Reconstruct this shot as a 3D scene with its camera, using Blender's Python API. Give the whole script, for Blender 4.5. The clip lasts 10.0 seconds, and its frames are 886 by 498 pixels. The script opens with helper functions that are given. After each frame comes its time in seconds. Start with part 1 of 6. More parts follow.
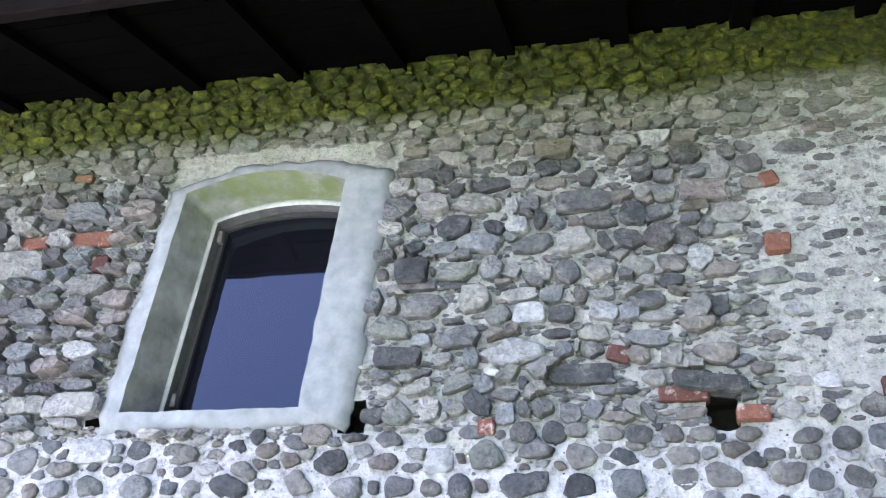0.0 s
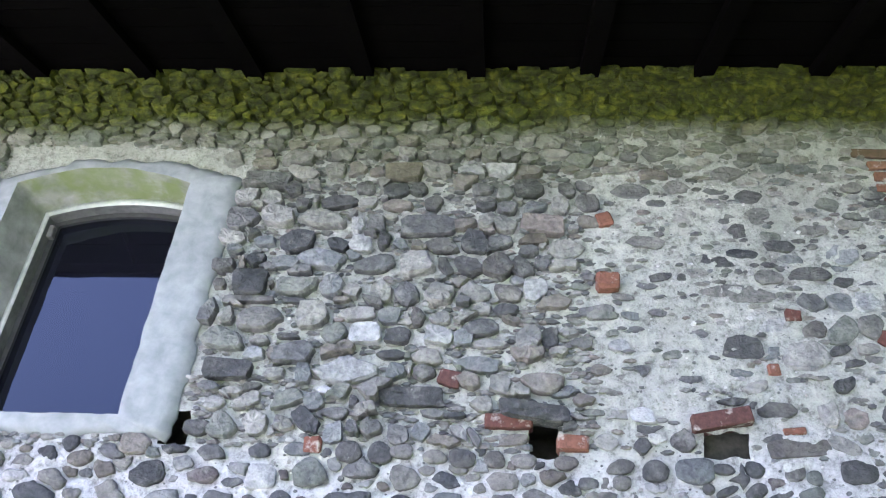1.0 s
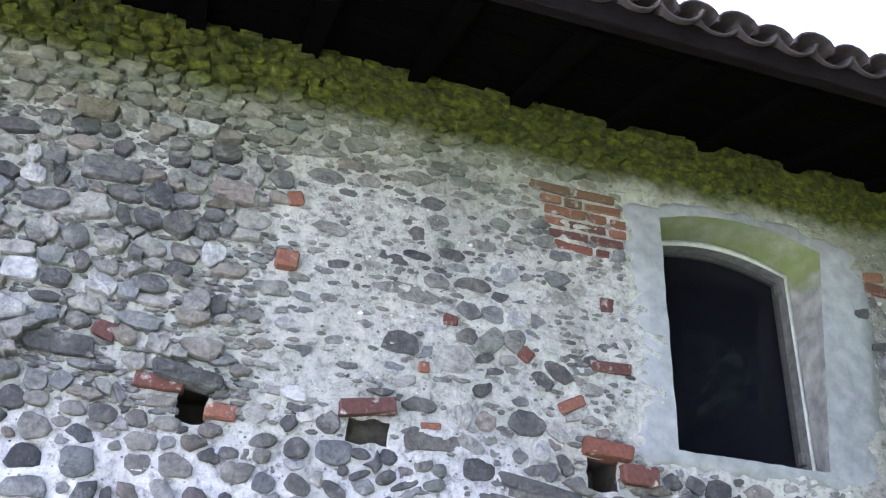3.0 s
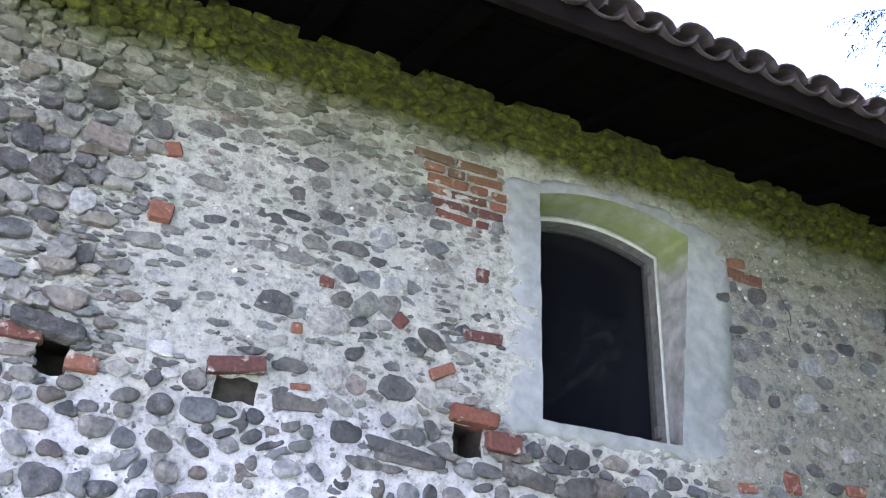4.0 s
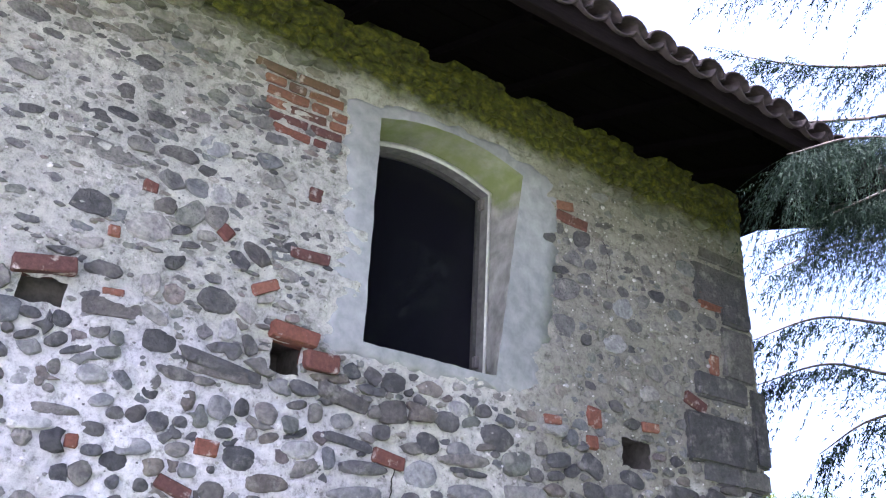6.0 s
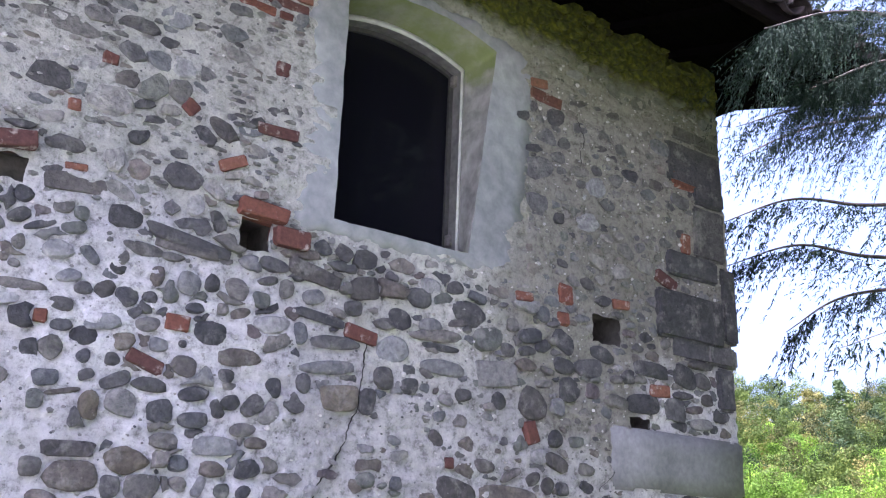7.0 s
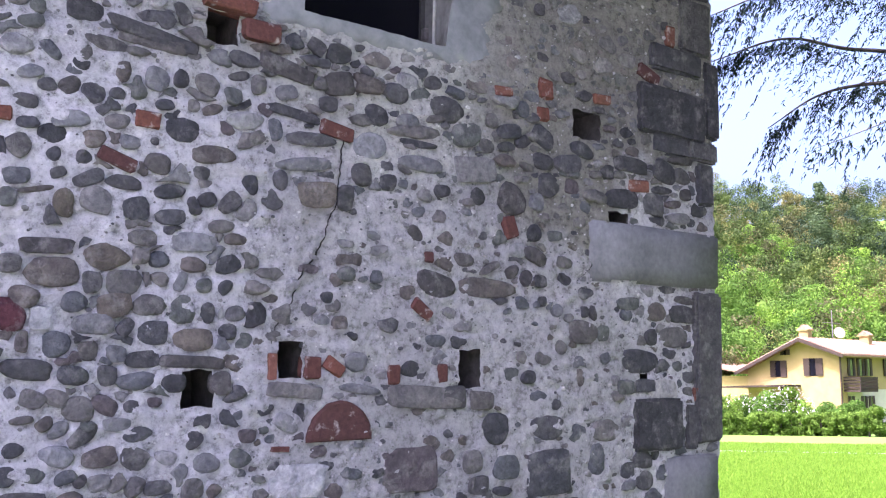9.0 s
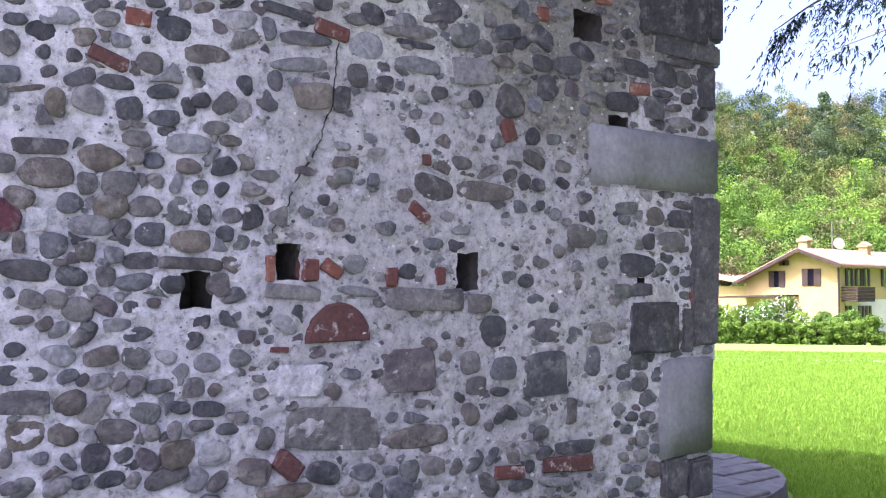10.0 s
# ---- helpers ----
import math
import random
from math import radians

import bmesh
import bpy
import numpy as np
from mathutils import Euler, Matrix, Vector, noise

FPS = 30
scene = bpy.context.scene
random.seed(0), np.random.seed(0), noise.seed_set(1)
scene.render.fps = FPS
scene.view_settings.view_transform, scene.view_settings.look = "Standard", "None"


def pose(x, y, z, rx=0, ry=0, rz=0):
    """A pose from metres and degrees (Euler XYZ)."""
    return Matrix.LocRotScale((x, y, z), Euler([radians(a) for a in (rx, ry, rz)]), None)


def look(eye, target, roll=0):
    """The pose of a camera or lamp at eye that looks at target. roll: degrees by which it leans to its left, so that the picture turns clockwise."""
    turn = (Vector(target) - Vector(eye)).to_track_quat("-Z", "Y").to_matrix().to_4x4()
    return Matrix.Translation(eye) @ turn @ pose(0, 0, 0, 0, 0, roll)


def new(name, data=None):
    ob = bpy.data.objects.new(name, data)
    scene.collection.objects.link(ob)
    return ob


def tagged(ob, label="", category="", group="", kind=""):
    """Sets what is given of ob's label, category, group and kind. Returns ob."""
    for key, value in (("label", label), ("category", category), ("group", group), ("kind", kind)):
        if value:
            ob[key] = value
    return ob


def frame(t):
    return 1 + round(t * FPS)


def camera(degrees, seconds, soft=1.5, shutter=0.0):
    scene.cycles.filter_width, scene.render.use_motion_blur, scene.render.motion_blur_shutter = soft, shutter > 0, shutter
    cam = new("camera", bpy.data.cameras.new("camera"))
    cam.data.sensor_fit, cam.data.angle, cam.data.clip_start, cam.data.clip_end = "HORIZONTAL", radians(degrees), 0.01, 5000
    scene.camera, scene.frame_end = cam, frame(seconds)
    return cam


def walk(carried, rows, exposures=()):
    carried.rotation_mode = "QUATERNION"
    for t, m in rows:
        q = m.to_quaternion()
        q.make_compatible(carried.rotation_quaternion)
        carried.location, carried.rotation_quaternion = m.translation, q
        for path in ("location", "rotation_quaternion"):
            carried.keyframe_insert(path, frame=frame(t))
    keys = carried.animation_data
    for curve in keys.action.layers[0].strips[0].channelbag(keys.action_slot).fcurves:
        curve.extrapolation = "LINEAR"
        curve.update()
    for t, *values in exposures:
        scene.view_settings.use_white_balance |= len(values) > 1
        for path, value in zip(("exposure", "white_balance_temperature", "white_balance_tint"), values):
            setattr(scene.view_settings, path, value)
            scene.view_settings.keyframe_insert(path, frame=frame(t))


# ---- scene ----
EXPOSURES = [(0.0, 3.22, 5350, 16), (2.5, 3.18, 5350, 18), (4.5, 3.25, 5400, 22), (6.5, 2.92, 5500, 27), (8.0, 2.42, 5500, 30), (10.0, 2.54, 5450, 32)]
cam = camera(50.86, 10.0, soft=1.2)
# The old building leans back by two degrees; LEAN carries it, and the path that was fitted to it.
PIVOT = Vector((4.5, 3.5, 0.0))
LEAN = Matrix.Translation(PIVOT) @ Matrix.Rotation(radians(-1.0), 4, "Y") @ Matrix.Rotation(radians(2.0), 4, "X") @ Matrix.Translation(-PIVOT)
ROWS = [
    (0.0, -0.031, 0.014, 1.760, 12.87, 28.76, -2.60),
    (0.5, -0.002, 0.023, 1.756, 8.13, 29.61, -2.73),
    (1.0, 0.022, 0.016, 1.747, 2.85, 30.53, -2.19),
    (1.5, 0.053, 0.014, 1.743, -3.21, 31.01, -2.13),
    (2.0, 0.070, 0.002, 1.734, -9.03, 31.10, -2.19),
    (2.5, 0.089, -0.021, 1.736, -13.67, 30.54, -2.43),
    (4.0, 0.150, -0.053, 1.720, -25.52, 28.20, -1.95),
    (4.5, 0.157, -0.063, 1.731, -28.86, 26.90, -2.25),
    (5.0, 0.167, -0.074, 1.741, -32.50, 25.73, -2.48),
    (6.5, 0.256, -0.077, 1.674, -36.90, 22.07, -2.04),
    (7.0, 0.282, -0.053, 1.654, -37.26, 17.53, -1.65),
    (7.5, 0.304, -0.031, 1.637, -37.53, 12.92, -1.22),
    (8.0, 0.320, -0.027, 1.623, -38.25, 10.34, -0.88),
    (8.5, 0.332, -0.033, 1.611, -38.20, 8.39, -0.59),
    (9.0, 0.339, -0.038, 1.599, -37.95, 5.86, -0.60),
    (9.5, 0.348, -0.043, 1.582, -38.04, 3.64, -0.69),
    (10.0, 0.360, -0.036, 1.560, -37.89, 0.43, -0.55),
]
walk(cam, [(t, LEAN @ pose(x, y, z, 90 + pitch, roll, yaw)) for t, x, y, z, yaw, pitch, roll in ROWS], EXPOSURES)

# ---- world, sun ----
SUN_AZ, SUN_EL = -74.0, 58.0   # degrees: azimuth from +y towards +x, and elevation
sun_dir = Vector((math.sin(radians(SUN_AZ)) * math.cos(radians(SUN_EL)), math.cos(radians(SUN_AZ)) * math.cos(radians(SUN_EL)), math.sin(radians(SUN_EL))))
world = bpy.data.worlds.new("sky")
scene.world = world
world.use_nodes = True
wn = world.node_tree
sky = wn.nodes.new("ShaderNodeTexSky")
sky.sky_type, sky.sun_disc = "NISHITA", False
sky.sun_elevation, sky.sun_rotation = radians(SUN_EL), radians(SUN_AZ)
sky.air_density, sky.dust_density = 0.7, 9.5
wn.links.new(sky.outputs[0], wn.nodes["Background"].inputs[0])
wn.nodes["Background"].inputs[1].default_value = 0.15
sun = new("sun", bpy.data.lights.new("sun", "SUN"))
sun.data.energy, sun.data.angle, sun.data.color = 2.4, radians(0.5), (1.0, 0.965, 0.91)
sun.matrix_world = look(sun_dir * 30, (0, 0, 0))


# ---- materials ----
def material(name, rough=0.9, metal=0.0):
    m = bpy.data.materials.new(name)
    m.use_nodes = True
    t = m.node_tree
    b = t.nodes["Principled BSDF"]
    b.inputs["Roughness"].default_value, b.inputs["Metallic"].default_value = rough, metal
    b.inputs["Specular IOR Level"].default_value = 0.3
    return m, t, b


def ramp(t, stops, fac=None, ease="LINEAR"):
    r = t.nodes.new("ShaderNodeValToRGB")
    r.color_ramp.interpolation = ease
    e = r.color_ramp.elements
    while len(e) < len(stops):
        e.new(0.5)
    for k, (p, c) in enumerate(stops):
        e[k].position, e[k].color = p, (*c, 1) if len(c) == 3 else c
    if fac is not None:
        t.links.new(fac, r.inputs[0])
    return r.outputs[0]


def noise_tex(t, scale, detail=4.0, rough=0.55, coords=None, warp=0.0, squash=None):
    n = t.nodes.new("ShaderNodeTexNoise")
    n.inputs["Scale"].default_value, n.inputs["Detail"].default_value, n.inputs["Roughness"].default_value = scale, detail, rough
    n.inputs["Distortion"].default_value = warp
    if coords is None:
        coords = t.nodes.new("ShaderNodeTexCoord").outputs["Object"]
    if squash:
        mp = t.nodes.new("ShaderNodeMapping")
        mp.inputs["Scale"].default_value = squash
        t.links.new(coords, mp.inputs[0])
        coords = mp.outputs[0]
    t.links.new(coords, n.inputs["Vector"])
    return n.outputs["Fac"]


def mixc(t, a, b, fac, mode="MIX"):
    m = t.nodes.new("ShaderNodeMix")
    m.data_type, m.blend_type = "RGBA", mode
    for k, v in ((0, fac), (6, a), (7, b)):
        if isinstance(v, (int, float)):
            m.inputs[k].default_value = v
        elif isinstance(v, tuple):
            m.inputs[k].default_value = (*v, 1)
        else:
            t.links.new(v, m.inputs[k])
    return m.outputs[2]


def maths(t, op, a, b=0.0, c=0.0):
    m = t.nodes.new("ShaderNodeMath")
    m.operation = op
    for k, v in enumerate((a, b, c)):
        if isinstance(v, (int, float)):
            m.inputs[k].default_value = v
        else:
            t.links.new(v, m.inputs[k])
    return m.outputs[0]


def bump(t, b, height, strength=0.5, dist=0.01):
    n = t.nodes.new("ShaderNodeBump")
    n.inputs["Strength"].default_value, n.inputs["Distance"].default_value = strength, dist
    t.links.new(height, n.inputs["Height"])
    t.links.new(n.outputs[0], b.inputs["Normal"])


def place_z(t):
    """The place in the thing's own metres, its height and its x."""
    g = t.nodes.new("ShaderNodeTexCoord")
    s = t.nodes.new("ShaderNodeSeparateXYZ")
    t.links.new(g.outputs["Object"], s.inputs[0])
    return g.outputs["Object"], s.outputs[2], s.outputs[0]


def chance(t):
    """One random number for each piece, joined or not."""
    o = t.nodes.new("ShaderNodeObjectInfo").outputs["Random"]
    i = t.nodes.new("ShaderNodeNewGeometry").outputs["Random Per Island"]
    return maths(t, "FRACT", maths(t, "ADD", o, i))


def mossy(t, col, pos, z, start=4.40, full=4.52):
    """Moss grows in the band below the eaves, with a ragged lower edge."""
    n = noise_tex(t, 5.0, 5.0, 0.6, pos)
    edge = maths(t, "ADD", z, maths(t, "MULTIPLY", maths(t, "SUBTRACT", n, 0.5), 0.22))
    mr = t.nodes.new("ShaderNodeMapRange")
    mr.inputs[1].default_value, mr.inputs[2].default_value = start, full
    t.links.new(edge, mr.inputs[0])
    film = t.nodes.new("ShaderNodeMapRange")
    film.inputs[1].default_value, film.inputs[2].default_value = start - 0.36, full - 0.02
    t.links.new(edge, film.inputs[0])
    col = mixc(t, col, (0.135, 0.15, 0.05), maths(t, "MULTIPLY", film.outputs[0], 0.5))
    n2 = noise_tex(t, 22.0, 4.0, 0.6, pos)
    moss = ramp(t, [(0.28, (0.011, 0.014, 0.0005)), (0.5, (0.048, 0.057, 0.001)), (0.72, (0.125, 0.135, 0.002))], n2)
    return mixc(t, col, moss, maths(t, "MULTIPLY", mr.outputs[0], 0.98))


def stone_material(name, stops, grain=48.0):
    m, t, b = material(name, 0.85)
    pos, z, x = place_z(t)
    base = ramp(t, stops, chance(t), "CONSTANT")
    n1 = noise_tex(t, grain, 6.0, 0.65, pos)
    n2 = noise_tex(t, 14.0, 3.0, 0.6, pos, 0.6)
    col = mixc(t, base, ramp(t, [(0.3, (0.68, 0.68, 0.69)), (0.7, (1.30, 1.29, 1.28))], n1), 1.0, "MULTIPLY")
    col = mixc(t, col, ramp(t, [(0.35, (0.72, 0.72, 0.74)), (0.65, (1.22, 1.20, 1.17))], n2), 1.0, "MULTIPLY")
    # lime smears and lichen
    smear = ramp(t, [(0.54, (0, 0, 0)), (0.70, (1, 1, 1))], noise_tex(t, 9.0, 6.0, 0.7, pos))
    col = mixc(t, col, (0.42, 0.40, 0.37), maths(t, "MULTIPLY", smear, 0.42))
    speck = ramp(t, [(0.70, (0, 0, 0)), (0.78, (1, 1, 1))], noise_tex(t, 60.0, 2.0, 0.5, pos))
    col = mixc(t, col, (0.45, 0.44, 0.42), maths(t, "MULTIPLY", speck, 0.3))
    col = mossy(t, col, pos, z)
    t.links.new(col, b.inputs["Base Color"])
    n3 = noise_tex(t, 120.0, 4.0, 0.7, pos)
    bump(t, b, maths(t, "ADD", maths(t, "ADD", n1, maths(t, "MULTIPLY", n2, 1.3)), maths(t, "MULTIPLY", n3, 0.4)), 0.9, 0.017)
    return m


GREYS = [(0.0, (0.104, 0.103, 0.107)), (0.10, (0.144, 0.139, 0.132)), (0.2, (0.082, 0.084, 0.090)), (0.3, (0.184, 0.175, 0.165)), (0.4, (0.118, 0.124, 0.132)), (0.5, (0.129, 0.115, 0.104)),
         (0.6, (0.184, 0.186, 0.190)), (0.7, (0.061, 0.061, 0.065)), (0.78, (0.128, 0.135, 0.126)), (0.86, (0.222, 0.218, 0.215)), (0.93, (0.115, 0.099, 0.102)), (0.97, (0.297, 0.295, 0.297))]
WARMS = [(0.0, (0.178, 0.172, 0.163)), (0.1, (0.235, 0.230, 0.215)), (0.2, (0.130, 0.129, 0.130)), (0.3, (0.266, 0.257, 0.238)), (0.4, (0.166, 0.172, 0.175)), (0.5, (0.190, 0.173, 0.155)),
         (0.6, (0.145, 0.142, 0.145)), (0.7, (0.294, 0.285, 0.270)), (0.78, (0.092, 0.090, 0.092)), (0.86, (0.177, 0.182, 0.164)), (0.93, (0.210, 0.182, 0.170)), (0.97, (0.365, 0.362, 0.358))]
MAT_COBBLE = stone_material("river_cobble", GREYS)
MAT_RUBBLE = stone_material("rubble_stone", WARMS, 46.0)
MAT_QUOIN = stone_material("quoin_stone", [(0.0, (0.078, 0.078, 0.084)), (0.35, (0.060, 0.060, 0.064)), (0.7, (0.096, 0.094, 0.095))], 46.0)
MAT_PALE = stone_material("pale_quartz", [(0.0, (0.47, 0.47, 0.48)), (0.4, (0.36, 0.36, 0.36)), (0.7, (0.42, 0.41, 0.39))], 46.0)
MAT_GRIT = stone_material("mortar_chips", [(0.0, (0.42, 0.41, 0.40)), (0.3, (0.20, 0.195, 0.19)), (0.5, (0.58, 0.57, 0.56)), (0.75, (0.12, 0.12, 0.125)), (0.9, (0.36, 0.34, 0.31))])
MAT_SLATE = stone_material("dark_grey_stone", [(0.0, (0.085, 0.084, 0.086)), (0.3, (0.105, 0.102, 0.100)), (0.55, (0.068, 0.069, 0.074)), (0.8, (0.120, 0.112, 0.106))], 46.0)
MAT_PALEGREY = stone_material("pale_grey_stone", [(0.0, (0.27, 0.275, 0.285)), (0.4, (0.22, 0.225, 0.235)), (0.7, (0.30, 0.30, 0.30))], 46.0)
MAT_BROWN = stone_material("brown_stone", [(0.0, (0.135, 0.118, 0.096)), (0.4, (0.165, 0.146, 0.122)), (0.75, (0.118, 0.106, 0.094))], 46.0)
MAT_PURPLE = stone_material("purple_porphyry", [(0.0, (0.10, 0.035, 0.05)), (0.5, (0.11, 0.04, 0.05))], 46.0)
MAT_DARK = stone_material("dark_slate", [(0.0, (0.07, 0.07, 0.072)), (0.5, (0.085, 0.08, 0.078))], 46.0)


def brick_material():
    m, t, b = material("old_brick", 0.9)
    pos, z, x = place_z(t)
    base = ramp(t, [(0.0, (0.150, 0.060, 0.042)), (0.3, (0.110, 0.046, 0.037)), (0.55, (0.185, 0.082, 0.056)), (0.8, (0.090, 0.042, 0.037))], chance(t), "CONSTANT")
    n1 = noise_tex(t, 55.0, 6.0, 0.65, pos)
    col = mixc(t, base, ramp(t, [(0.3, (0.65, 0.65, 0.65)), (0.7, (1.25, 1.25, 1.25))], n1), 1.0, "MULTIPLY")
    lime = ramp(t, [(0.57, (0, 0, 0)), (0.68, (1, 1, 1))], noise_tex(t, 16.0, 5.0, 0.65, pos))
    col = mixc(t, col, (0.5, 0.46, 0.42), maths(t, "MULTIPLY", lime, 0.7))
    col = mossy(t, col, pos, z, 4.42, 4.6)
    t.links.new(col, b.inputs["Base Color"])
    bump(t, b, n1, 0.5, 0.01)
    return m


MAT_BRICK = brick_material()


def mortar_material():
    m, t, b = material("lime_mortar", 0.95)
    pos, z, x = place_z(t)
    n0 = noise_tex(t, 1.3, 3.0, 0.6, pos)
    n1 = noise_tex(t, 27.0, 8.0, 0.72, pos)
    n2 = noise_tex(t, 80.0, 4.0, 0.65, pos)
    # white lime repointing below the row of holes, greyer to the east; above, mortar that turns darker and browner to
    # the east
    low = ramp(t, [(0.3, (0.50, 0.488, 0.498)), (0.7, (0.67, 0.652, 0.662))], n0)
    mid = ramp(t, [(0.3, (0.35, 0.341, 0.338)), (0.7, (0.50, 0.486, 0.48))], n0)
    high = ramp(t, [(0.3, (0.40, 0.395, 0.365)), (0.7, (0.54, 0.53, 0.49))], n0)
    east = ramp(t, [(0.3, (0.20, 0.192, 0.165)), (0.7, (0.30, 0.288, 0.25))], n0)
    wob = maths(t, "MULTIPLY", maths(t, "SUBTRACT", n0, 0.5), 0.9)

    def reach(value, a, b):
        mr = t.nodes.new("ShaderNodeMapRange")
        mr.inputs[1].default_value, mr.inputs[2].default_value = a, b
        t.links.new(maths(t, "ADD", value, wob), mr.inputs[0])
        return mr.outputs[0]
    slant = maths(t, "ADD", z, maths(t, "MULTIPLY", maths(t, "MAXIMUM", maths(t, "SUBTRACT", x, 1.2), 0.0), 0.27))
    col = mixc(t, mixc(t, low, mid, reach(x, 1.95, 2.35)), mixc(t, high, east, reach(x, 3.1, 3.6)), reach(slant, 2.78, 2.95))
    corner = maths(t, "MULTIPLY", reach(x, 4.3, 4.45), maths(t, "SUBTRACT", 1.0, reach(z, 2.62, 2.75)))
    col = mixc(t, col, low, maths(t, "MULTIPLY", corner, 0.8))
    col = mixc(t, col, ramp(t, [(0.33, (0.36, 0.35, 0.34)), (0.48, (0.94, 0.94, 0.94)), (0.68, (1.24, 1.23, 1.22))], n1), 1.0, "MULTIPLY")
    # sand and pebble specks
    col = mixc(t, col, (0.13, 0.125, 0.12), ramp(t, [(0.62, (0, 0, 0)), (0.70, (0.55, 0.55, 0.55))], n2))
    col = mixc(t, col, (0.68, 0.67, 0.65), ramp(t, [(0.68, (0, 0, 0)), (0.75, (0.6, 0.6, 0.6))], noise_tex(t, 48.0, 4.0, 0.65, pos)))
    # rain stains with a shape of their own
    stain = ramp(t, [(0.52, (0, 0, 0)), (0.7, (1, 1, 1))], noise_tex(t, 3.0, 4.0, 0.6, pos, 0.3, (1.0, 1.0, 0.35)))
    col = mixc(t, col, (0.24, 0.23, 0.215), maths(t, "MULTIPLY", stain, 0.38))
    col = mossy(t, col, pos, z)
    t.links.new(col, b.inputs["Base Color"])
    bump(t, b, maths(t, "ADD", n1, maths(t, "MULTIPLY", n2, 0.5)), 1.0, 0.022)
    return m


MAT_MORTAR = mortar_material()


def plain(name, c1, c2, scale=20.0, rough=0.9, metal=0.0, bumps=0.3, squash=None, moss=False, detail=5.0):
    m, t, b = material(name, rough, metal)
    pos, z, x = place_z(t)
    n = noise_tex(t, scale, detail, 0.6, pos, 0.2, squash)
    n2 = noise_tex(t, scale * 0.13, 3.0, 0.55, pos)
    col = ramp(t, [(0.3, c1), (0.7, c2)], n)
    col = mixc(t, col, ramp(t, [(0.3, (0.8, 0.8, 0.8)), (0.7, (1.15, 1.15, 1.15))], n2), 1.0, "MULTIPLY")
    if moss:
        up = noise_tex(t, 7.0, 4.0, 0.6, pos)
        mr = t.nodes.new("ShaderNodeMapRange")
        mr.inputs[1].default_value, mr.inputs[2].default_value = 4.06, 4.20
        t.links.new(maths(t, "ADD", z, maths(t, "MULTIPLY", maths(t, "SUBTRACT", up, 0.5), 0.3)), mr.inputs[0])
        col = mixc(t, col, (0.135, 0.165, 0.045), maths(t, "MULTIPLY", maths(t, "MULTIPLY", mr.outputs[0], 0.85), ramp(t, [(0.3, (0.45, 0.45, 0.45)), (0.6, (1, 1, 1))], up)))
    t.links.new(col, b.inputs["Base Color"])
    if bumps:
        bump(t, b, n, bumps, 0.008)
    return m


MAT_PLASTER = plain("grey_render_plaster", (0.20, 0.21, 0.215), (0.32, 0.325, 0.33), 14.0, 0.9, 0, 0.3)
MAT_REVEAL = plain("stained_plaster", (0.15, 0.148, 0.142), (0.36, 0.355, 0.34), 9.0, 0.9, 0, 0.4, moss=True)
# wood set near black: the deep shade under the eaves is in its colour
MAT_SHADEWOOD = plain("soot_dark_wood", (0.0014, 0.0012, 0.0011), (0.0042, 0.0037, 0.0034), 30.0, 0.8, 0, 0.4, (1.0, 6.0, 6.0))
MAT_SHADEWOOD.node_tree.nodes["Principled BSDF"].inputs["Specular IOR Level"].default_value = 0.0
MAT_FRAMEWOOD = plain("dark_window_wood", (0.035, 0.034, 0.033), (0.06, 0.058, 0.056), 40.0, 0.8)
MAT_ARRIS = plain("pale_worn_plaster", (0.36, 0.36, 0.33), (0.50, 0.50, 0.46), 30.0, 0.9, 0, 0.4)
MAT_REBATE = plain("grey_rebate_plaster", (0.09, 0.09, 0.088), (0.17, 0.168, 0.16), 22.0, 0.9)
MAT_IRON = plain("rusty_iron", (0.12, 0.11, 0.11), (0.22, 0.2, 0.19), 60.0, 0.6, 0.4)
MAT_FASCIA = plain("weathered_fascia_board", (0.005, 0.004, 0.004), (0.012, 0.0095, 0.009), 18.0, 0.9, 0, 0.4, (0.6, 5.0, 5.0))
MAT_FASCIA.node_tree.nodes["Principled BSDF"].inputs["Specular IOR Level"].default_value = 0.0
MAT_TILE = plain("weathered_roof_tile", (0.017, 0.013, 0.0135), (0.048, 0.036, 0.035), 22.0, 0.9, 0, 0.5)
# hole mortar darkened to carry the shade inside the holes
MAT_HOLESHADE = plain("dirty_hole_mortar", (0.05, 0.046, 0.042), (0.11, 0.10, 0.09), 25.0, 0.95, 0, 0.6)
MAT_ROOM = plain("dim_room_plaster", (0.10, 0.09, 0.08), (0.14, 0.13, 0.12), 5.0)
MAT_GROUND = plain("grass_ground", (0.0935, 0.1615, 0.0187), (0.1445, 0.2295, 0.0298), 3.0, 0.95, 0, 0.0)
MAT_PAVE = plain("stone_paving", (0.0750, 0.0735, 0.0750), (0.1425, 0.1387, 0.1387), 12.0, 0.85)
# the next two colours are chosen for the bounce they give the wall
MAT_LOWBOUNCE = plain("damp_gravel_yard", (0.06, 0.058, 0.056), (0.12, 0.117, 0.113), 8.0, 0.95)
MAT_BOUNCE = plain("pale_gravel_drive", (0.30, 0.295, 0.29), (0.42, 0.415, 0.41), 8.0, 0.95)
MAT_ROAD = plain("pale_gravel_road", (0.29, 0.285, 0.28), (0.40, 0.395, 0.385), 8.0, 0.95)
MAT_YELLOW = plain("yellow_house_paint", (0.29, 0.215, 0.08), (0.32, 0.24, 0.10), 2.0, 0.9, 0, 0.0)
MAT_WHITEWALL = plain("pale_house_paint", (0.42, 0.385, 0.30), (0.46, 0.425, 0.34), 2.0, 0.9, 0, 0.0)
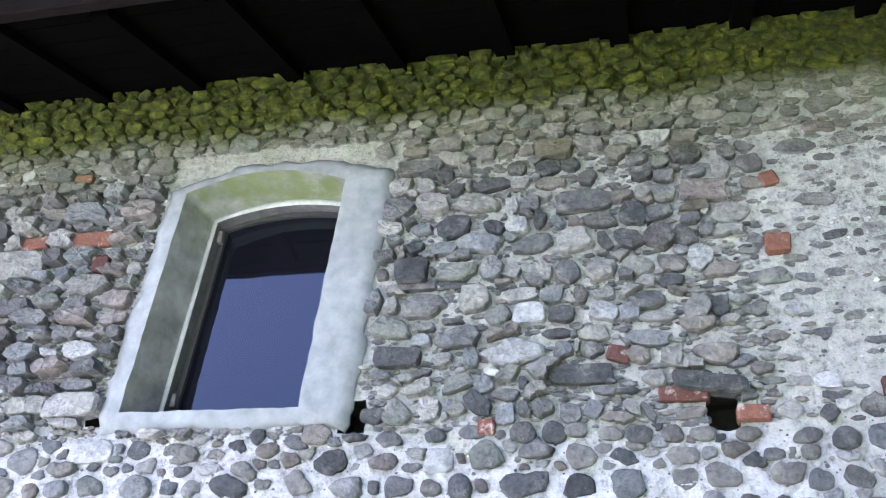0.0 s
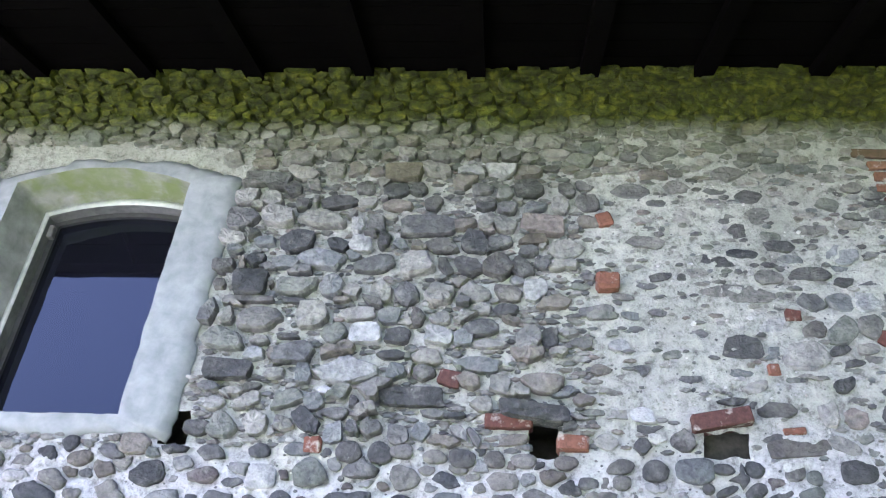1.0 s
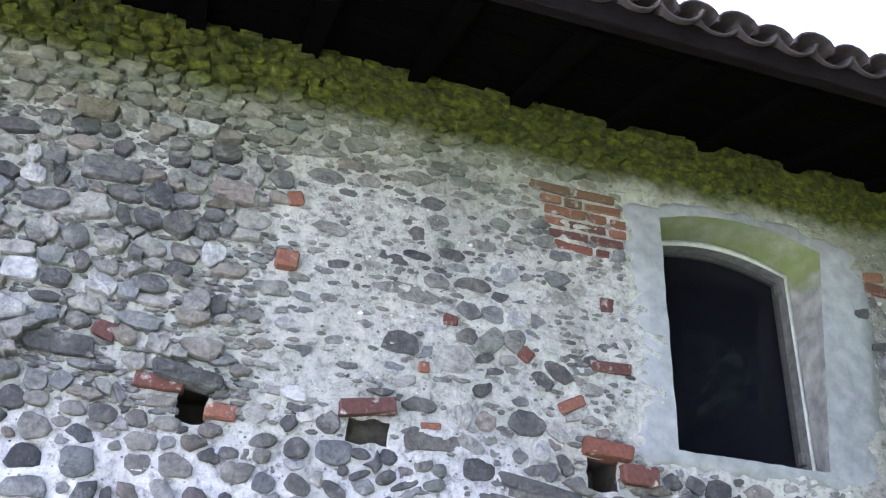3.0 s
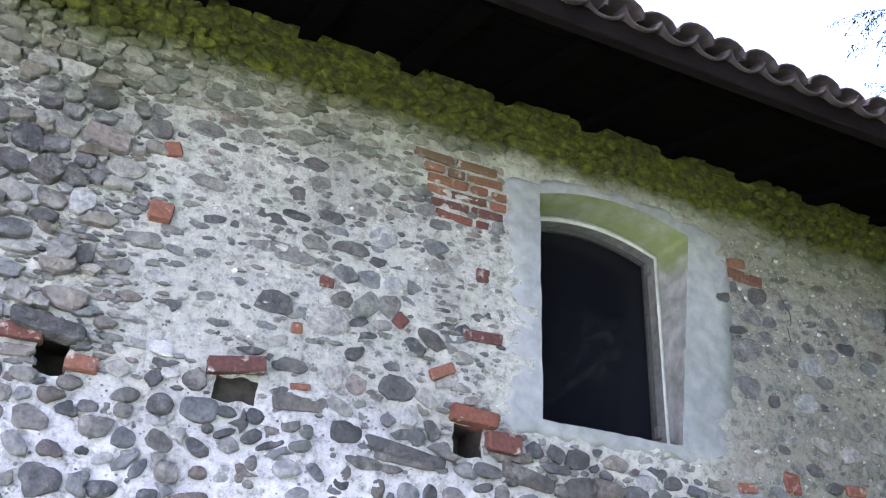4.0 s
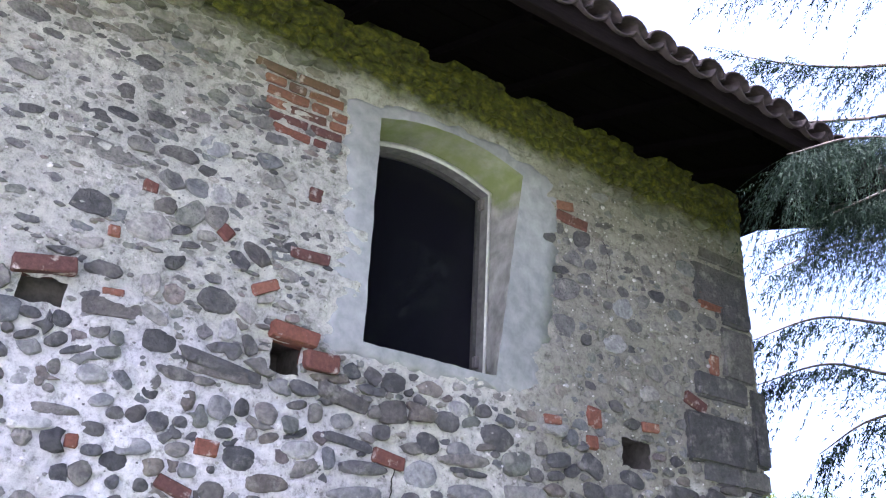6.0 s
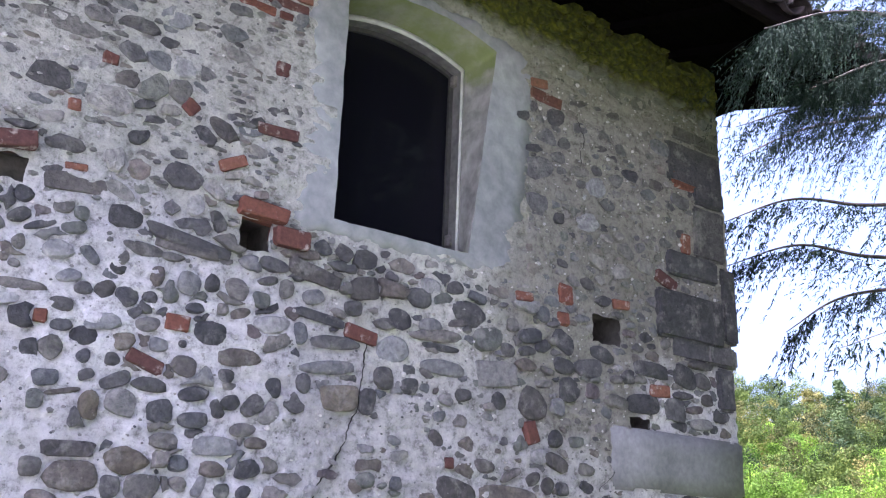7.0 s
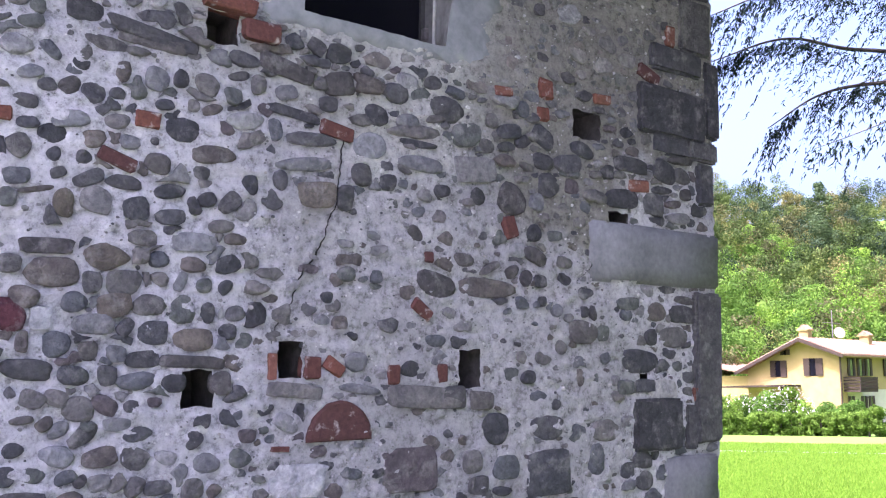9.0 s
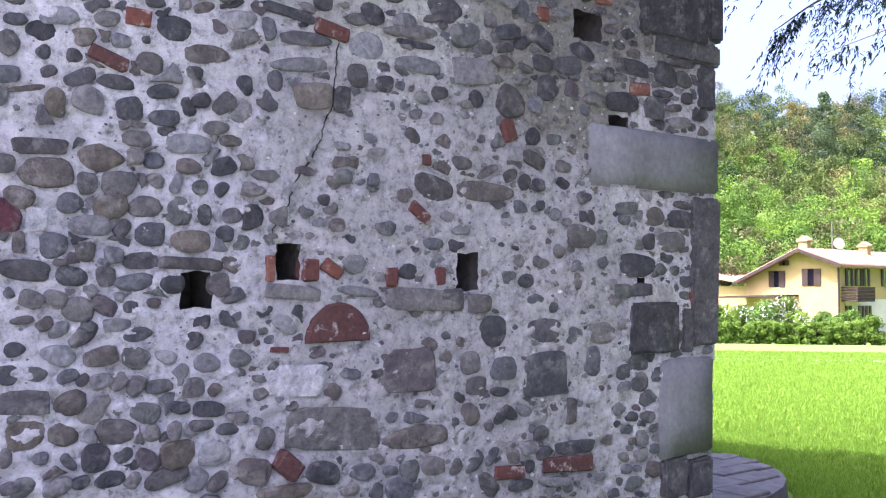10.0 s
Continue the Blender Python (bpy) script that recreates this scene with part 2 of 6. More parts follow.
MAT_FARTILE = plain("terracotta_roof", (0.2100, 0.1100, 0.0700), (0.2900, 0.1700, 0.1150), 4.0, 0.9, 0, 0.0)
MAT_SHUTTER = plain("brown_shutter", (0.0280, 0.0160, 0.0100), (0.0400, 0.0240, 0.0160), 10.0, 0.7)
MAT_BARK = plain("grey_bark", (0.06, 0.05, 0.045), (0.12, 0.10, 0.09), 25.0, 0.95, 0, 0.6)


def leaf_material(name, stops, glow=0.25, drift=0.0):
    """Leaves; drift: size in metres of the stretches that differ, tree from tree."""
    m, t, b = material(name, 0.6)
    b.inputs["Specular IOR Level"].default_value = 0.08
    col = ramp(t, stops, chance(t))
    if drift:
        col = mixc(t, col, ramp(t, [(0.34, (0.42, 0.46, 0.5)), (0.5, (0.95, 0.95, 0.95)), (0.66, (1.75, 1.6, 1.3))], noise_tex(t, 1.0 / drift, 2.0, 0.6)), 1.0, "MULTIPLY")
    t.links.new(col, b.inputs["Base Color"])
    tr = t.nodes.new("ShaderNodeBsdfTranslucent")
    t.links.new(col, tr.inputs[0])
    mx = t.nodes.new("ShaderNodeMixShader")
    mx.inputs[0].default_value = glow
    t.links.new(b.outputs[0], mx.inputs[1])
    t.links.new(tr.outputs[0], mx.inputs[2])
    t.links.new(mx.outputs[0], t.nodes["Material Output"].inputs[0])
    return m


MAT_CEDAR = leaf_material("cedar_needles", [(0.0, (0.006, 0.013, 0.009)), (0.6, (0.013, 0.025, 0.017)), (1.0, (0.028, 0.044, 0.028))], 0.08)
MAT_OAK = leaf_material("woodland_leaves", [(0.0, (0.037, 0.062, 0.015)), (0.5, (0.062, 0.095, 0.022)), (1.0, (0.103, 0.132, 0.037))], drift=6.0)
MAT_LIME = leaf_material("bright_leaves", [(0.0, (0.063, 0.126, 0.016)), (0.5, (0.095, 0.174, 0.024)), (1.0, (0.142, 0.229, 0.039))], 0.35, drift=5.0)
MAT_OLIVE = leaf_material("olive_leaves", [(0.0, (0.062, 0.069, 0.022)), (0.5, (0.100, 0.103, 0.037)), (1.0, (0.162, 0.150, 0.062))], drift=6.0)
MAT_PINE = leaf_material("dark_conifer", [(0.0, (0.025, 0.045, 0.022)), (1.0, (0.06, 0.09, 0.045))], 0.15, drift=6.0)
MAT_HEDGE = leaf_material("hedge_leaves", [(0.0, (0.068, 0.122, 0.014)), (0.5, (0.102, 0.170, 0.020)), (1.0, (0.150, 0.224, 0.034))], 0.35)
MAT_GRASS = leaf_material("grass_blades", [(0.0, (0.1105, 0.2040, 0.0170)), (0.5, (0.1615, 0.2805, 0.0255)), (1.0, (0.2295, 0.3485, 0.0425))], 0.45)
MAT_BLOOM = leaf_material("white_blossom", [(0.0, (0.4800, 0.4400, 0.4000)), (1.0, (0.6400, 0.6000, 0.5600))], 0.2)


def glass_material(name="window_glass", gloss=0.62, tint=(0.62, 0.68, 1.0, 1)):
    m, t, b = material(name, 0.03)
    b.inputs["Base Color"].default_value = (0.006, 0.006, 0.009, 1)
    b.inputs["Specular IOR Level"].default_value = gloss
    # the default tint puts the reflected sky's blue into the glass
    b.inputs["Specular Tint"].default_value = tint
    n = noise_tex(t, 2.2, 1.0, 0.4)
    bump(t, b, n, 0.12, 0.02)
    return m


MAT_GLASS = glass_material()
# second window: gloss cut and tint neutral, so its reflection stays near black
MAT_DIMGLASS = glass_material("thin_old_glass", 0.17, (0.95, 0.92, 0.95, 1))


# ---- building helpers ----
def mesh_ob(name, bm, mat, parent=None, smooth=False):
    me = bpy.data.meshes.new(name)
    bm.to_mesh(me)
    bm.free()
    for p in me.polygons:
        p.use_smooth = smooth
    me.materials.append(mat)
    ob = new(name, me)
    if parent is not None:
        ob.parent = parent
    return ob


def part(name, bm, mat, parent, label="", smooth=False):
    ob = mesh_ob(name, bm, mat, parent, smooth)
    return tagged(ob, label) if label else ob


def empty(name, m=Matrix()):
    ob = new(name)
    ob.matrix_basis = m
    return ob


def from_arrays(name, verts, faces, mat, parent=None, smooth=True):
    me = bpy.data.meshes.new(name)
    me.from_pydata([tuple(v) for v in verts], [], faces)
    me.polygons.foreach_set("use_smooth", [smooth] * len(me.polygons))
    me.materials.append(mat)
    ob = new(name, me)
    if parent is not None:
        ob.parent = parent
    return ob


def box(bm, x0, x1, y0, y1, z0, z1, bevel=0.0, m=None):
    r = bmesh.ops.create_cube(bm, size=1.0)
    vs = r["verts"]
    mat = Matrix.Translation(((x0 + x1) / 2, (y0 + y1) / 2, (z0 + z1) / 2)) @ Matrix.Diagonal((x1 - x0, y1 - y0, z1 - z0, 1))
    bmesh.ops.transform(bm, matrix=(m or Matrix()) @ mat, verts=vs)
    if bevel:
        es = {e for v in vs for e in v.link_edges}
        bmesh.ops.bevel(bm, geom=list(es), offset=bevel, segments=1, affect="EDGES")
    return bm


def boxes(*rows, bevel=0.0):
    bm = bmesh.new()
    for r in rows:
        box(bm, *r, bevel=bevel)
    return bm


rng = np.random.default_rng(7)

# ---- the old wall ----
WX0, WX1, WZ0, WZ1, WY, THICK = -5.6, 5.24, -0.5, 4.86, 3.5, 0.5
# each window: opening at the face (x at the sill), sill height, spring height, arch rise, sideways lean per metre
WIN_1 = dict(x0=-2.335, x1=-1.505, z0=3.02, z1=4.14, rise=0.085, lean=0.10, lean_r=0.088)
WIN_2 = dict(x0=2.295, x1=3.085, z0=3.06, z1=4.27, rise=0.085, lean=0.004, lean_r=0.14)
# the same at the inner edge of each reveal
INNER_1 = dict(x0=-2.27, x1=-1.43, z0=3.025, z1=4.10, rise=0.08, lean=0.098, lean_r=0.09)
INNER_2 = dict(x0=2.25, x1=3.175, z0=3.065, z1=4.215, rise=0.10, lean=0.0, lean_r=0.01)
# putlog holes: x0, x1, z0, z1, depth
HOLES = [(0.135, 0.25, 2.88, 3.035, 0.35), (-1.33, -1.215, 2.905, 3.05, 0.3), (-2.50, -2.39, 2.97, 3.11, 0.3), (0.80, 0.97, 2.895, 2.995, 0.10),
         (1.85, 1.99, 2.83, 2.975, 0.3), (3.99, 4.21, 2.745, 2.90, 0.3), (1.80, 1.93, 1.345, 1.49, 0.3), (2.22, 2.33, 1.45, 1.605, 0.3),
         (3.20, 3.335, 1.385, 1.57, 0.3), (4.27, 4.44, 2.29, 2.36, 0.25), (4.52, 4.59, 1.36, 1.445, 0.3)]
CELL = 0.0145
gx, gz = int(round((WX1 - WX0) / CELL)), int(round((WZ1 - WZ0) / CELL))
FINE = 0.01
taken = np.zeros((int((WX1 - WX0) / FINE) + 2, int((WZ1 - WZ0) / FINE) + 2), bool)
fx = WX0 + np.arange(taken.shape[0])[:, None] * FINE
fz = WZ0 + np.arange(taken.shape[1])[None, :] * FINE


def reserve(x0, x1, z0, z1):
    taken[(fx >= x0) & (fx <= x1) & (fz >= z0) & (fz <= z1)] = True


def reserve_oval(x, z, a, b, turn=0.0):
    c, s = math.cos(turn), math.sin(turn)
    u, w = (fx - x) * c + (fz - z) * s, -(fx - x) * s + (fz - z) * c
    taken[(u / a) ** 2 + (w / b) ** 2 <= 1] = True


def win_edge(w, side, z):
    return w["x0"] + w["lean"] * (z - w["z0"]) if side < 0 else w["x1"] + w["lean_r"] * (z - w["z0"])


def arch_top(w, x):
    a, b = win_edge(w, -1, w["z1"]), win_edge(w, 1, w["z1"])
    c, h = (a + b) / 2, (b - a) / 2
    return w["z1"] + w["rise"] * (1 - min(1.0, abs(x - c) / h) ** 2)


def in_window(x, z, grow=0.0):
    for w in (WIN_1, WIN_2):
        if w["z0"] - grow < z and win_edge(w, -1, z) - grow < x < win_edge(w, 1, z) + grow and z < arch_top(w, x) + grow:
            return True
    return False


def wall_depth(x, z):
    """How far the mortar lies behind the wall's plane."""
    n = noise.noise((x * 1.3, z * 1.3, 0.0)) * 0.012 + noise.noise((x * 6, z * 6, 3.0)) * 0.008 + noise.noise((x * 19, z * 19, 5.0)) * 0.0065 + noise.noise((x * 41, z * 41, 5.0)) * 0.005
    rough_part = 1 / (1 + math.exp((x - 0.35) * 8)) * (1 / (1 + math.exp((2.95 - z) * 18)))
    smear = (1 - rough_part) * (noise.noise((x * 7, z * 20, 8.0)) * 0.012 + noise.noise((x * 15, z * 36, 6.0)) * 0.008)
    return n + smear + 0.020 * rough_part


wall = empty("wall_south", LEAN)
tagged(wall, "old rubble stone wall with lime mortar and a mossy top", "wall", kind="structure")


def in_hole(x, z):
    return any(h[0] < x < h[1] and h[2] < z < h[3] for h in HOLES)


def hole_edge(x, z):
    """Draws a point close to a hole's edge onto that edge, which is a little uneven."""
    e = CELL * 0.62
    for h in HOLES:
        if h[0] - e < x < h[1] + e and h[2] - e < z < h[3] + e:
            px, pz = x, z
            for k in (0, 1):
                if abs(x - h[k]) < e:
                    px = h[k] + 0.014 * noise.noise((z * 17, h[0], 1.0))
                if abs(z - h[2 + k]) < e:
                    pz = h[2 + k] + 0.014 * noise.noise((x * 17, h[2], 4.0))
            return px, pz
    return x, z


def build_mortar():
    grid = {}
    for i in range(gx + 1):
        for k in range(gz + 1):
            x, z = WX0 + i * CELL, WZ0 + k * CELL
            grid[i, k] = (x, z)
    vs, index, faces = [], {}, []

    def vert(i, k):
        if (i, k) not in index:
            x, z = hole_edge(*grid[i, k])
            index[i, k] = len(vs)
            vs.append((x, WY + wall_depth(x, z), z))
        return index[i, k]
    for i in range(gx):
        for k in range(gz):
            x, z = WX0 + (i + 0.5) * CELL, WZ0 + (k + 0.5) * CELL
            if in_window(x, z, 0.03) or in_hole(x, z):
                continue
            faces.append((vert(i, k), vert(i + 1, k), vert(i + 1, k + 1), vert(i, k + 1)))
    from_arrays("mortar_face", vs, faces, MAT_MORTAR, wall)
    # the body behind the face: blocks that leave the windows open
    bm = bmesh.new()
    y0, y1 = WY + 0.40, WY + THICK
    for a, b, c, d in ((WX0, -2.5, WZ0, WZ1), (-2.5, -1.2, WZ0, 2.95), (-2.5, -1.2, 4.32, WZ1), (-1.2, 2.2, WZ0, WZ1), (2.2, 3.35, WZ0, 2.98), (2.2, 3.35, 4.45, WZ1), (3.35, WX1 - 0.02, WZ0, WZ1)):
        box(bm, a, b, y0, y1, c, d)
    box(bm, WX1 - 0.03, WX1 - 0.02, WY + 0.02, y0, WZ0, WZ1)
    part("wall_core", bm, MAT_MORTAR, wall)
    # the holes: open boxes, rough inside, their mortar coloured dark for the shade
    for h in HOLES:
        x0, x1, z0, z1, d = h
        bm = bmesh.new()
        p = [bm.verts.new((x, y, z)) for y in (WY + 0.02, WY + min(0.39, d)) for x, z in ((x0 - .03, z0 - .03), (x1 + .03, z0 - .03), (x1 + .03, z1 + .03), (x0 - .03, z1 + .03))]
        for q in ((0, 1, 5, 4), (1, 2, 6, 5), (2, 3, 7, 6), (3, 0, 4, 7), (4, 5, 6, 7)):
            bm.faces.new([p[j] for j in q])
        bmesh.ops.subdivide_edges(bm, edges=bm.edges[:], cuts=2)
        for v in bm.verts:
            if v.co.y > WY + 0.03:
                v.co += Vector((noise.noise(v.co * 9), 0, noise.noise(v.co * 9 + Vector((5, 0, 0))))) * 0.02
        part("putlog_hole", bm, MAT_HOLESHADE, wall)
        reserve(x0 - 0.01, x1 + 0.01, z0 - 0.01, z1 + 0.01)


build_mortar()
for w in (WIN_1, WIN_2):
    for k in range(taken.shape[1]):
        z = WZ0 + k * FINE
        if w["z0"] - 0.09 < z < w["z1"] + w["rise"] + 0.13:
            left, right = (0.12, 0.25) if w is WIN_1 else (0.21, 0.40 - 0.11 * (z - 3.06))
            taken[(fx[:, 0] > win_edge(w, -1, z) - left) & (fx[:, 0] < win_edge(w, 1, z) + right), k] = True


# ---- stones ----
def stone_shape(x, z, radii, proud, turn=0.0, sharp=0.5, lift=0.0, angles=None):
    """A stone set in the wall: rings from its buried edge to its face. Returns verts and faces."""
    n = len(radii)
    a = (np.arange(n) * 2 * math.pi / n if angles is None else angles) + turn
    sx, sz = rng.uniform(-0.45, 0.45), rng.uniform(-0.6, 0.3)
    vs = []
    rings = ((1.02, -0.03), (1.0, 0.78), (0.94, 0.97), (0.45, 1.0)) if sharp > 0.5 else ((1.02, -0.03), (0.99, 0.45), (0.86, 0.9), (0.45, 1.0))
    for q, dpt in rings:
        jit = 1 + rng.uniform(-0.035, 0.035, n) * (q > 0.5)
        for k in range(n):
            r = radii[k] * q * jit[k]
            u, w = r * math.cos(a[k]), r * math.sin(a[k])
            d = proud * dpt * (1 + (sx * u + sz * w) / (radii.max() + 1e-6)) * (1 + rng.uniform(-0.12, 0.12)) if dpt > 0 else -0.03
            vs.append((x + u, WY - lift - d, z + w))
    vs.append((x, WY - lift - proud * 1.02, z))
    fs = []
    for ring in range(3):
        o = ring * n
        for k in range(n):
            j = (k + 1) % n
            fs.append((o + k, o + j, o + n + j, o + n + k))
    o = 3 * n
    for k in range(n):
        fs.append((o + k, o + (k + 1) % n, 4 * n))
    return vs, fs


class Heap:
    """Stones of one kind: the first 300 in the chosen stretch are parts, the rest one joined mesh."""

    def __init__(self, name, mat, stretch):
        self.name, self.mat, self.stretch, self.n, self.vs, self.fs = name, mat, stretch, 0, [], []
        self.round = name == "cobble"

    def add(self, x, z, shape, mat=None):
        vs, fs = shape
        x0, x1, z0, z1 = self.stretch
        if mat or (x0 < x < x1 and z0 < z < z1 and self.n < 300):
            self.n += mat is None
            from_arrays(self.name, vs, fs, mat or self.mat, wall, self.round)
        else:
            o = len(self.vs)
            self.vs += vs
            self.fs += [tuple(o + i for i in f) for f in fs]

    def close(self):
        if self.vs:
            tagged(from_arrays(self.name + "s_joined", self.vs, self.fs, self.mat, wall, self.round), kind="stuff")


COBBLES = Heap("cobble", MAT_COBBLE, (1.0, 3.6, 1.0, 2.9))
STONES = Heap("stone", MAT_RUBBLE, (-1.2, 2.1, 2.95, 4.0))


def S(x, z, w, h, turn=0, mat=None, proud=0.0, square=0.0):
    """One stone of its own size and kind."""
    heap = STONES if z > 2.9 else COBBLES
    if not square:
        square = rng.uniform(1.8, 2.9) if heap is STONES else rng.uniform(1.9, 3.0)
    heap.n += 1
    n, p = 18, square
    t = np.arange(n) * 2 * math.pi / n + 0.17
    u = w / 2 * np.sign(np.cos(t)) * np.abs(np.cos(t)) ** (2 / p)
    v = h / 2 * np.sign(np.sin(t)) * np.abs(np.sin(t)) ** (2 / p)
    a, r = np.arctan2(v, u), np.hypot(u, v)
    r = r * (1 + rng.uniform(-0.035, 0.035, n) + 0.04 * np.sin(2 * t + rng.uniform(0, 6)) + 0.05 * np.sin(3 * t + rng.uniform(0, 6)))
    if heap is STONES and square < 4:
        # a few straight broken sides
        sides = rng.integers(5, 8)
        phi = rng.uniform(0, 6.28) + np.arange(sides) * 6.283 / sides + rng.uniform(-0.3, 0.3, sides)
        cc = np.cos(t[:, None] - phi[None, :])
        r = r * np.minimum(1.12, np.where(cc > 0.05, rng.uniform(0.78, 1.0, sides) / np.maximum(cc, 0.05), 9).min(1))
    deep = 0.034 if heap is STONES and x < 0.4 else 0.014
    shape = stone_shape(x, z, r, proud or min(deep, 0.2 * min(w, h) + 0.006) * rng.uniform(0.75, 1.25), radians(turn), 0.9 if square > 2.6 else 0.4, 0.0, a)
    from_arrays(heap.name, *shape, mat or heap.mat, wall, heap.round)
    reserve_oval(x, z, w / 2 + 0.008, h / 2 + 0.008, radians(turn))


def B(x, z, w, h, turn=0, proud=0.018):
    """A brick, or a broken one, worn at its edges."""
    bm = bmesh.new()
    m = Matrix.Translation((x, WY, z)) @ Matrix.Rotation(-radians(turn), 4, "Y")
    box(bm, -w / 2, w / 2, -proud, 0.06, -h / 2, h / 2, bevel=min(w, h) * 0.12)
    for v in bm.verts:
        v.co += Vector([rng.uniform(-1, 1) * min(w, h) * 0.06 for k in range(3)])
    bmesh.ops.transform(bm, matrix=m, verts=bm.verts)
    part("brick", bm, MAT_BRICK, wall, smooth=False)
    reserve_oval(x, z, w / 2 + 0.012, h / 2 + 0.012, radians(turn))


def HALFMOON(x, z, w, h):
    """A broken millstone of red stone, its round side up."""
    n = 16
    rim = [(x + w / 2 * math.cos(math.pi * k / n) * (1 + rng.uniform(-.02, .02)), z - h / 2 + h * math.sin(math.pi * k / n) * (1 + rng.uniform(-.03, .03))) for k in range(n + 1)]
    bm = bmesh.new()
    back, front = [bm.verts.new((a, WY + 0.03, b)) for a, b in rim], [bm.verts.new((a, WY - 0.012, b)) for a, b in rim]
    inner = [bm.verts.new((x + (a - x) * 0.9, WY - 0.018, z - 0.02 + (b - z + 0.02) * 0.9)) for a, b in rim]
    for p, q in ((back, front), (front, inner)):
        for k in range(n + 1):
            j = (k + 1) % (n + 1)
            bm.faces.new((p[k], p[j], q[j], q[k]))
    bm.faces.new(inner)
    part("red_half_disc", bm, MAT_BRICK, wall, "half-round red stone with flaked lime")
    reserve(x - w / 2, x + w / 2, z - h / 2, z + h / 2)


def quoin(x0, x1, z0, z1, plain=False):
    """A squared corner block; those at the corner stand out past the wall's end."""
    bm = bmesh.new()
    box(bm, x0, x1, WY - rng.uniform(0.016, 0.04), WY + 0.34, z0 + 0.006, z1 - 0.006)
    bmesh.ops.bevel(bm, geom=bm.edges[:], offset=min(0.016, 0.12 * min(x1 - x0, z1 - z0)), segments=2, affect="EDGES")
    bmesh.ops.subdivide_edges(bm, edges=[e for e in bm.edges if e.calc_length() > 0.12], cuts=2, use_grid_fill=True)
    for v in bm.verts:
        v.co += Vector((noise.noise(v.co * 13), noise.noise(v.co * 13 + Vector((9, 0, 0))), noise.noise(v.co * 13 + Vector((0, 7, 0))))) * 0.010
    part("quoin", bm, MAT_PLASTERBLOCK if plain else MAT_QUOIN, wall, smooth=plain)
    reserve(x0 - 0.006, x1 + 0.006, z0, z1)


def crack(pts, wide):
    """A settlement crack down the mortar: a ribbon on top, coloured dark for the shade inside."""
    line = []
    for (a, b), (c, d) in zip(pts, pts[1:]):
        for k in range(14):
            t = k / 14
            x, z = a + (c - a) * t, b + (d - b) * t
            line.append((x + 0.03 * noise.noise((z * 9, x, 0.0)) + 0.012 * noise.noise((z * 40, x, 2.0)), z))
    bm = bmesh.new()
    rows = []
    for k, (x, z) in enumerate(line):
        w = wide * (0.35 + abs(noise.noise((z * 7, 3.0, x)))) * min(1, 0.2 + k / 8, 0.2 + (len(line) - k) / 8)
        y = WY + wall_depth(x, z) - 0.006
        rows.append([bm.verts.new((x - w, y, z)), bm.verts.new((x, y + 0.004, z)), bm.verts.new((x + w, y, z))])
    for p, q in zip(rows, rows[1:]):
        bm.faces.new((p[0], p[1], q[1], q[0]))
        bm.faces.new((p[1], p[2], q[2], q[1]))
    part("crack", bm, MAT_CRACKSHADE, wall, "dark settlement crack in the mortar")


# dark colour that stands for the shade inside the cracks
MAT_CRACKSHADE = plain("crack_shadow_soil", (0.012, 0.011, 0.010), (0.03, 0.028, 0.025), 40.0, 0.95)
MAT_PLASTERBLOCK = plain("cement_faced_block", (0.15, 0.153, 0.152), (0.215, 0.218, 0.215), 30.0, 0.9, 0, 0.35)


S(0.821, 3.990, 0.119, 0.107, -9, proud=.006)
S(1.108, 4.080, 0.126, 0.076, -15, MAT_SLATE)
S(1.039, 3.905, 0.084, 0.090, -10, MAT_SLATE)
S(1.134, 3.988, 0.120, 0.070, 19, proud=.006)
S(0.692, 3.674, 0.101, 0.043, 9, MAT_SLATE, proud=.006)
S(0.782, 3.676, 0.043, 0.037, 0, MAT_SLATE, proud=.006)
S(0.428, 3.517, 0.169, 0.050, 6, proud=.006)
S(1.175, 3.877, 0.092, 0.060, -4, proud=.006)
S(0.934, 3.753, 0.143, 0.057, -10, MAT_SLATE, proud=.006)
S(1.043, 3.789, 0.147, 0.052, -4, MAT_SLATE)
S(1.209, 3.829, 0.152, 0.066, -6, MAT_SLATE)
S(1.008, 3.595, 0.288, 0.094, -3, proud=.006)
S(1.137, 3.676, 0.115, 0.079, 1)
S(1.306, 3.691, 0.173, 0.075, 4, MAT_SLATE)
S(1.460, 3.791, 0.165, 0.107, 7, MAT_PALEGREY, proud=.006)
S(1.296, 3.555, 0.113, 0.086, -34)
S(1.416, 3.561, 0.124, 0.104, -5)
S(1.525, 3.563, 0.114, 0.103, 0, MAT_PALE)
S(1.446, 3.655, 0.089, 0.051, 16, MAT_SLATE)
S(1.545, 3.640, 0.102, 0.051, 16, proud=.006)
S(0.996, 3.351, 0.153, 0.119, -7, MAT_SLATE)
S(1.235, 3.322, 0.192, 0.154, 0)
S(1.290, 3.435, 0.111, 0.073, 20, MAT_SLATE)
S(1.403, 3.433, 0.169, 0.116, 38)
S(1.517, 3.457, 0.121, 0.109, 0)
S(1.374, 3.344, 0.105, 0.047, 14, MAT_SLATE)
S(1.487, 3.351, 0.090, 0.054, 9)
S(1.420, 3.289, 0.089, 0.036, 14, MAT_SLATE)
B(1.569, 3.394, 0.065, 0.064, -34)
B(1.212, 3.498, 0.064, 0.055, -6)
B(1.103, 3.255, 0.049, 0.050, 0)
S(1.023, 3.179, 0.108, 0.063, 24)
S(1.141, 3.457, 0.151, 0.073, 16, proud=.006)
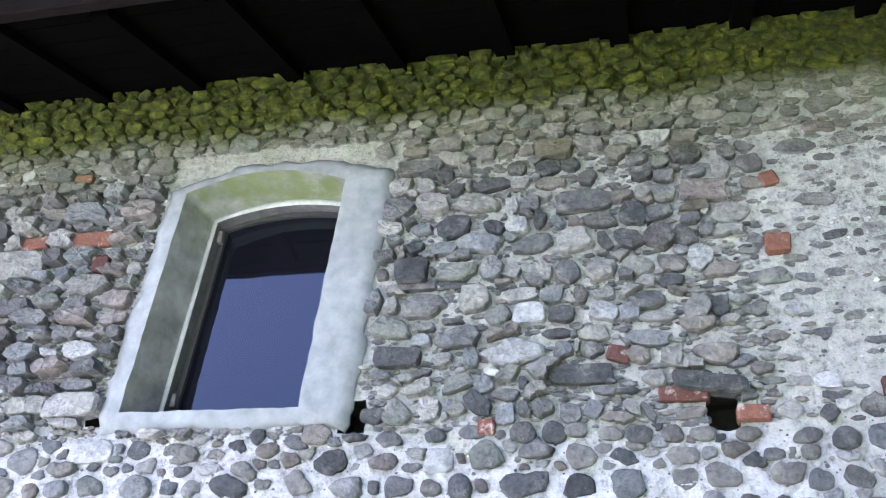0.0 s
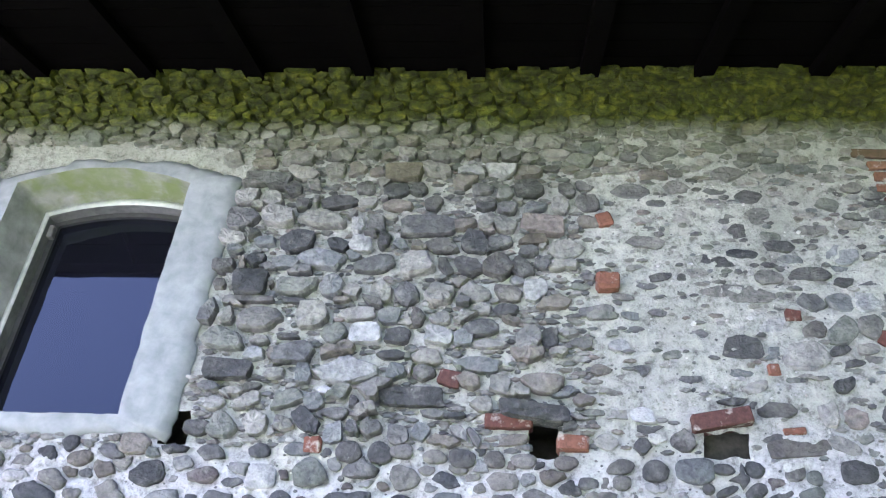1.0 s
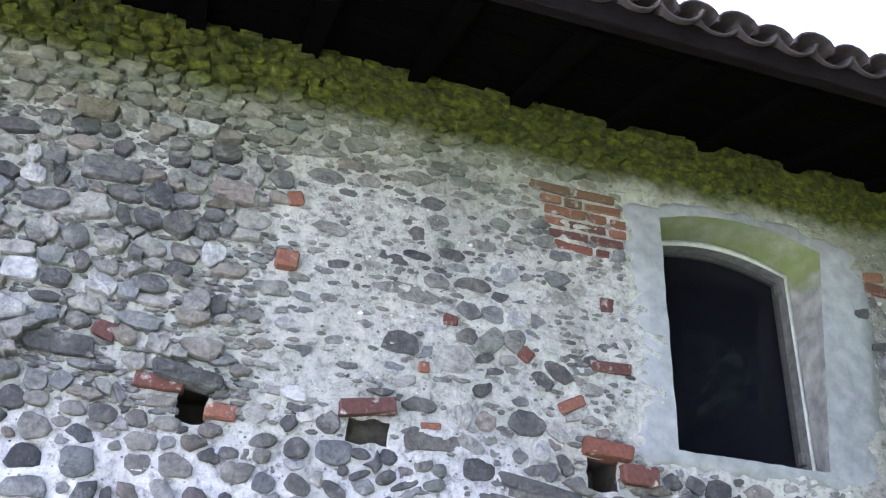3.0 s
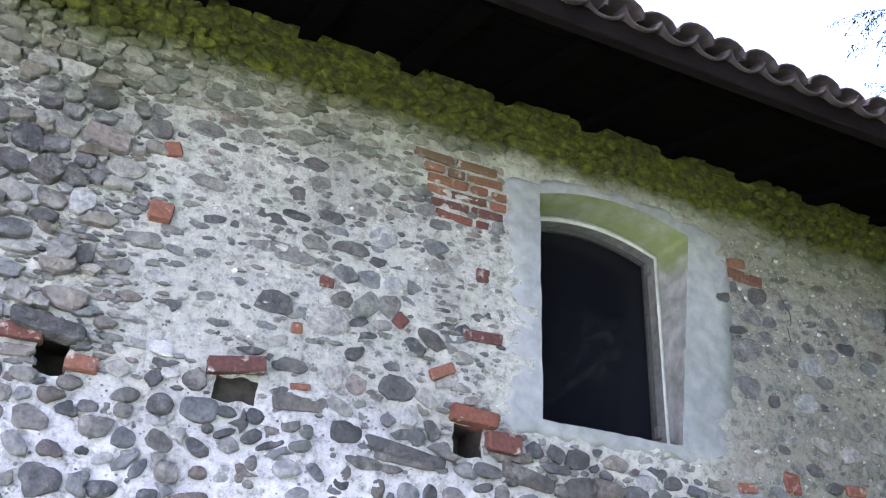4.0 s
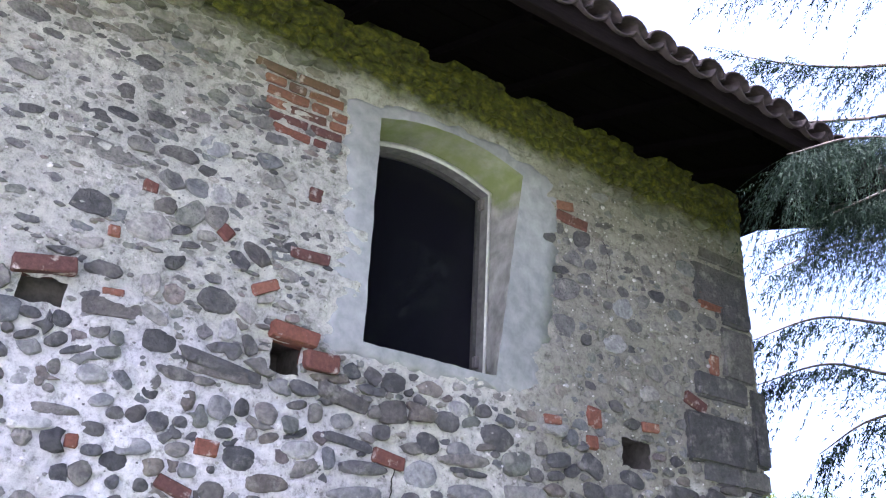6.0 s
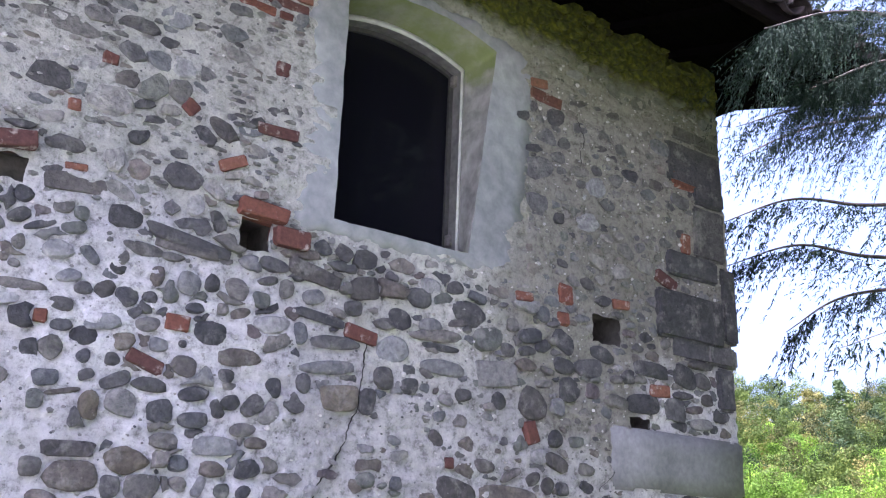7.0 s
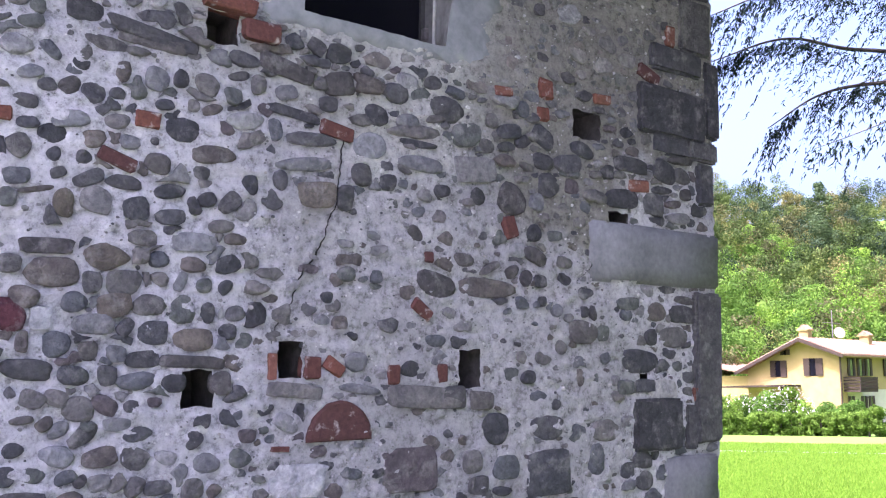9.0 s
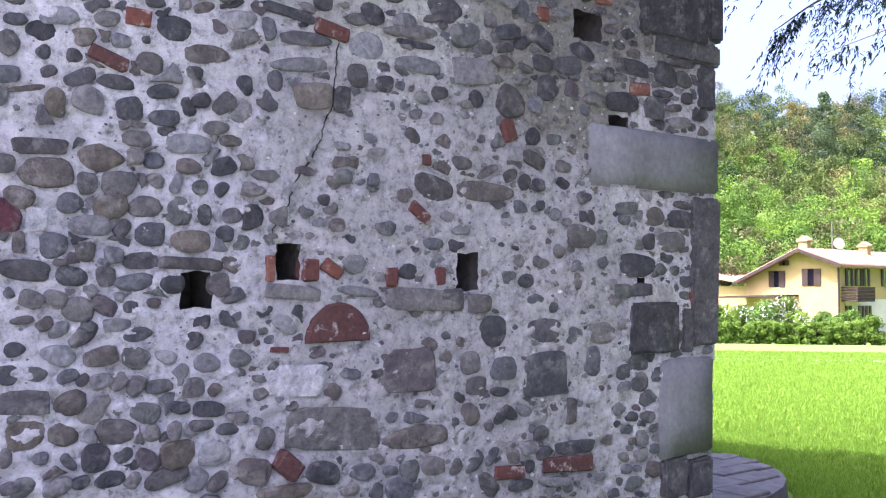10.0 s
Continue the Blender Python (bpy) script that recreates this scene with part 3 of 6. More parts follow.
S(1.833, 3.649, 0.126, 0.055, 1, proud=.006)
S(1.816, 3.485, 0.153, 0.036, -11, MAT_SLATE, proud=.006)
S(1.727, 3.337, 0.152, 0.077, -40, MAT_DARK)
S(1.648, 3.290, 0.110, 0.070, -40, MAT_SLATE)
B(1.980, 3.720, 0.067, 0.074, 0)
B(1.983, 3.404, 0.204, 0.053, 2)
S(1.879, 3.415, 0.093, 0.058, 32, MAT_SLATE)
S(1.992, 3.501, 0.137, 0.071, 5, proud=.006)
B(0.873, 3.041, 0.235, 0.066, 10, proud=.05)
S(0.626, 2.966, 0.074, 0.045, 13, MAT_PALE)
S(0.723, 2.960, 0.093, 0.104, -9, MAT_DARK)
S(0.610, 2.838, 0.101, 0.087, -4, MAT_SLATE)
S(0.756, 2.841, 0.150, 0.097, 1)
S(0.480, 2.789, 0.073, 0.059, 0)
S(0.355, 2.785, 0.075, 0.050, 1)
S(0.862, 2.849, 0.086, 0.045, 1, MAT_SLATE)
S(0.977, 2.851, 0.075, 0.068, 0, MAT_SLATE)
S(1.154, 2.939, 0.233, 0.080, 7, MAT_SLATE, square=5)
S(1.321, 2.949, 0.127, 0.065, -24)
S(1.121, 2.845, 0.082, 0.078, 0)
S(1.194, 2.824, 0.056, 0.060, 0)
S(1.359, 2.848, 0.135, 0.094, 6, MAT_DARK)
S(0.975, 2.769, 0.092, 0.053, 26, MAT_SLATE)
S(0.866, 2.766, 0.094, 0.031, 23, MAT_SLATE)
S(0.800, 2.776, 0.046, 0.048, 0, MAT_SLATE)
S(0.502, 2.687, 0.082, 0.077, -16)
S(0.629, 2.696, 0.102, 0.074, -26, MAT_SLATE)
S(0.773, 2.694, 0.109, 0.054, -31, MAT_SLATE)
S(1.056, 2.750, 0.123, 0.035, 25)
S(0.444, 2.603, 0.085, 0.041, 21, MAT_PALEGREY, proud=.006)
S(0.573, 2.585, 0.089, 0.048, 58, proud=.006)
S(0.678, 2.586, 0.090, 0.074, 0)
S(0.791, 2.600, 0.069, 0.055, 0)
S(0.987, 2.666, 0.052, 0.061, 0)
S(1.367, 2.686, 0.061, 0.073, 0)
S(0.459, 2.495, 0.107, 0.067, 4)
S(0.622, 2.490, 0.073, 0.060, 0, MAT_SLATE)
S(0.771, 2.489, 0.155, 0.069, 11)
S(1.018, 2.509, 0.187, 0.042, 1, MAT_SLATE)
S(0.984, 2.583, 0.047, 0.034, -21, MAT_SLATE)
S(0.477, 2.414, 0.082, 0.039, 19, MAT_SLATE)
S(0.574, 2.399, 0.084, 0.044, 41, MAT_SLATE)
S(0.679, 2.402, 0.084, 0.059, 8, MAT_DARK)
S(0.785, 2.417, 0.074, 0.049, 23)
S(0.944, 2.446, 0.149, 0.049, 8, MAT_PALE)
S(0.884, 2.605, 0.075, 0.076, 0, MAT_PALEGREY, proud=.006)
S(0.928, 3.119, 0.113, 0.039, 3, MAT_SLATE)
S(1.097, 3.085, 0.163, 0.073, 0, MAT_SLATE)
S(1.287, 3.082, 0.094, 0.113, 0)
S(1.388, 3.057, 0.096, 0.099, 0)
S(1.366, 3.197, 0.105, 0.064, 28, MAT_DARK)
S(1.067, 2.969, 0.092, 0.047, 12)
B(1.145, 3.002, 0.084, 0.029, 7)
S(1.569, 3.075, 0.184, 0.125, -3, MAT_SLATE)
S(1.710, 3.054, 0.098, 0.073, -40)
S(1.638, 2.963, 0.083, 0.101, 0)
S(1.537, 2.931, 0.077, 0.073, 0)
S(1.748, 2.921, 0.107, 0.071, -46, MAT_SLATE)
B(1.786, 3.196, 0.127, 0.051, 26)
S(1.791, 3.138, 0.086, 0.036, 21)
S(1.930, 3.086, 0.069, 0.047, 12)
B(1.940, 3.009, 0.230, 0.070, -4, proud=.05)
B(2.088, 2.915, 0.168, 0.085, -2, proud=.05)
S(1.630, 2.777, 0.277, 0.058, -3, MAT_SLATE, square=5)
B(3.638, 4.114, 0.240, 0.069, -2)
S(3.714, 4.020, 0.144, 0.111, -2, MAT_SLATE)
S(3.456, 3.952, 0.104, 0.057, 15, MAT_SLATE)
B(3.581, 4.189, 0.128, 0.057, 8)
S(3.882, 4.349, 0.165, 0.063, 16, MAT_PALEGREY)
S(3.594, 3.670, 0.215, 0.137, 13, proud=.006)
S(3.573, 3.453, 0.184, 0.144, 0, proud=.006)
S(4.039, 3.669, 0.186, 0.121, 12, MAT_PALEGREY, proud=.006)
S(3.730, 3.405, 0.068, 0.066, 0, MAT_SLATE)
S(3.964, 3.435, 0.197, 0.115, 11, MAT_PALEGREY, proud=.006)
S(4.384, 4.416, 0.309, 0.105, 12, proud=.006)
S(4.075, 3.922, 0.115, 0.052, 14, MAT_SLATE)
S(3.543, 3.775, 0.126, 0.043, 10, MAT_SLATE)
S(3.908, 4.006, 0.113, 0.075, 14, proud=.006)
S(4.334, 3.822, 0.163, 0.086, 1, MAT_SLATE)
S(4.203, 4.174, 0.101, 0.063, 15, MAT_SLATE)
S(4.444, 4.335, 0.160, 0.108, 15, proud=.006)
S(4.571, 3.821, 0.135, 0.065, -3, MAT_SLATE)
B(4.839, 3.926, 0.246, 0.084, 2)
S(-1.230, 4.290, 0.100, 0.078, 18)
S(-1.076, 4.264, 0.126, 0.055, 3)
S(-1.043, 4.174, 0.217, 0.064, -6, square=5)
S(-0.737, 4.220, 0.111, 0.082, 5)
S(-0.425, 4.210, 0.179, 0.086, -3, MAT_BROWN, square=5)
S(-0.592, 4.124, 0.100, 0.068, -0, MAT_SLATE)
S(-0.451, 4.109, 0.128, 0.079, 18, MAT_SLATE)
S(-0.350, 4.116, 0.082, 0.070, 24, MAT_SLATE)
S(-0.277, 4.043, 0.085, 0.079, -29, MAT_SLATE)
S(-0.439, 4.029, 0.136, 0.065, -6)
S(-0.578, 4.043, 0.095, 0.051, 0)
S(-0.707, 4.044, 0.190, 0.068, 6, MAT_SLATE)
S(-0.871, 4.039, 0.073, 0.073, 0, MAT_SLATE)
S(-1.131, 4.074, 0.114, 0.092, 0)
S(-1.010, 4.062, 0.104, 0.077, -10)
S(-1.136, 3.952, 0.139, 0.112, 0)
S(-0.978, 3.968, 0.153, 0.109, -10)
S(-0.769, 3.954, 0.215, 0.098, -10)
S(-0.616, 3.928, 0.060, 0.087, 10)
S(-0.528, 3.932, 0.079, 0.091, 0)
S(-0.465, 3.970, 0.070, 0.032, -5)
S(-0.305, 3.920, 0.226, 0.101, 2, square=5)
S(-0.147, 3.934, 0.112, 0.063, 7)
S(-0.868, 3.840, 0.154, 0.114, 5, MAT_SLATE)
S(-0.690, 3.819, 0.102, 0.062, -21, MAT_SLATE)
S(-0.590, 3.824, 0.113, 0.088, -8)
S(-0.490, 3.850, 0.065, 0.089, -5)
S(-0.417, 3.829, 0.073, 0.049, -37)
S(-0.236, 3.819, 0.168, 0.082, -11, MAT_SLATE)
S(-0.751, 3.744, 0.208, 0.103, -10, MAT_PALEGREY)
S(-0.528, 3.721, 0.192, 0.093, 16)
S(-0.346, 3.726, 0.178, 0.117, 13)
S(-0.216, 3.715, 0.056, 0.099, 24, MAT_SLATE)
S(-0.122, 3.721, 0.135, 0.093, -27)
S(-1.169, 3.851, 0.128, 0.075, -15)
S(-1.023, 3.838, 0.109, 0.060, 1)
S(-1.044, 3.745, 0.095, 0.070, 10, MAT_SLATE)
S(-0.914, 3.729, 0.119, 0.068, -4)
S(-1.185, 3.715, 0.111, 0.080, 0, MAT_SLATE)
S(-1.054, 3.627, 0.149, 0.124, 0, MAT_DARK, square=5)
S(-1.190, 3.623, 0.060, 0.057, 0, MAT_SLATE)
S(-0.859, 3.613, 0.196, 0.098, 1)
S(-0.698, 3.615, 0.112, 0.117, -40)
S(-0.612, 3.595, 0.085, 0.077, -25)
S(-0.480, 3.586, 0.095, 0.098, -36)
S(-0.373, 3.584, 0.124, 0.101, -21)
S(-0.232, 3.581, 0.123, 0.106, -10)
S(-0.065, 4.122, 0.102, 0.066, -6)
S(0.037, 4.099, 0.081, 0.076, 12)
S(0.147, 4.117, 0.143, 0.092, 4, MAT_SLATE)
S(0.317, 4.119, 0.067, 0.085, 41, MAT_SLATE)
S(0.403, 4.051, 0.117, 0.090, 0, MAT_SLATE)
S(-0.046, 4.034, 0.094, 0.064, -6, MAT_SLATE)
S(0.049, 4.021, 0.100, 0.064, -6)
S(0.168, 4.024, 0.110, 0.058, 6)
S(0.285, 4.034, 0.090, 0.096, 0)
S(0.403, 3.951, 0.105, 0.067, -6)
S(0.206, 3.928, 0.193, 0.088, -6, square=5)
S(0.043, 3.930, 0.109, 0.071, -29)
S(-0.039, 3.952, 0.067, 0.099, -40)
S(0.166, 3.856, 0.128, 0.051, 4, MAT_BROWN)
S(0.014, 3.842, 0.130, 0.072, 1)
S(-0.092, 3.835, 0.127, 0.109, -34, MAT_SLATE)
S(0.138, 3.795, 0.096, 0.065, 1)
S(0.298, 3.805, 0.167, 0.100, 1, proud=.007)
S(0.006, 3.716, 0.127, 0.117, -28, MAT_SLATE)
S(0.109, 3.716, 0.116, 0.091, -54, MAT_SLATE)
S(0.167, 3.605, 0.100, 0.106, 0, MAT_PALE)
S(0.092, 3.650, 0.064, 0.048, -28, MAT_PALEGREY)
S(0.054, 3.587, 0.129, 0.077, -10, MAT_SLATE)
S(-0.082, 3.589, 0.128, 0.086, -16)
S(0.048, 3.509, 0.104, 0.071, 8, MAT_SLATE)
S(-0.052, 3.516, 0.084, 0.057, -4)
S(0.599, 4.108, 0.188, 0.075, -6, proud=.007)
B(0.472, 3.958, 0.070, 0.066, 19)
S(0.439, 3.495, 0.148, 0.046, -0, proud=.007)
S(0.555, 3.492, 0.077, 0.041, -14, proud=.007)
S(0.534, 3.577, 0.094, 0.038, -8, proud=.007)
S(-1.218, 3.487, 0.084, 0.126, 0)
S(-1.135, 3.468, 0.071, 0.085, 0)
S(-0.984, 3.459, 0.212, 0.120, 2)
S(-1.057, 3.550, 0.212, 0.030, -1, MAT_SLATE, square=5)
S(-0.856, 3.545, 0.104, 0.025, -4, MAT_SLATE, square=5)
S(-0.768, 3.472, 0.156, 0.124, 13)
S(-0.575, 3.486, 0.166, 0.059, 2)
S(-0.440, 3.477, 0.092, 0.082, 0)
S(-0.322, 3.470, 0.069, 0.081, 0, MAT_SLATE)
S(-0.225, 3.469, 0.106, 0.071, -4)
S(-0.539, 3.393, 0.126, 0.090, 0, MAT_PALE, square=5)
S(-0.669, 3.388, 0.120, 0.106, 19)
S(-0.400, 3.385, 0.125, 0.079, -3, MAT_SLATE)
S(-0.239, 3.388, 0.127, 0.084, -9)
S(-1.132, 3.362, 0.178, 0.110, -8)
S(-0.978, 3.358, 0.103, 0.048, -3)
S(-0.992, 3.297, 0.091, 0.071, 0, MAT_PALEGREY)
S(-0.827, 3.299, 0.167, 0.104, 0)
S(-0.862, 3.380, 0.102, 0.029, -3, MAT_SLATE)
S(-0.424, 3.303, 0.127, 0.041, 2, MAT_SLATE)
S(-0.276, 3.295, 0.138, 0.077, 0)
S(-0.597, 3.227, 0.259, 0.119, -3, MAT_PALEGREY)
S(-0.402, 3.228, 0.084, 0.086, 5)
S(-0.290, 3.222, 0.104, 0.067, -3, MAT_SLATE)
B(-0.180, 3.200, 0.088, 0.067, -19)
S(-1.097, 3.226, 0.194, 0.089, -3, MAT_DARK, square=5)
S(-0.895, 3.209, 0.085, 0.060, 0)
S(-0.776, 3.208, 0.069, 0.093, 13)
S(-0.326, 3.118, 0.267, 0.078, 1, MAT_DARK, square=5)
S(-1.160, 3.151, 0.097, 0.055, -7)
S(-1.054, 3.134, 0.079, 0.041, -2)
S(-0.983, 3.151, 0.077, 0.032, 8, MAT_SLATE)
S(-0.991, 3.090, 0.128, 0.056, 24)
S(-0.827, 3.100, 0.160, 0.077, 17)
S(-0.722, 3.091, 0.085, 0.076, 19)
S(-0.688, 3.143, 0.069, 0.036, -2, MAT_PALE)
S(-0.629, 3.045, 0.118, 0.052, -2)
S(-0.562, 3.097, 0.042, 0.057, 0)
S(-1.122, 3.078, 0.081, 0.068, 0)
S(-1.079, 2.984, 0.126, 0.119, -21)
S(-0.743, 3.009, 0.133, 0.071, -36, MAT_SLATE)
S(-0.943, 2.992, 0.101, 0.093, -26)
S(-0.834, 2.995, 0.089, 0.072, -27)
S(-1.174, 2.975, 0.123, 0.071, -2, MAT_SLATE)
S(-0.628, 2.959, 0.079, 0.086, 14, MAT_PALEGREY)
S(-0.374, 2.962, 0.091, 0.071, -10)
S(-0.483, 2.989, 0.103, 0.085, 0)
S(-0.287, 2.971, 0.069, 0.075, -28)
S(-0.241, 3.049, 0.100, 0.039, -2)
B(-0.706, 2.915, 0.068, 0.064, 0)
S(-0.561, 2.888, 0.106, 0.090, 0, MAT_SLATE)
S(-0.440, 2.885, 0.098, 0.089, -17, MAT_SLATE)
S(-0.354, 2.894, 0.086, 0.058, -2)
S(-0.226, 2.875, 0.101, 0.057, -2)
S(-0.762, 2.894, 0.113, 0.055, -2)
S(-0.910, 2.886, 0.092, 0.055, -1)
S(-0.893, 2.783, 0.113, 0.099, 0, MAT_PALE, square=5)
S(-0.057, 3.427, 0.166, 0.079, 5)
S(-0.127, 3.381, 0.083, 0.078, 0, MAT_PALEGREY)
S(-0.017, 3.355, 0.143, 0.050, 0)
S(0.137, 3.378, 0.112, 0.099, 10)
S(0.224, 3.385, 0.079, 0.105, -5, MAT_SLATE)
S(0.302, 3.412, 0.079, 0.050, -4)
S(-0.067, 3.262, 0.193, 0.063, -6)
S(-0.104, 3.191, 0.101, 0.075, -19)
S(0.025, 3.178, 0.089, 0.074, -5)
S(0.195, 3.189, 0.175, 0.095, -3)
S(-0.045, 3.093, 0.095, 0.068, 5)
S(0.156, 3.057, 0.268, 0.071, -7, MAT_DARK, proud=.055, square=5)
S(0.353, 3.117, 0.095, 0.054, 3)
S(0.388, 3.066, 0.112, 0.029, -2, proud=.007)
S(0.576, 3.058, 0.102, 0.070, -2, MAT_PALE, proud=.007)
S(-0.155, 3.046, 0.100, 0.026, 1, MAT_SLATE)
S(-0.137, 2.973, 0.088, 0.053, -44)
S(-0.078, 2.959, 0.093, 0.040, -60)
S(0.081, 2.948, 0.126, 0.052, 7)
S(0.433, 2.947, 0.100, 0.068, -2)
S(0.568, 2.936, 0.070, 0.073, -37, MAT_SLATE)
S(-0.121, 2.870, 0.100, 0.074, 0, MAT_SLATE)
S(0.003, 2.869, 0.082, 0.074, 0, MAT_SLATE)
S(0.115, 2.866, 0.097, 0.061, -2)
S(0.275, 2.862, 0.095, 0.056, -2, MAT_SLATE)
S(0.479, 2.850, 0.110, 0.061, 14, MAT_SLATE)
B(0.056, 3.025, 0.188, 0.059, 0)
B(0.303, 2.941, 0.123, 0.066, -4)
B(0.472, 3.641, 0.099, 0.078, -3, proud=.05)
S(1.128, 2.666, 0.115, 0.083, 0, MAT_PALEGREY)
S(1.172, 2.760, 0.088, 0.052, 13)
S(1.245, 2.670, 0.091, 0.053, -45)
S(1.361, 2.651, 0.071, 0.077, -16, MAT_SLATE)
S(1.447, 2.735, 0.186, 0.055, -4, MAT_SLATE)
S(1.567, 2.727, 0.109, 0.037, 2)
S(1.181, 2.573, 0.097, 0.054, 11, MAT_PALEGREY)
S(1.516, 2.638, 0.062, 0.088, 0)
S(1.320, 2.546, 0.091, 0.064, 35, MAT_DARK)
S(1.241, 2.536, 0.071, 0.050, 11)
S(1.407, 2.536, 0.088, 0.090, 30)
S(1.498, 2.546, 0.065, 0.048, 0)
S(1.167, 2.462, 0.093, 0.059, -7, MAT_SLATE)
S(1.649, 2.630, 0.099, 0.093, -10)
S(1.748, 2.649, 0.066, 0.079, -20)
S(1.861, 2.646, 0.113, 0.091, -26)
S(1.687, 2.534, 0.081, 0.045, 10)
S(1.804, 2.548, 0.053, 0.051, 0)
S(1.884, 2.545, 0.101, 0.045, 21)
S(1.973, 2.619, 0.077, 0.076, 0)
S(2.001, 2.708, 0.095, 0.042, 18, MAT_SLATE)
S(1.180, 2.385, 0.087, 0.049, 9)
S(1.326, 2.419, 0.142, 0.063, 9, MAT_PALEGREY)
S(1.269, 2.357, 0.104, 0.079, 5)
S(1.502, 2.437, 0.104, 0.065, 9)
S(2.033, 2.522, 0.167, 0.081, 12)
S(1.765, 2.444, 0.145, 0.097, 4, MAT_SLATE)
S(1.415, 2.358, 0.098, 0.068, 16, MAT_BROWN)
S(1.555, 2.363, 0.075, 0.061, 0)
S(1.652, 2.382, 0.036, 0.031, 0, MAT_SLATE)
S(1.155, 2.299, 0.089, 0.096, -8)
S(1.383, 2.283, 0.058, 0.055, 0, MAT_SLATE)
S(1.276, 2.281, 0.052, 0.054, 0)
S(1.669, 2.295, 0.112, 0.082, -10, MAT_SLATE)
S(1.895, 2.359, 0.195, 0.080, 3)
S(1.849, 2.279, 0.068, 0.055, 0, MAT_SLATE)
S(1.151, 2.186, 0.094, 0.065, 7)
S(1.407, 2.207, 0.119, 0.058, 27)
S(1.295, 2.214, 0.062, 0.040, 27, MAT_SLATE)
S(1.538, 2.205, 0.141, 0.057, -1, MAT_SLATE)
S(1.719, 2.188, 0.130, 0.062, 11, MAT_SLATE)
S(2.067, 2.256, 0.072, 0.086, 0, MAT_SLATE)
S(1.220, 2.143, 0.136, 0.024, 12, MAT_BROWN)
S(1.127, 2.106, 0.060, 0.068, 0)
S(1.320, 2.102, 0.076, 0.104, 0, MAT_BROWN)
S(1.437, 2.125, 0.124, 0.095, -10)
S(1.592, 2.108, 0.098, 0.095, 10)
S(1.877, 2.172, 0.088, 0.063, 20)
S(1.976, 2.170, 0.116, 0.070, 42, MAT_SLATE)
S(1.727, 2.088, 0.115, 0.067, 5)
S(2.205, 2.292, 0.071, 0.091, 10)
S(2.386, 2.251, 0.188, 0.110, 6, MAT_BROWN, square=5)
S(2.531, 2.249, 0.087, 0.116, -7, MAT_SLATE)
S(2.619, 2.367, 0.110, 0.104, 0, MAT_SLATE)
S(2.346, 2.489, 0.268, 0.061, 4)
S(2.326, 2.376, 0.281, 0.065, 7)
S(2.172, 2.507, 0.066, 0.096, 10)
S(2.218, 2.782, 0.259, 0.080, -10, MAT_DARK, square=5)
S(2.019, 2.784, 0.150, 0.066, -3)
S(2.221, 2.676, 0.106, 0.063, 15)
S(2.087, 2.688, 0.064, 0.087, 0)
S(2.489, 2.763, 0.150, 0.103, 10, MAT_DARK, square=5)
S(2.265, 2.591, 0.245, 0.047, -7, MAT_SLATE, square=5)
S(2.486, 2.905, 0.146, 0.097, 3, MAT_DARK)
S(2.256, 2.908, 0.085, 0.085, 0, MAT_SLATE)
S(2.369, 2.907, 0.101, 0.077, -28)
S(1.631, 2.804, 0.369, 0.058, -8, MAT_SLATE, square=5)
S(2.433, 2.662, 0.088, 0.071, 0, MAT_SLATE)
S(1.268, 1.942, 0.195, 0.057, 2, MAT_DARK, square=5)
S(1.482, 1.915, 0.185, 0.107, 1, MAT_BROWN, square=1.5)
S(1.296, 1.847, 0.196, 0.111, -2)
S(1.148, 1.872, 0.074, 0.072, 0)
S(1.434, 1.817, 0.070, 0.088, 0, MAT_SLATE)
S(1.553, 1.823, 0.137, 0.094, 3)
S(1.200, 1.755, 0.106, 0.084, -10)
S(1.376, 1.741, 0.092, 0.083, 0)
S(1.521, 1.732, 0.131, 0.098, 10, MAT_BROWN)
S(1.451, 1.660, 0.154, 0.075, 1)
S(1.261, 1.680, 0.077, 0.081, 0, MAT_PALE, square=5)
S(1.132, 1.692, 0.167, 0.118, -14, MAT_PURPLE)
S(1.657, 1.737, 0.133, 0.091, 7)
S(1.792, 1.724, 0.107, 0.120, 0)
S(1.896, 1.716, 0.062, 0.091, 0)
S(1.623, 1.997, 0.115, 0.061, -0)
S(1.688, 1.918, 0.077, 0.066, 10)
S(1.824, 1.995, 0.184, 0.082, 2, MAT_PALEGREY)
S(1.827, 1.905, 0.106, 0.063, -1)
S(1.942, 2.069, 0.108, 0.060, 5)
S(2.006, 2.021, 0.100, 0.051, 5)
S(1.979, 1.914, 0.119, 0.074, 18, MAT_SLATE)
S(1.696, 1.841, 0.072, 0.058, -17)
S(1.778, 1.835, 0.081, 0.046, 66)
S(1.878, 1.824, 0.072, 0.059, 0)
S(1.968, 1.821, 0.072, 0.052, 45)
S(2.016, 1.715, 0.090, 0.065, 0)
S(1.567, 1.652, 0.076, 0.052, 47, MAT_SLATE)
S(1.677, 1.633, 0.116, 0.096, 0)
S(1.843, 1.609, 0.169, 0.089, 4, MAT_BROWN)
S(1.986, 1.643, 0.074, 0.073, 0, MAT_SLATE)
S(1.202, 1.594, 0.045, 0.080, 0)
S(1.319, 1.586, 0.106, 0.094, 0)
S(1.435, 1.562, 0.069, 0.075, 0, MAT_SLATE)
S(1.539, 1.552, 0.072, 0.064, 0)
S(1.641, 1.531, 0.140, 0.065, 5, MAT_SLATE)
S(1.841, 1.520, 0.263, 0.053, -3, MAT_DARK, square=5)
S(1.222, 1.495, 0.180, 0.080, -4, MAT_SLATE)
S(1.384, 1.473, 0.117, 0.074, -6)
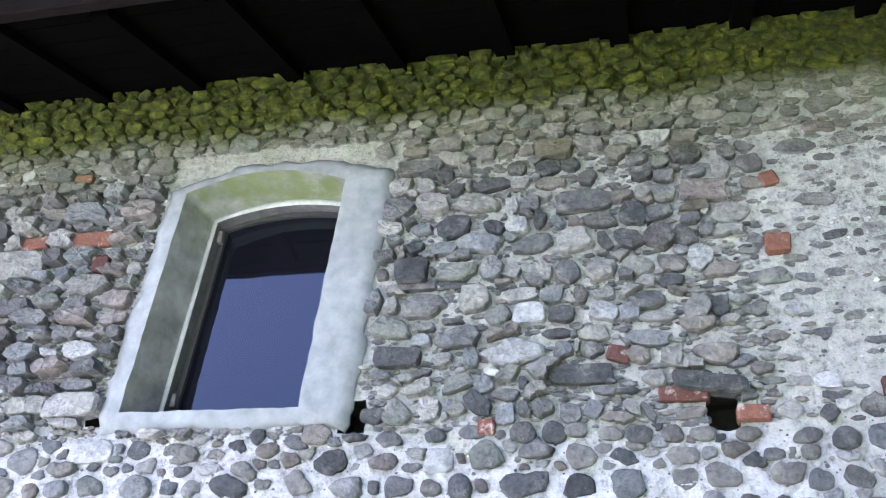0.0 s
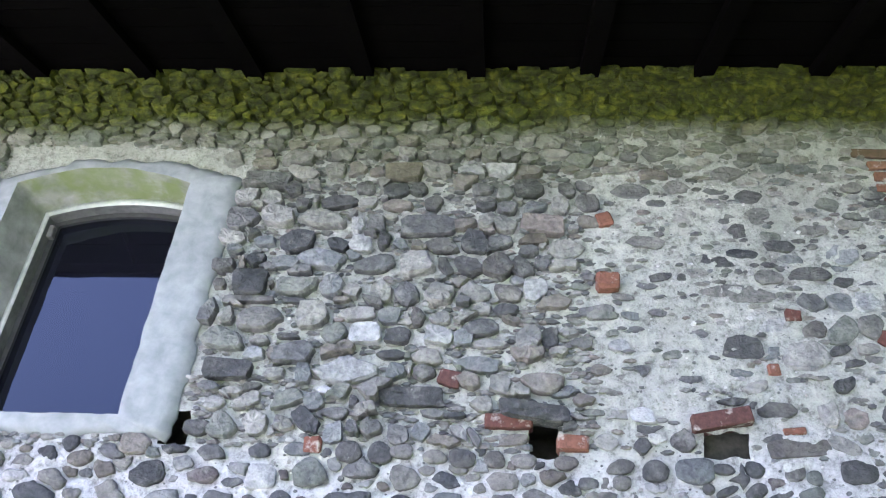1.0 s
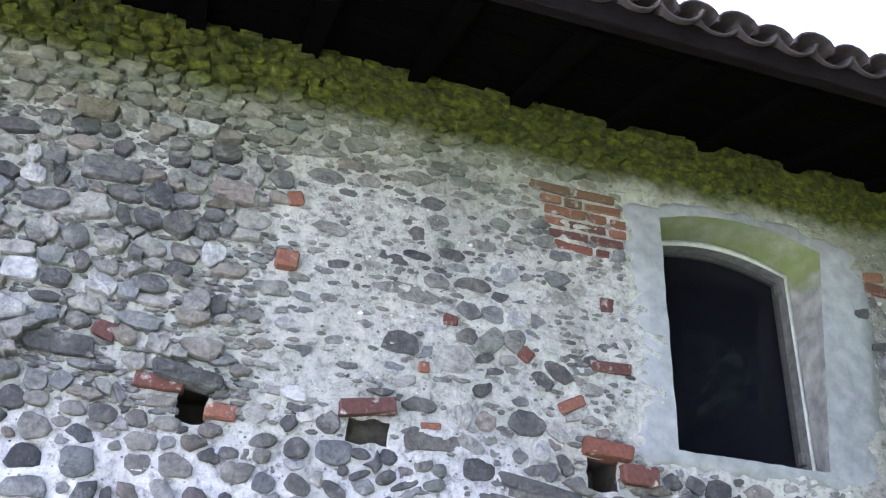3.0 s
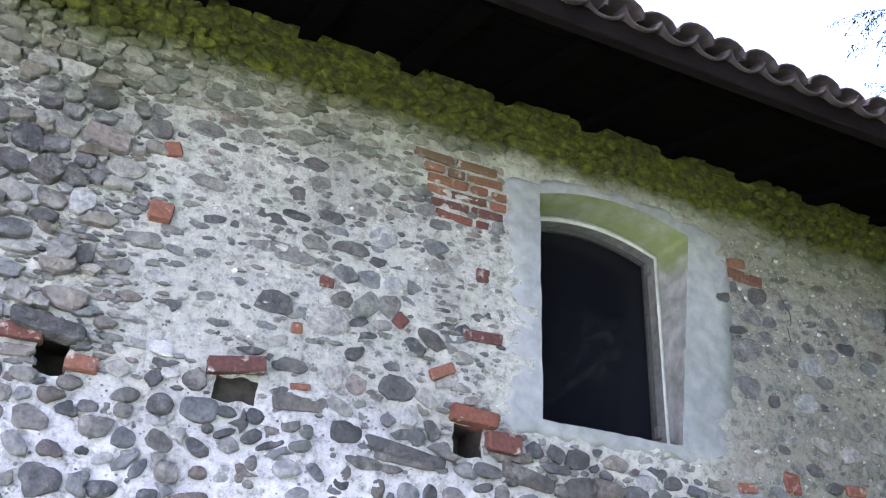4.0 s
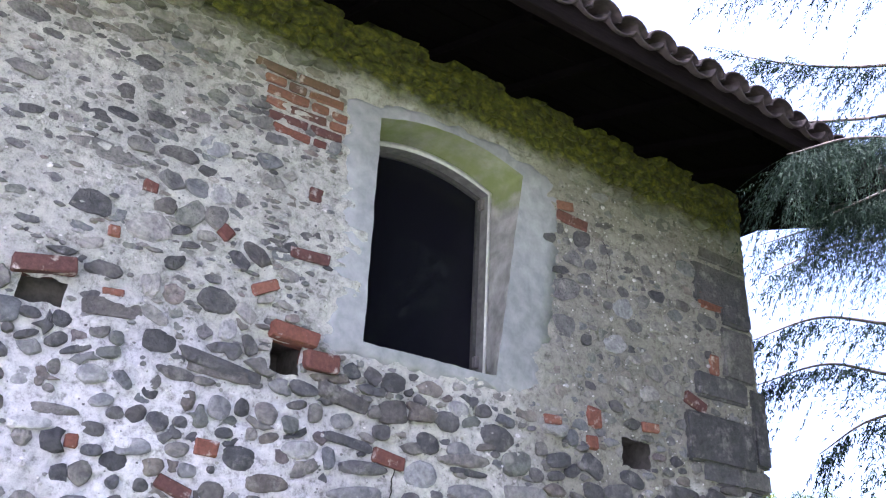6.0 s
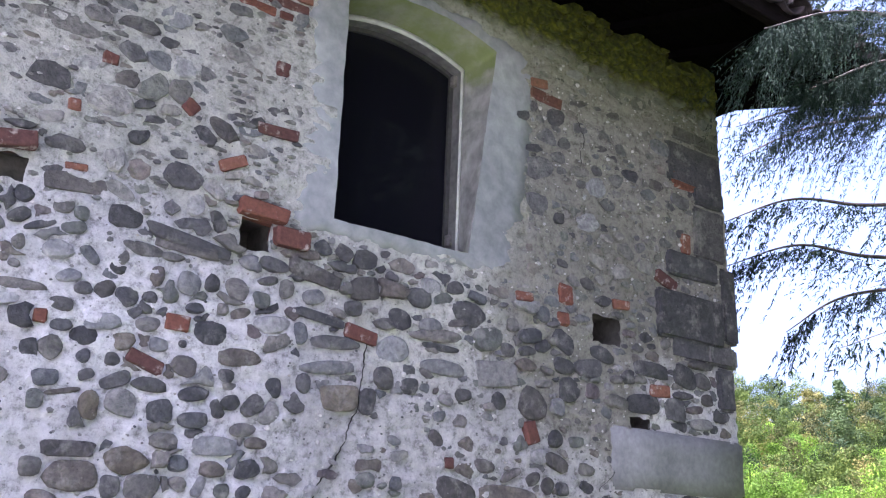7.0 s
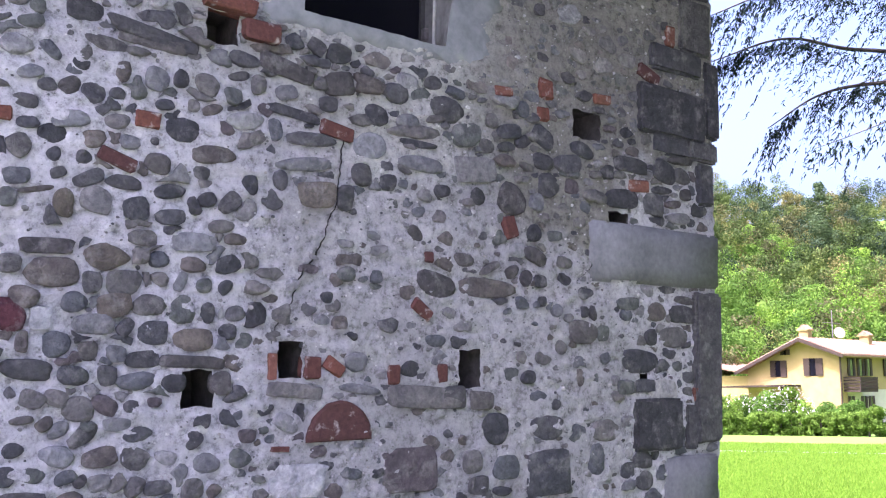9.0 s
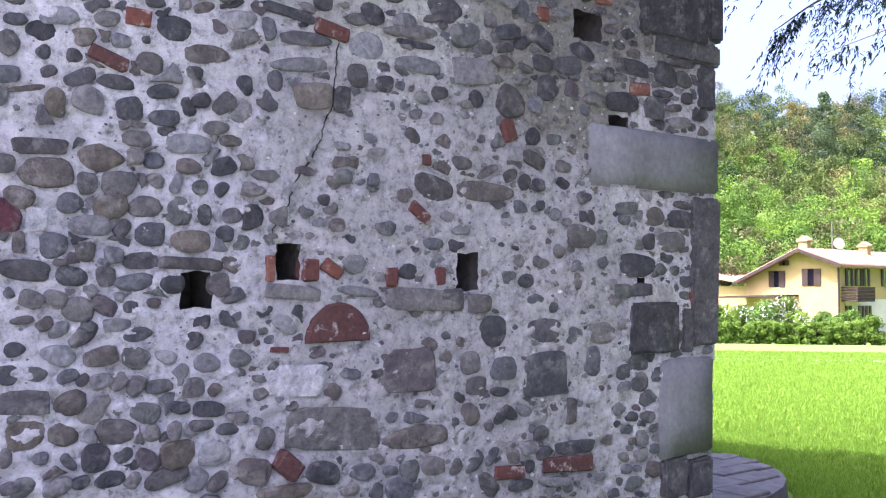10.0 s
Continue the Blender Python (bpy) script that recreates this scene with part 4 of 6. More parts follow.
S(1.507, 1.472, 0.067, 0.080, 0, MAT_SLATE)
S(1.618, 1.450, 0.160, 0.069, 4)
S(1.768, 1.441, 0.101, 0.079, 0)
S(1.964, 1.434, 0.083, 0.100, 0, MAT_SLATE)
S(1.246, 1.391, 0.090, 0.066, -22)
S(1.328, 1.393, 0.088, 0.059, -22)
S(1.409, 1.350, 0.115, 0.101, -17)
S(1.505, 1.361, 0.103, 0.069, -35)
S(1.605, 1.354, 0.060, 0.059, 0, MAT_SLATE)
S(1.692, 1.367, 0.053, 0.039, 0)
S(1.217, 1.317, 0.083, 0.032, 6, MAT_SLATE)
S(1.294, 1.300, 0.064, 0.049, 30)
S(1.446, 1.287, 0.061, 0.041, -2)
S(1.550, 1.289, 0.106, 0.050, -2)
S(2.037, 1.307, 0.045, 0.041, 0)
S(2.298, 1.397, 0.255, 0.066, -6, square=5)
S(2.625, 1.398, 0.225, 0.045, -8)
S(2.608, 1.519, 0.119, 0.090, 0)
S(2.262, 1.264, 0.133, 0.071, -28)
S(2.548, 1.907, 0.101, 0.066, 3)
S(2.449, 1.800, 0.057, 0.054, 0, MAT_SLATE)
S(2.515, 1.690, 0.070, 0.060, 0)
S(2.864, 2.846, 0.124, 0.080, 2, MAT_PALEGREY)
S(3.015, 2.866, 0.105, 0.073, 11, MAT_SLATE)
S(2.799, 2.779, 0.144, 0.101, 2)
S(3.104, 2.749, 0.216, 0.126, -12, MAT_SLATE)
S(3.035, 2.690, 0.119, 0.039, 9, MAT_SLATE)
S(2.690, 2.653, 0.136, 0.099, -10)
S(2.867, 2.655, 0.133, 0.065, 9)
S(2.917, 2.608, 0.300, 0.067, 5)
S(3.231, 2.642, 0.184, 0.125, 9)
S(2.662, 2.504, 0.187, 0.121, 8, MAT_PALEGREY, proud=.007)
S(2.953, 2.457, 0.265, 0.073, -1)
S(3.287, 2.472, 0.259, 0.137, 7, square=5)
S(2.760, 2.345, 0.089, 0.079, 0)
S(3.075, 2.340, 0.097, 0.061, 6, MAT_SLATE)
S(3.307, 2.338, 0.092, 0.092, -10, MAT_DARK)
S(3.535, 2.348, 0.202, 0.159, -23, MAT_DARK)
S(3.253, 2.303, 0.073, 0.040, 6)
S(3.756, 2.574, 0.142, 0.094, -8, MAT_DARK)
S(3.947, 2.587, 0.220, 0.100, 7)
S(3.798, 2.451, 0.159, 0.134, -8, MAT_DARK)
S(3.969, 2.462, 0.105, 0.081, 0)
S(3.715, 2.352, 0.094, 0.098, -9)
S(3.613, 2.460, 0.121, 0.042, 7)
S(2.935, 2.553, 0.230, 0.034, -2, MAT_SLATE)
S(3.360, 2.603, 0.099, 0.075, 0, MAT_SLATE)
S(3.494, 2.616, 0.134, 0.053, 8, MAT_SLATE)
S(3.755, 2.705, 0.162, 0.107, -25, MAT_SLATE)
S(4.057, 2.677, 0.185, 0.091, -15, MAT_SLATE)
S(3.612, 2.834, 0.098, 0.090, 0)
S(3.513, 2.699, 0.174, 0.077, 9)
S(3.397, 2.740, 0.077, 0.070, 0)
S(3.947, 3.064, 0.109, 0.085, -13, MAT_SLATE)
S(4.081, 2.987, 0.147, 0.064, 10, MAT_DARK)
S(4.456, 2.643, 0.269, 0.092, -1, MAT_DARK, square=5)
S(4.760, 2.638, 0.203, 0.138, -10, MAT_DARK)
S(4.922, 2.728, 0.251, 0.057, 4, MAT_DARK)
S(4.921, 2.634, 0.164, 0.104, -14, MAT_SLATE)
S(4.358, 2.575, 0.132, 0.048, 0, MAT_SLATE)
S(4.381, 2.437, 0.288, 0.113, 3)
S(4.654, 2.433, 0.175, 0.148, 0)
S(4.733, 2.526, 0.187, 0.049, 3, MAT_SLATE)
S(4.957, 2.523, 0.110, 0.070, 6, MAT_DARK)
S(4.837, 2.452, 0.150, 0.048, 6)
S(4.889, 2.371, 0.195, 0.069, 5)
B(4.529, 2.529, 0.169, 0.075, 3)
B(3.473, 2.906, 0.116, 0.049, 4)
B(3.776, 2.970, 0.102, 0.111, 0)
B(3.755, 2.828, 0.084, 0.074, 0)
B(4.219, 2.991, 0.130, 0.055, 4)
S(3.047, 1.886, 0.231, 0.125, -13, MAT_DARK)
S(3.367, 1.882, 0.371, 0.102, 0, proud=.007)
S(3.220, 2.014, 0.120, 0.068, -4, MAT_SLATE)
S(2.926, 2.121, 0.095, 0.061, -31, MAT_DARK)
S(3.385, 1.983, 0.130, 0.042, 27, MAT_SLATE)
S(3.537, 1.974, 0.097, 0.062, 26, MAT_DARK)
S(3.636, 1.945, 0.091, 0.070, 43, MAT_DARK)
S(3.737, 1.935, 0.082, 0.071, 0)
S(3.576, 2.087, 0.126, 0.076, 4)
S(3.696, 2.066, 0.160, 0.076, -24, MAT_DARK)
S(3.695, 2.185, 0.098, 0.095, 0)
S(3.840, 2.182, 0.101, 0.055, 5)
S(3.758, 1.830, 0.057, 0.053, 0, MAT_DARK)
S(3.861, 1.785, 0.076, 0.072, 0)
S(4.068, 1.783, 0.053, 0.061, 0, MAT_DARK)
S(4.135, 1.779, 0.063, 0.081, 10, MAT_DARK)
S(4.055, 1.675, 0.219, 0.123, -2, MAT_SLATE)
S(4.212, 1.672, 0.091, 0.093, 0)
S(4.671, 1.801, 0.173, 0.112, 2)
S(4.906, 1.792, 0.223, 0.111, -3, MAT_DARK)
S(4.934, 1.878, 0.189, 0.051, -7, MAT_DARK)
S(4.424, 1.842, 0.193, 0.071, 2)
S(4.619, 1.653, 0.090, 0.099, 10, MAT_DARK)
S(4.824, 1.656, 0.263, 0.127, 1)
S(4.518, 1.516, 0.313, 0.141, -0, MAT_SLATE)
S(4.726, 1.352, 0.236, 0.111, -1, MAT_PALE, square=5)
S(4.401, 1.371, 0.133, 0.082, -1, square=5)
S(4.565, 1.377, 0.168, 0.077, -1, square=5)
S(2.988, 1.352, 0.445, 0.100, -3, square=5)
S(3.336, 1.330, 0.146, 0.088, -2, MAT_SLATE, square=5)
S(2.904, 1.484, 0.117, 0.078, -0)
S(3.658, 1.436, 0.111, 0.075, -1)
S(4.032, 1.432, 0.061, 0.091, 0)
S(3.841, 1.296, 0.081, 0.061, -16, MAT_SLATE)
S(2.706, 1.903, 0.062, 0.057, 0)
S(3.051, 1.617, 0.122, 0.059, 1)
B(3.001, 2.014, 0.054, 0.049, 0)
B(2.808, 1.459, 0.069, 0.088, 0)
B(3.094, 1.464, 0.055, 0.086, 0)
B(2.965, 1.762, 0.125, 0.061, -37)
B(3.524, 2.200, 0.086, 0.117, 16)
B(2.491, 1.499, 0.110, 0.062, -35)
B(2.384, 1.495, 0.084, 0.097, 0)
B(2.189, 1.501, 0.037, 0.108, 0)
B(2.480, 2.547, 0.173, 0.066, -11)
B(1.508, 2.291, 0.150, 0.058, -18)
B(1.618, 2.462, 0.102, 0.068, 1)
B(1.101, 2.407, 0.049, 0.053, 0)
S(1.342, 1.185, 0.128, 0.082, -14, MAT_PALEGREY)
S(1.496, 1.172, 0.122, 0.075, 9)
S(1.190, 1.214, 0.069, 0.057, 5, MAT_SLATE)
S(1.623, 1.162, 0.113, 0.085, -27)
S(1.343, 1.279, 0.084, 0.056, 38)
S(1.431, 1.257, 0.121, 0.071, 40, MAT_SLATE)
S(1.630, 1.248, 0.116, 0.059, 13)
S(1.169, 1.126, 0.069, 0.074, 0)
S(1.255, 1.125, 0.104, 0.061, -9)
S(1.376, 1.107, 0.079, 0.050, 17)
S(1.428, 1.089, 0.058, 0.038, 44, MAT_DARK)
S(1.493, 1.080, 0.085, 0.061, 16)
S(1.561, 1.072, 0.077, 0.054, 38)
S(1.629, 1.052, 0.084, 0.070, 48)
S(1.719, 1.042, 0.112, 0.054, 3)
S(1.858, 1.027, 0.088, 0.083, 0)
S(1.947, 1.012, 0.060, 0.043, 46)
S(1.227, 1.023, 0.172, 0.088, -5, MAT_SLATE, square=5)
S(1.388, 1.009, 0.124, 0.093, 22, MAT_BROWN)
S(1.667, 0.947, 0.129, 0.079, -15)
S(1.804, 0.952, 0.078, 0.051, -5, MAT_SLATE)
S(1.923, 0.935, 0.138, 0.064, -5, MAT_SLATE)
S(1.748, 1.154, 0.093, 0.053, -13)
S(1.913, 1.122, 0.113, 0.084, 0)
S(2.053, 1.131, 0.102, 0.075, 0)
S(1.856, 1.216, 0.084, 0.064, 42, MAT_SLATE)
S(1.228, 0.908, 0.134, 0.108, 0, MAT_BROWN)
S(1.359, 0.894, 0.123, 0.081, -16, MAT_BROWN)
S(1.552, 0.887, 0.147, 0.105, -10, MAT_SLATE)
S(1.691, 0.864, 0.075, 0.070, 0)
S(1.782, 0.862, 0.062, 0.082, 0)
S(1.892, 0.873, 0.104, 0.049, -1, MAT_DARK)
S(2.006, 0.845, 0.100, 0.046, -6)
S(1.166, 0.835, 0.050, 0.074, 0)
S(1.281, 0.820, 0.065, 0.049, 0)
S(1.380, 0.794, 0.079, 0.041, -53)
S(1.478, 0.796, 0.109, 0.102, 0)
S(1.581, 0.797, 0.074, 0.070, -10, MAT_SLATE)
S(1.677, 0.763, 0.120, 0.072, -43)
S(1.795, 0.771, 0.147, 0.106, 5, MAT_BROWN)
S(1.950, 0.752, 0.146, 0.093, -2, MAT_PALEGREY)
S(1.532, 0.710, 0.120, 0.065, -3, MAT_SLATE)
S(1.619, 0.691, 0.067, 0.053, 41)
S(1.428, 0.711, 0.065, 0.052, 19)
S(1.341, 0.703, 0.120, 0.067, 19)
S(1.753, 0.687, 0.183, 0.078, 12, MAT_SLATE)
S(1.879, 0.655, 0.100, 0.081, 57)
S(1.968, 0.639, 0.106, 0.069, 39, MAT_SLATE)
S(1.224, 0.720, 0.092, 0.074, 25)
S(1.180, 0.726, 0.073, 0.041, 8)
S(2.127, 0.659, 0.151, 0.115, -10)
S(2.455, 0.607, 0.172, 0.098, -12, MAT_SLATE)
S(2.178, 0.787, 0.100, 0.069, 62, MAT_SLATE)
S(2.662, 0.584, 0.153, 0.078, -5)
S(2.926, 0.552, 0.108, 0.120, 10)
S(3.060, 0.561, 0.138, 0.091, -7)
S(2.969, 0.707, 0.396, 0.103, 0)
S(2.270, 0.551, 0.268, 0.066, -1, MAT_BROWN)
S(2.862, 0.472, 0.153, 0.123, 0)
S(2.814, 0.570, 0.077, 0.045, -8)
S(2.328, 1.022, 0.277, 0.138, -4, MAT_PALE, proud=.007, square=5)
S(2.921, 1.023, 0.286, 0.213, 0, square=5)
S(2.511, 0.791, 0.471, 0.192, -6, proud=.007, square=5)
S(2.086, 1.220, 0.077, 0.056, 0)
B(2.235, 1.157, 0.081, 0.022, -3)
B(2.277, 0.666, 0.123, 0.089, -41, proud=.05)
S(3.794, 0.943, 0.319, 0.230, 0, square=5)
S(3.435, 1.188, 0.177, 0.153, 0, MAT_SLATE)
S(3.791, 1.177, 0.249, 0.130, -2)
S(4.230, 1.140, 0.247, 0.122, -2)
S(4.005, 1.137, 0.115, 0.097, -17)
S(3.501, 0.993, 0.180, 0.115, -4)
S(3.326, 0.920, 0.134, 0.088, -1, MAT_SLATE)
S(3.288, 1.035, 0.122, 0.112, 0)
S(4.158, 0.797, 0.152, 0.083, -5, MAT_PALE)
S(3.476, 0.880, 0.128, 0.046, -5, MAT_SLATE)
S(3.995, 0.735, 0.073, 0.133, 0, MAT_SLATE, square=5)
S(3.291, 0.783, 0.128, 0.098, -55)
S(3.542, 0.768, 0.125, 0.070, -32)
S(3.647, 0.768, 0.120, 0.061, -27)
S(3.478, 0.745, 0.072, 0.065, 0)
S(3.770, 0.637, 0.099, 0.070, 17, MAT_SLATE)
S(3.232, 0.677, 0.099, 0.080, 29)
S(3.318, 0.555, 0.112, 0.079, 57)
S(3.430, 0.560, 0.111, 0.064, 44)
S(3.571, 0.543, 0.079, 0.078, 0)
S(3.198, 0.534, 0.091, 0.067, 58, MAT_SLATE)
S(3.406, 0.421, 0.140, 0.089, -46, MAT_DARK)
S(3.799, 0.530, 0.105, 0.071, 16, MAT_SLATE)
S(4.027, 0.537, 0.278, 0.071, -3, MAT_SLATE, square=5)
S(3.696, 0.474, 0.068, 0.067, 0)
S(3.625, 0.390, 0.169, 0.057, -1)
S(3.871, 0.371, 0.215, 0.052, -11)
S(4.155, 0.991, 0.121, 0.177, 0)
S(3.165, 1.346, 0.141, 0.110, 0, MAT_SLATE, square=5)
S(4.553, 0.846, 0.150, 0.109, 0, MAT_SLATE)
S(4.535, 0.963, 0.166, 0.098, -4, MAT_DARK)
S(4.622, 0.643, 0.136, 0.075, -6, MAT_SLATE)
S(4.491, 0.515, 0.053, 0.043, 0, MAT_SLATE)
B(3.970, 0.452, 0.377, 0.087, -5)
B(3.546, 0.463, 0.203, 0.067, -5)
S(-3.068, 3.801, 0.279, 0.155, square=4)
B(-3.005, 3.921, 0.144, 0.066)
B(-2.686, 3.921, 0.209, 0.078)
B(-2.616, 3.774, 0.087, 0.094)
S(-2.573, 3.061, 0.265, 0.121, square=4, proud=.04)
S(-2.436, 2.854, 0.203, 0.110, mat=MAT_PALE, square=4, proud=.01)
B(-2.832, 4.282, 0.100, 0.050)
S(-1.412, 2.902, 0.137, 0.087)
B(4.629, 3.211, 0.192, 0.075, turn=-20)
S(4.620, 4.089, 0.206, 0.119)
HALFMOON(2.526, 1.264, 0.332, 0.175)
quoin(4.745, 5.226, 4.192, 4.294)
quoin(4.682, 5.225, 3.883, 4.184)
quoin(4.934, 5.215, 3.783, 3.913)
quoin(4.919, 5.212, 3.418, 3.776)
quoin(4.640, 5.113, 3.257, 3.421)
quoin(4.526, 5.140, 2.854, 3.163)
quoin(5.161, 5.303, 2.899, 3.402)
quoin(4.648, 4.993, 2.739, 2.912)
quoin(4.975, 5.269, 2.739, 2.881)
quoin(5.070, 5.227, 2.464, 2.740)
quoin(4.116, 5.264, 1.952, 2.301, plain=True)
quoin(4.727, 5.214, 0.374, 0.963, plain=True)
quoin(5.014, 5.261, 1.025, 1.934)
quoin(4.462, 4.877, 1.003, 1.310)
quoin(4.926, 5.018, 0.990, 1.262)
quoin(4.752, 4.974, 0.139, 0.381)
quoin(4.985, 5.207, 0.104, 0.352)
B(5.037, 1.319, 0.066, 0.089)
B(4.841, 3.891, 0.183, 0.064)
B(4.834, 3.489, 0.078, 0.129)
S(4.790, 3.762, 0.169, 0.094)


crack([(2.50, 2.55), (2.49, 2.30), (2.44, 2.05), (2.32, 1.90), (2.28, 1.78), (2.17, 1.58)], 0.006)
crack([(4.15, 2.1), (4.08, 2.0), (4.02, 1.93)], 0.004)
crack([(3.9, 4.1), (3.93, 3.9), (3.9, 3.7)], 0.004)


# the blocked patch of brickwork beside the second window
for row, (a, b) in enumerate(((1.70, 2.02), (1.68, 2.10), (1.66, 2.13), (1.66, 2.13), (1.64, 2.12), (1.58, 2.08))):
    x = a - (0.0 if row % 2 else 0.10)
    zb = 4.0 + row * 0.063
    first = True
    while x < b - 0.05:
        ln = min(rng.uniform(0.2, 0.25) if rng.random() < 0.7 else 0.11, b - x)
        if x + ln > a + 0.06:
            x0 = max(x, a)
            B((x0 + x + ln) / 2, zb + rng.uniform(-.004, .004), x + ln - x0 - 0.020, 0.045, turn=rng.uniform(-2, 2), proud=rng.uniform(0.004, 0.014))
        x += ln


def zone(x, z):
    """Size, width to height, share of its cell that a stone fills, how proud it stands, chance to be left out, heap."""
    wob = noise.noise((x * 1.1, z * 1.1, 9.0)) * 0.25
    if z > 4.40:
        return 0.062, 1.6, 0.95, 0.022, 0.02, STONES
    if z > 4.18 and x < 1.3 + wob:
        return 0.064, 2.0, 0.93, 0.017, 0.05, STONES
    if z > 2.9 and x < 0.30 + wob * 0.6:
        return 0.084, 2.1, 0.92, 0.036, 0.03, STONES
    if z > 3.0 and x < 1.5:
        return 0.075, 2.4, 0.66, 0.008, 0.42, STONES
    if z > 3.0 and x < 2.4:
        return 0.085, 1.9, 0.78, 0.012, 0.22, STONES
    if z > 2.9:
        return 0.082, 1.5, 0.70, 0.007, 0.30, STONES
    if x > 4.3:
        return 0.09, 1.5, 0.75, 0.010, 0.22, COBBLES
    if z > 2.45 + 0.3 * max(0, 2.4 - x) + wob * 0.5 and x > 0.9:
        return 0.080, 2.0, 0.86, 0.018, 0.08, COBBLES
    if x > 2.15 + wob:
        return 0.080, 1.5, 0.64, 0.008, 0.30, COBBLES
    return 0.090, 1.5, 0.78, 0.015, 0.05, COBBLES


def course(x, z):
    """Height of the course that a stone sits in, or the same height where the wall is not coursed."""
    if 4.40 > z > 2.95 and x < 0.3:
        h, keep = 0.083, 0.35
    elif z < 2.75 and x < 2.15:
        h, keep = 0.108, 0.25
    else:
        return z
    sway = 0.05 * noise.noise((x * 0.6, z * 0.4, 4.0))
    row = round((z - sway) / h) * h + sway
    return row + (z - row) * keep


def lay_stones():
    pts, rad = np.empty((12000, 2)), np.empty((12000, 2))
    n = 0
    for tries in range(75000):
        x, z = rng.uniform(WX0 + 0.05, WX1 - 0.06), rng.uniform(-0.1, WZ1 - 0.03)
        if x < -3.7 and rng.random() < 0.7:
            continue
        z = course(x, z)
        i, k = int((x - WX0) / FINE), int((z - WZ0) / FINE)
        if taken[i, k]:
            continue
        size, asp, *_ = zone(x, z)
        size *= rng.uniform(1.15, 1.7) if tries < 2500 else rng.uniform(0.8, 1.15) if tries < 22000 else rng.uniform(0.42, 0.8)
        asp *= rng.uniform(0.7, 1.5)
        a, b = size * math.sqrt(asp), size / math.sqrt(asp)
        if n:
            d = ((pts[:n, 0] - x) / ((rad[:n, 0] + a) / 2)) ** 2 + ((pts[:n, 1] - z) / ((rad[:n, 1] + b) / 2)) ** 2
            if d.min() < 0.84:
                continue
        pts[n], rad[n] = (x, z), (a, b)
        n += 1
        if n == 12000:
            break
    pts, rad = pts[:n], rad[:n]
    N = 16
    ang = np.arange(N) * 2 * math.pi / N
    ca, sa = np.cos(ang), np.sin(ang)
    for i in range(n):
        x, z = pts[i]
        size, asp, fill, proud, drop, heap = zone(x, z)
        if rng.random() < (max(drop, 0.7 if 0.5 < x < 2.2 and z > 2.9 else 0.5) if (-1.25 < x < 0.6 and 2.86 < z < 4.2) or (0.5 < x < 4.4 and 0.45 < z < 2.8) or (0.5 < x < 2.2 and 2.8 <= z < 3.9) else drop):
            continue
        d = pts - pts[i]
        near = np.where((np.abs(d[:, 0]) < 0.35) & (np.abs(d[:, 1]) < 0.3))[0]
        near = near[near != i]
        a, b = rad[i]
        p = rng.uniform(1.9, 3.4)
        lean = rng.normal(0, 0.32 if heap is COBBLES else 0.12)
        if heap is COBBLES and x < 2.15 and z < 2.75:
            # tilted courses, turn and turn about
            lean += 0.45 if int(z / 0.216) % 2 else -0.3
        cl, sl = np.cos(ang - lean), np.sin(ang - lean)
        own = (np.abs(cl / (a * 0.72)) ** p + np.abs(sl / (b * 0.72)) ** p) ** (-1 / p)
        if rng.random() < (0.8 if heap is STONES or x > 2.1 else 0.4):
            # a broken stone: a few straight sides
            sides = rng.integers(4, 7)
            phi = rng.uniform(0, 6.28) + np.arange(sides) * 6.283 / sides + rng.uniform(-0.35, 0.35, sides)
            cut = rng.uniform(0.66, 0.95, sides)
            cc = np.cos(ang[:, None] - phi[None, :])
            poly = np.where(cc > 0.05, cut / np.maximum(cc, 0.05), 9).min(1)
            own = own * np.minimum(1.15, poly)
        r = np.minimum(0.17, own * 1.1)
        for j in near:
            dx, dz = d[j]
            # the joint lies between the two stones, squared by their sizes
            mx, mz = dx / (a + rad[j, 0]) ** 2, dz / (b + rad[j, 1]) ** 2
            wgt = (a + b) / (a + b + rad[j].sum())
            c = ca * mx + sa * mz
            lim = np.where(c > 1e-6, (dx * mx + dz * mz) * wgt / np.maximum(c, 1e-6), 9)
            r = np.minimum(r, lim)
        # keep clear of windows, holes and stones set by hand
        for k in range(N):
            q = 0.02
            while q < r[k]:
                ii, kk = int((x + ca[k] * q - WX0) / FINE), int((z + sa[k] * q - WZ0) / FINE)
                if not (0 <= ii < taken.shape[0] and 0 <= kk < taken.shape[1]) or taken[ii, kk]:
                    break
                q += 0.01
            r[k] = min(r[k], max(0.012, q - 0.004))
        if fill > 0.85:
            r = r * rng.uniform(0.88, 0.98) - rng.uniform(0.001, 0.006)
        else:
            r = r * fill * rng.uniform(0.9, 1.12)
        r = r.clip(0.008)
        sm = (np.roll(r, 1) + 2 * r + np.roll(r, -1)) / 4
        r = (r * 0.75 + sm * 0.25) * (1 + rng.uniform(-0.05, 0.05, N) + 0.08 * np.sin(2 * ang + rng.uniform(0, 6)) + 0.07 * np.sin(3 * ang + rng.uniform(0, 6)))
        if r.mean() < 0.013:
            continue
        heap.add(x, z, stone_shape(x, z, r, proud * rng.uniform(0.5, 1.5) * min(1.3, r.mean() / 0.035), 0, rng.uniform(0.1, 0.9) if heap is COBBLES else rng.uniform(0.5, 1.0)))
    COBBLES.close()
    STONES.close()
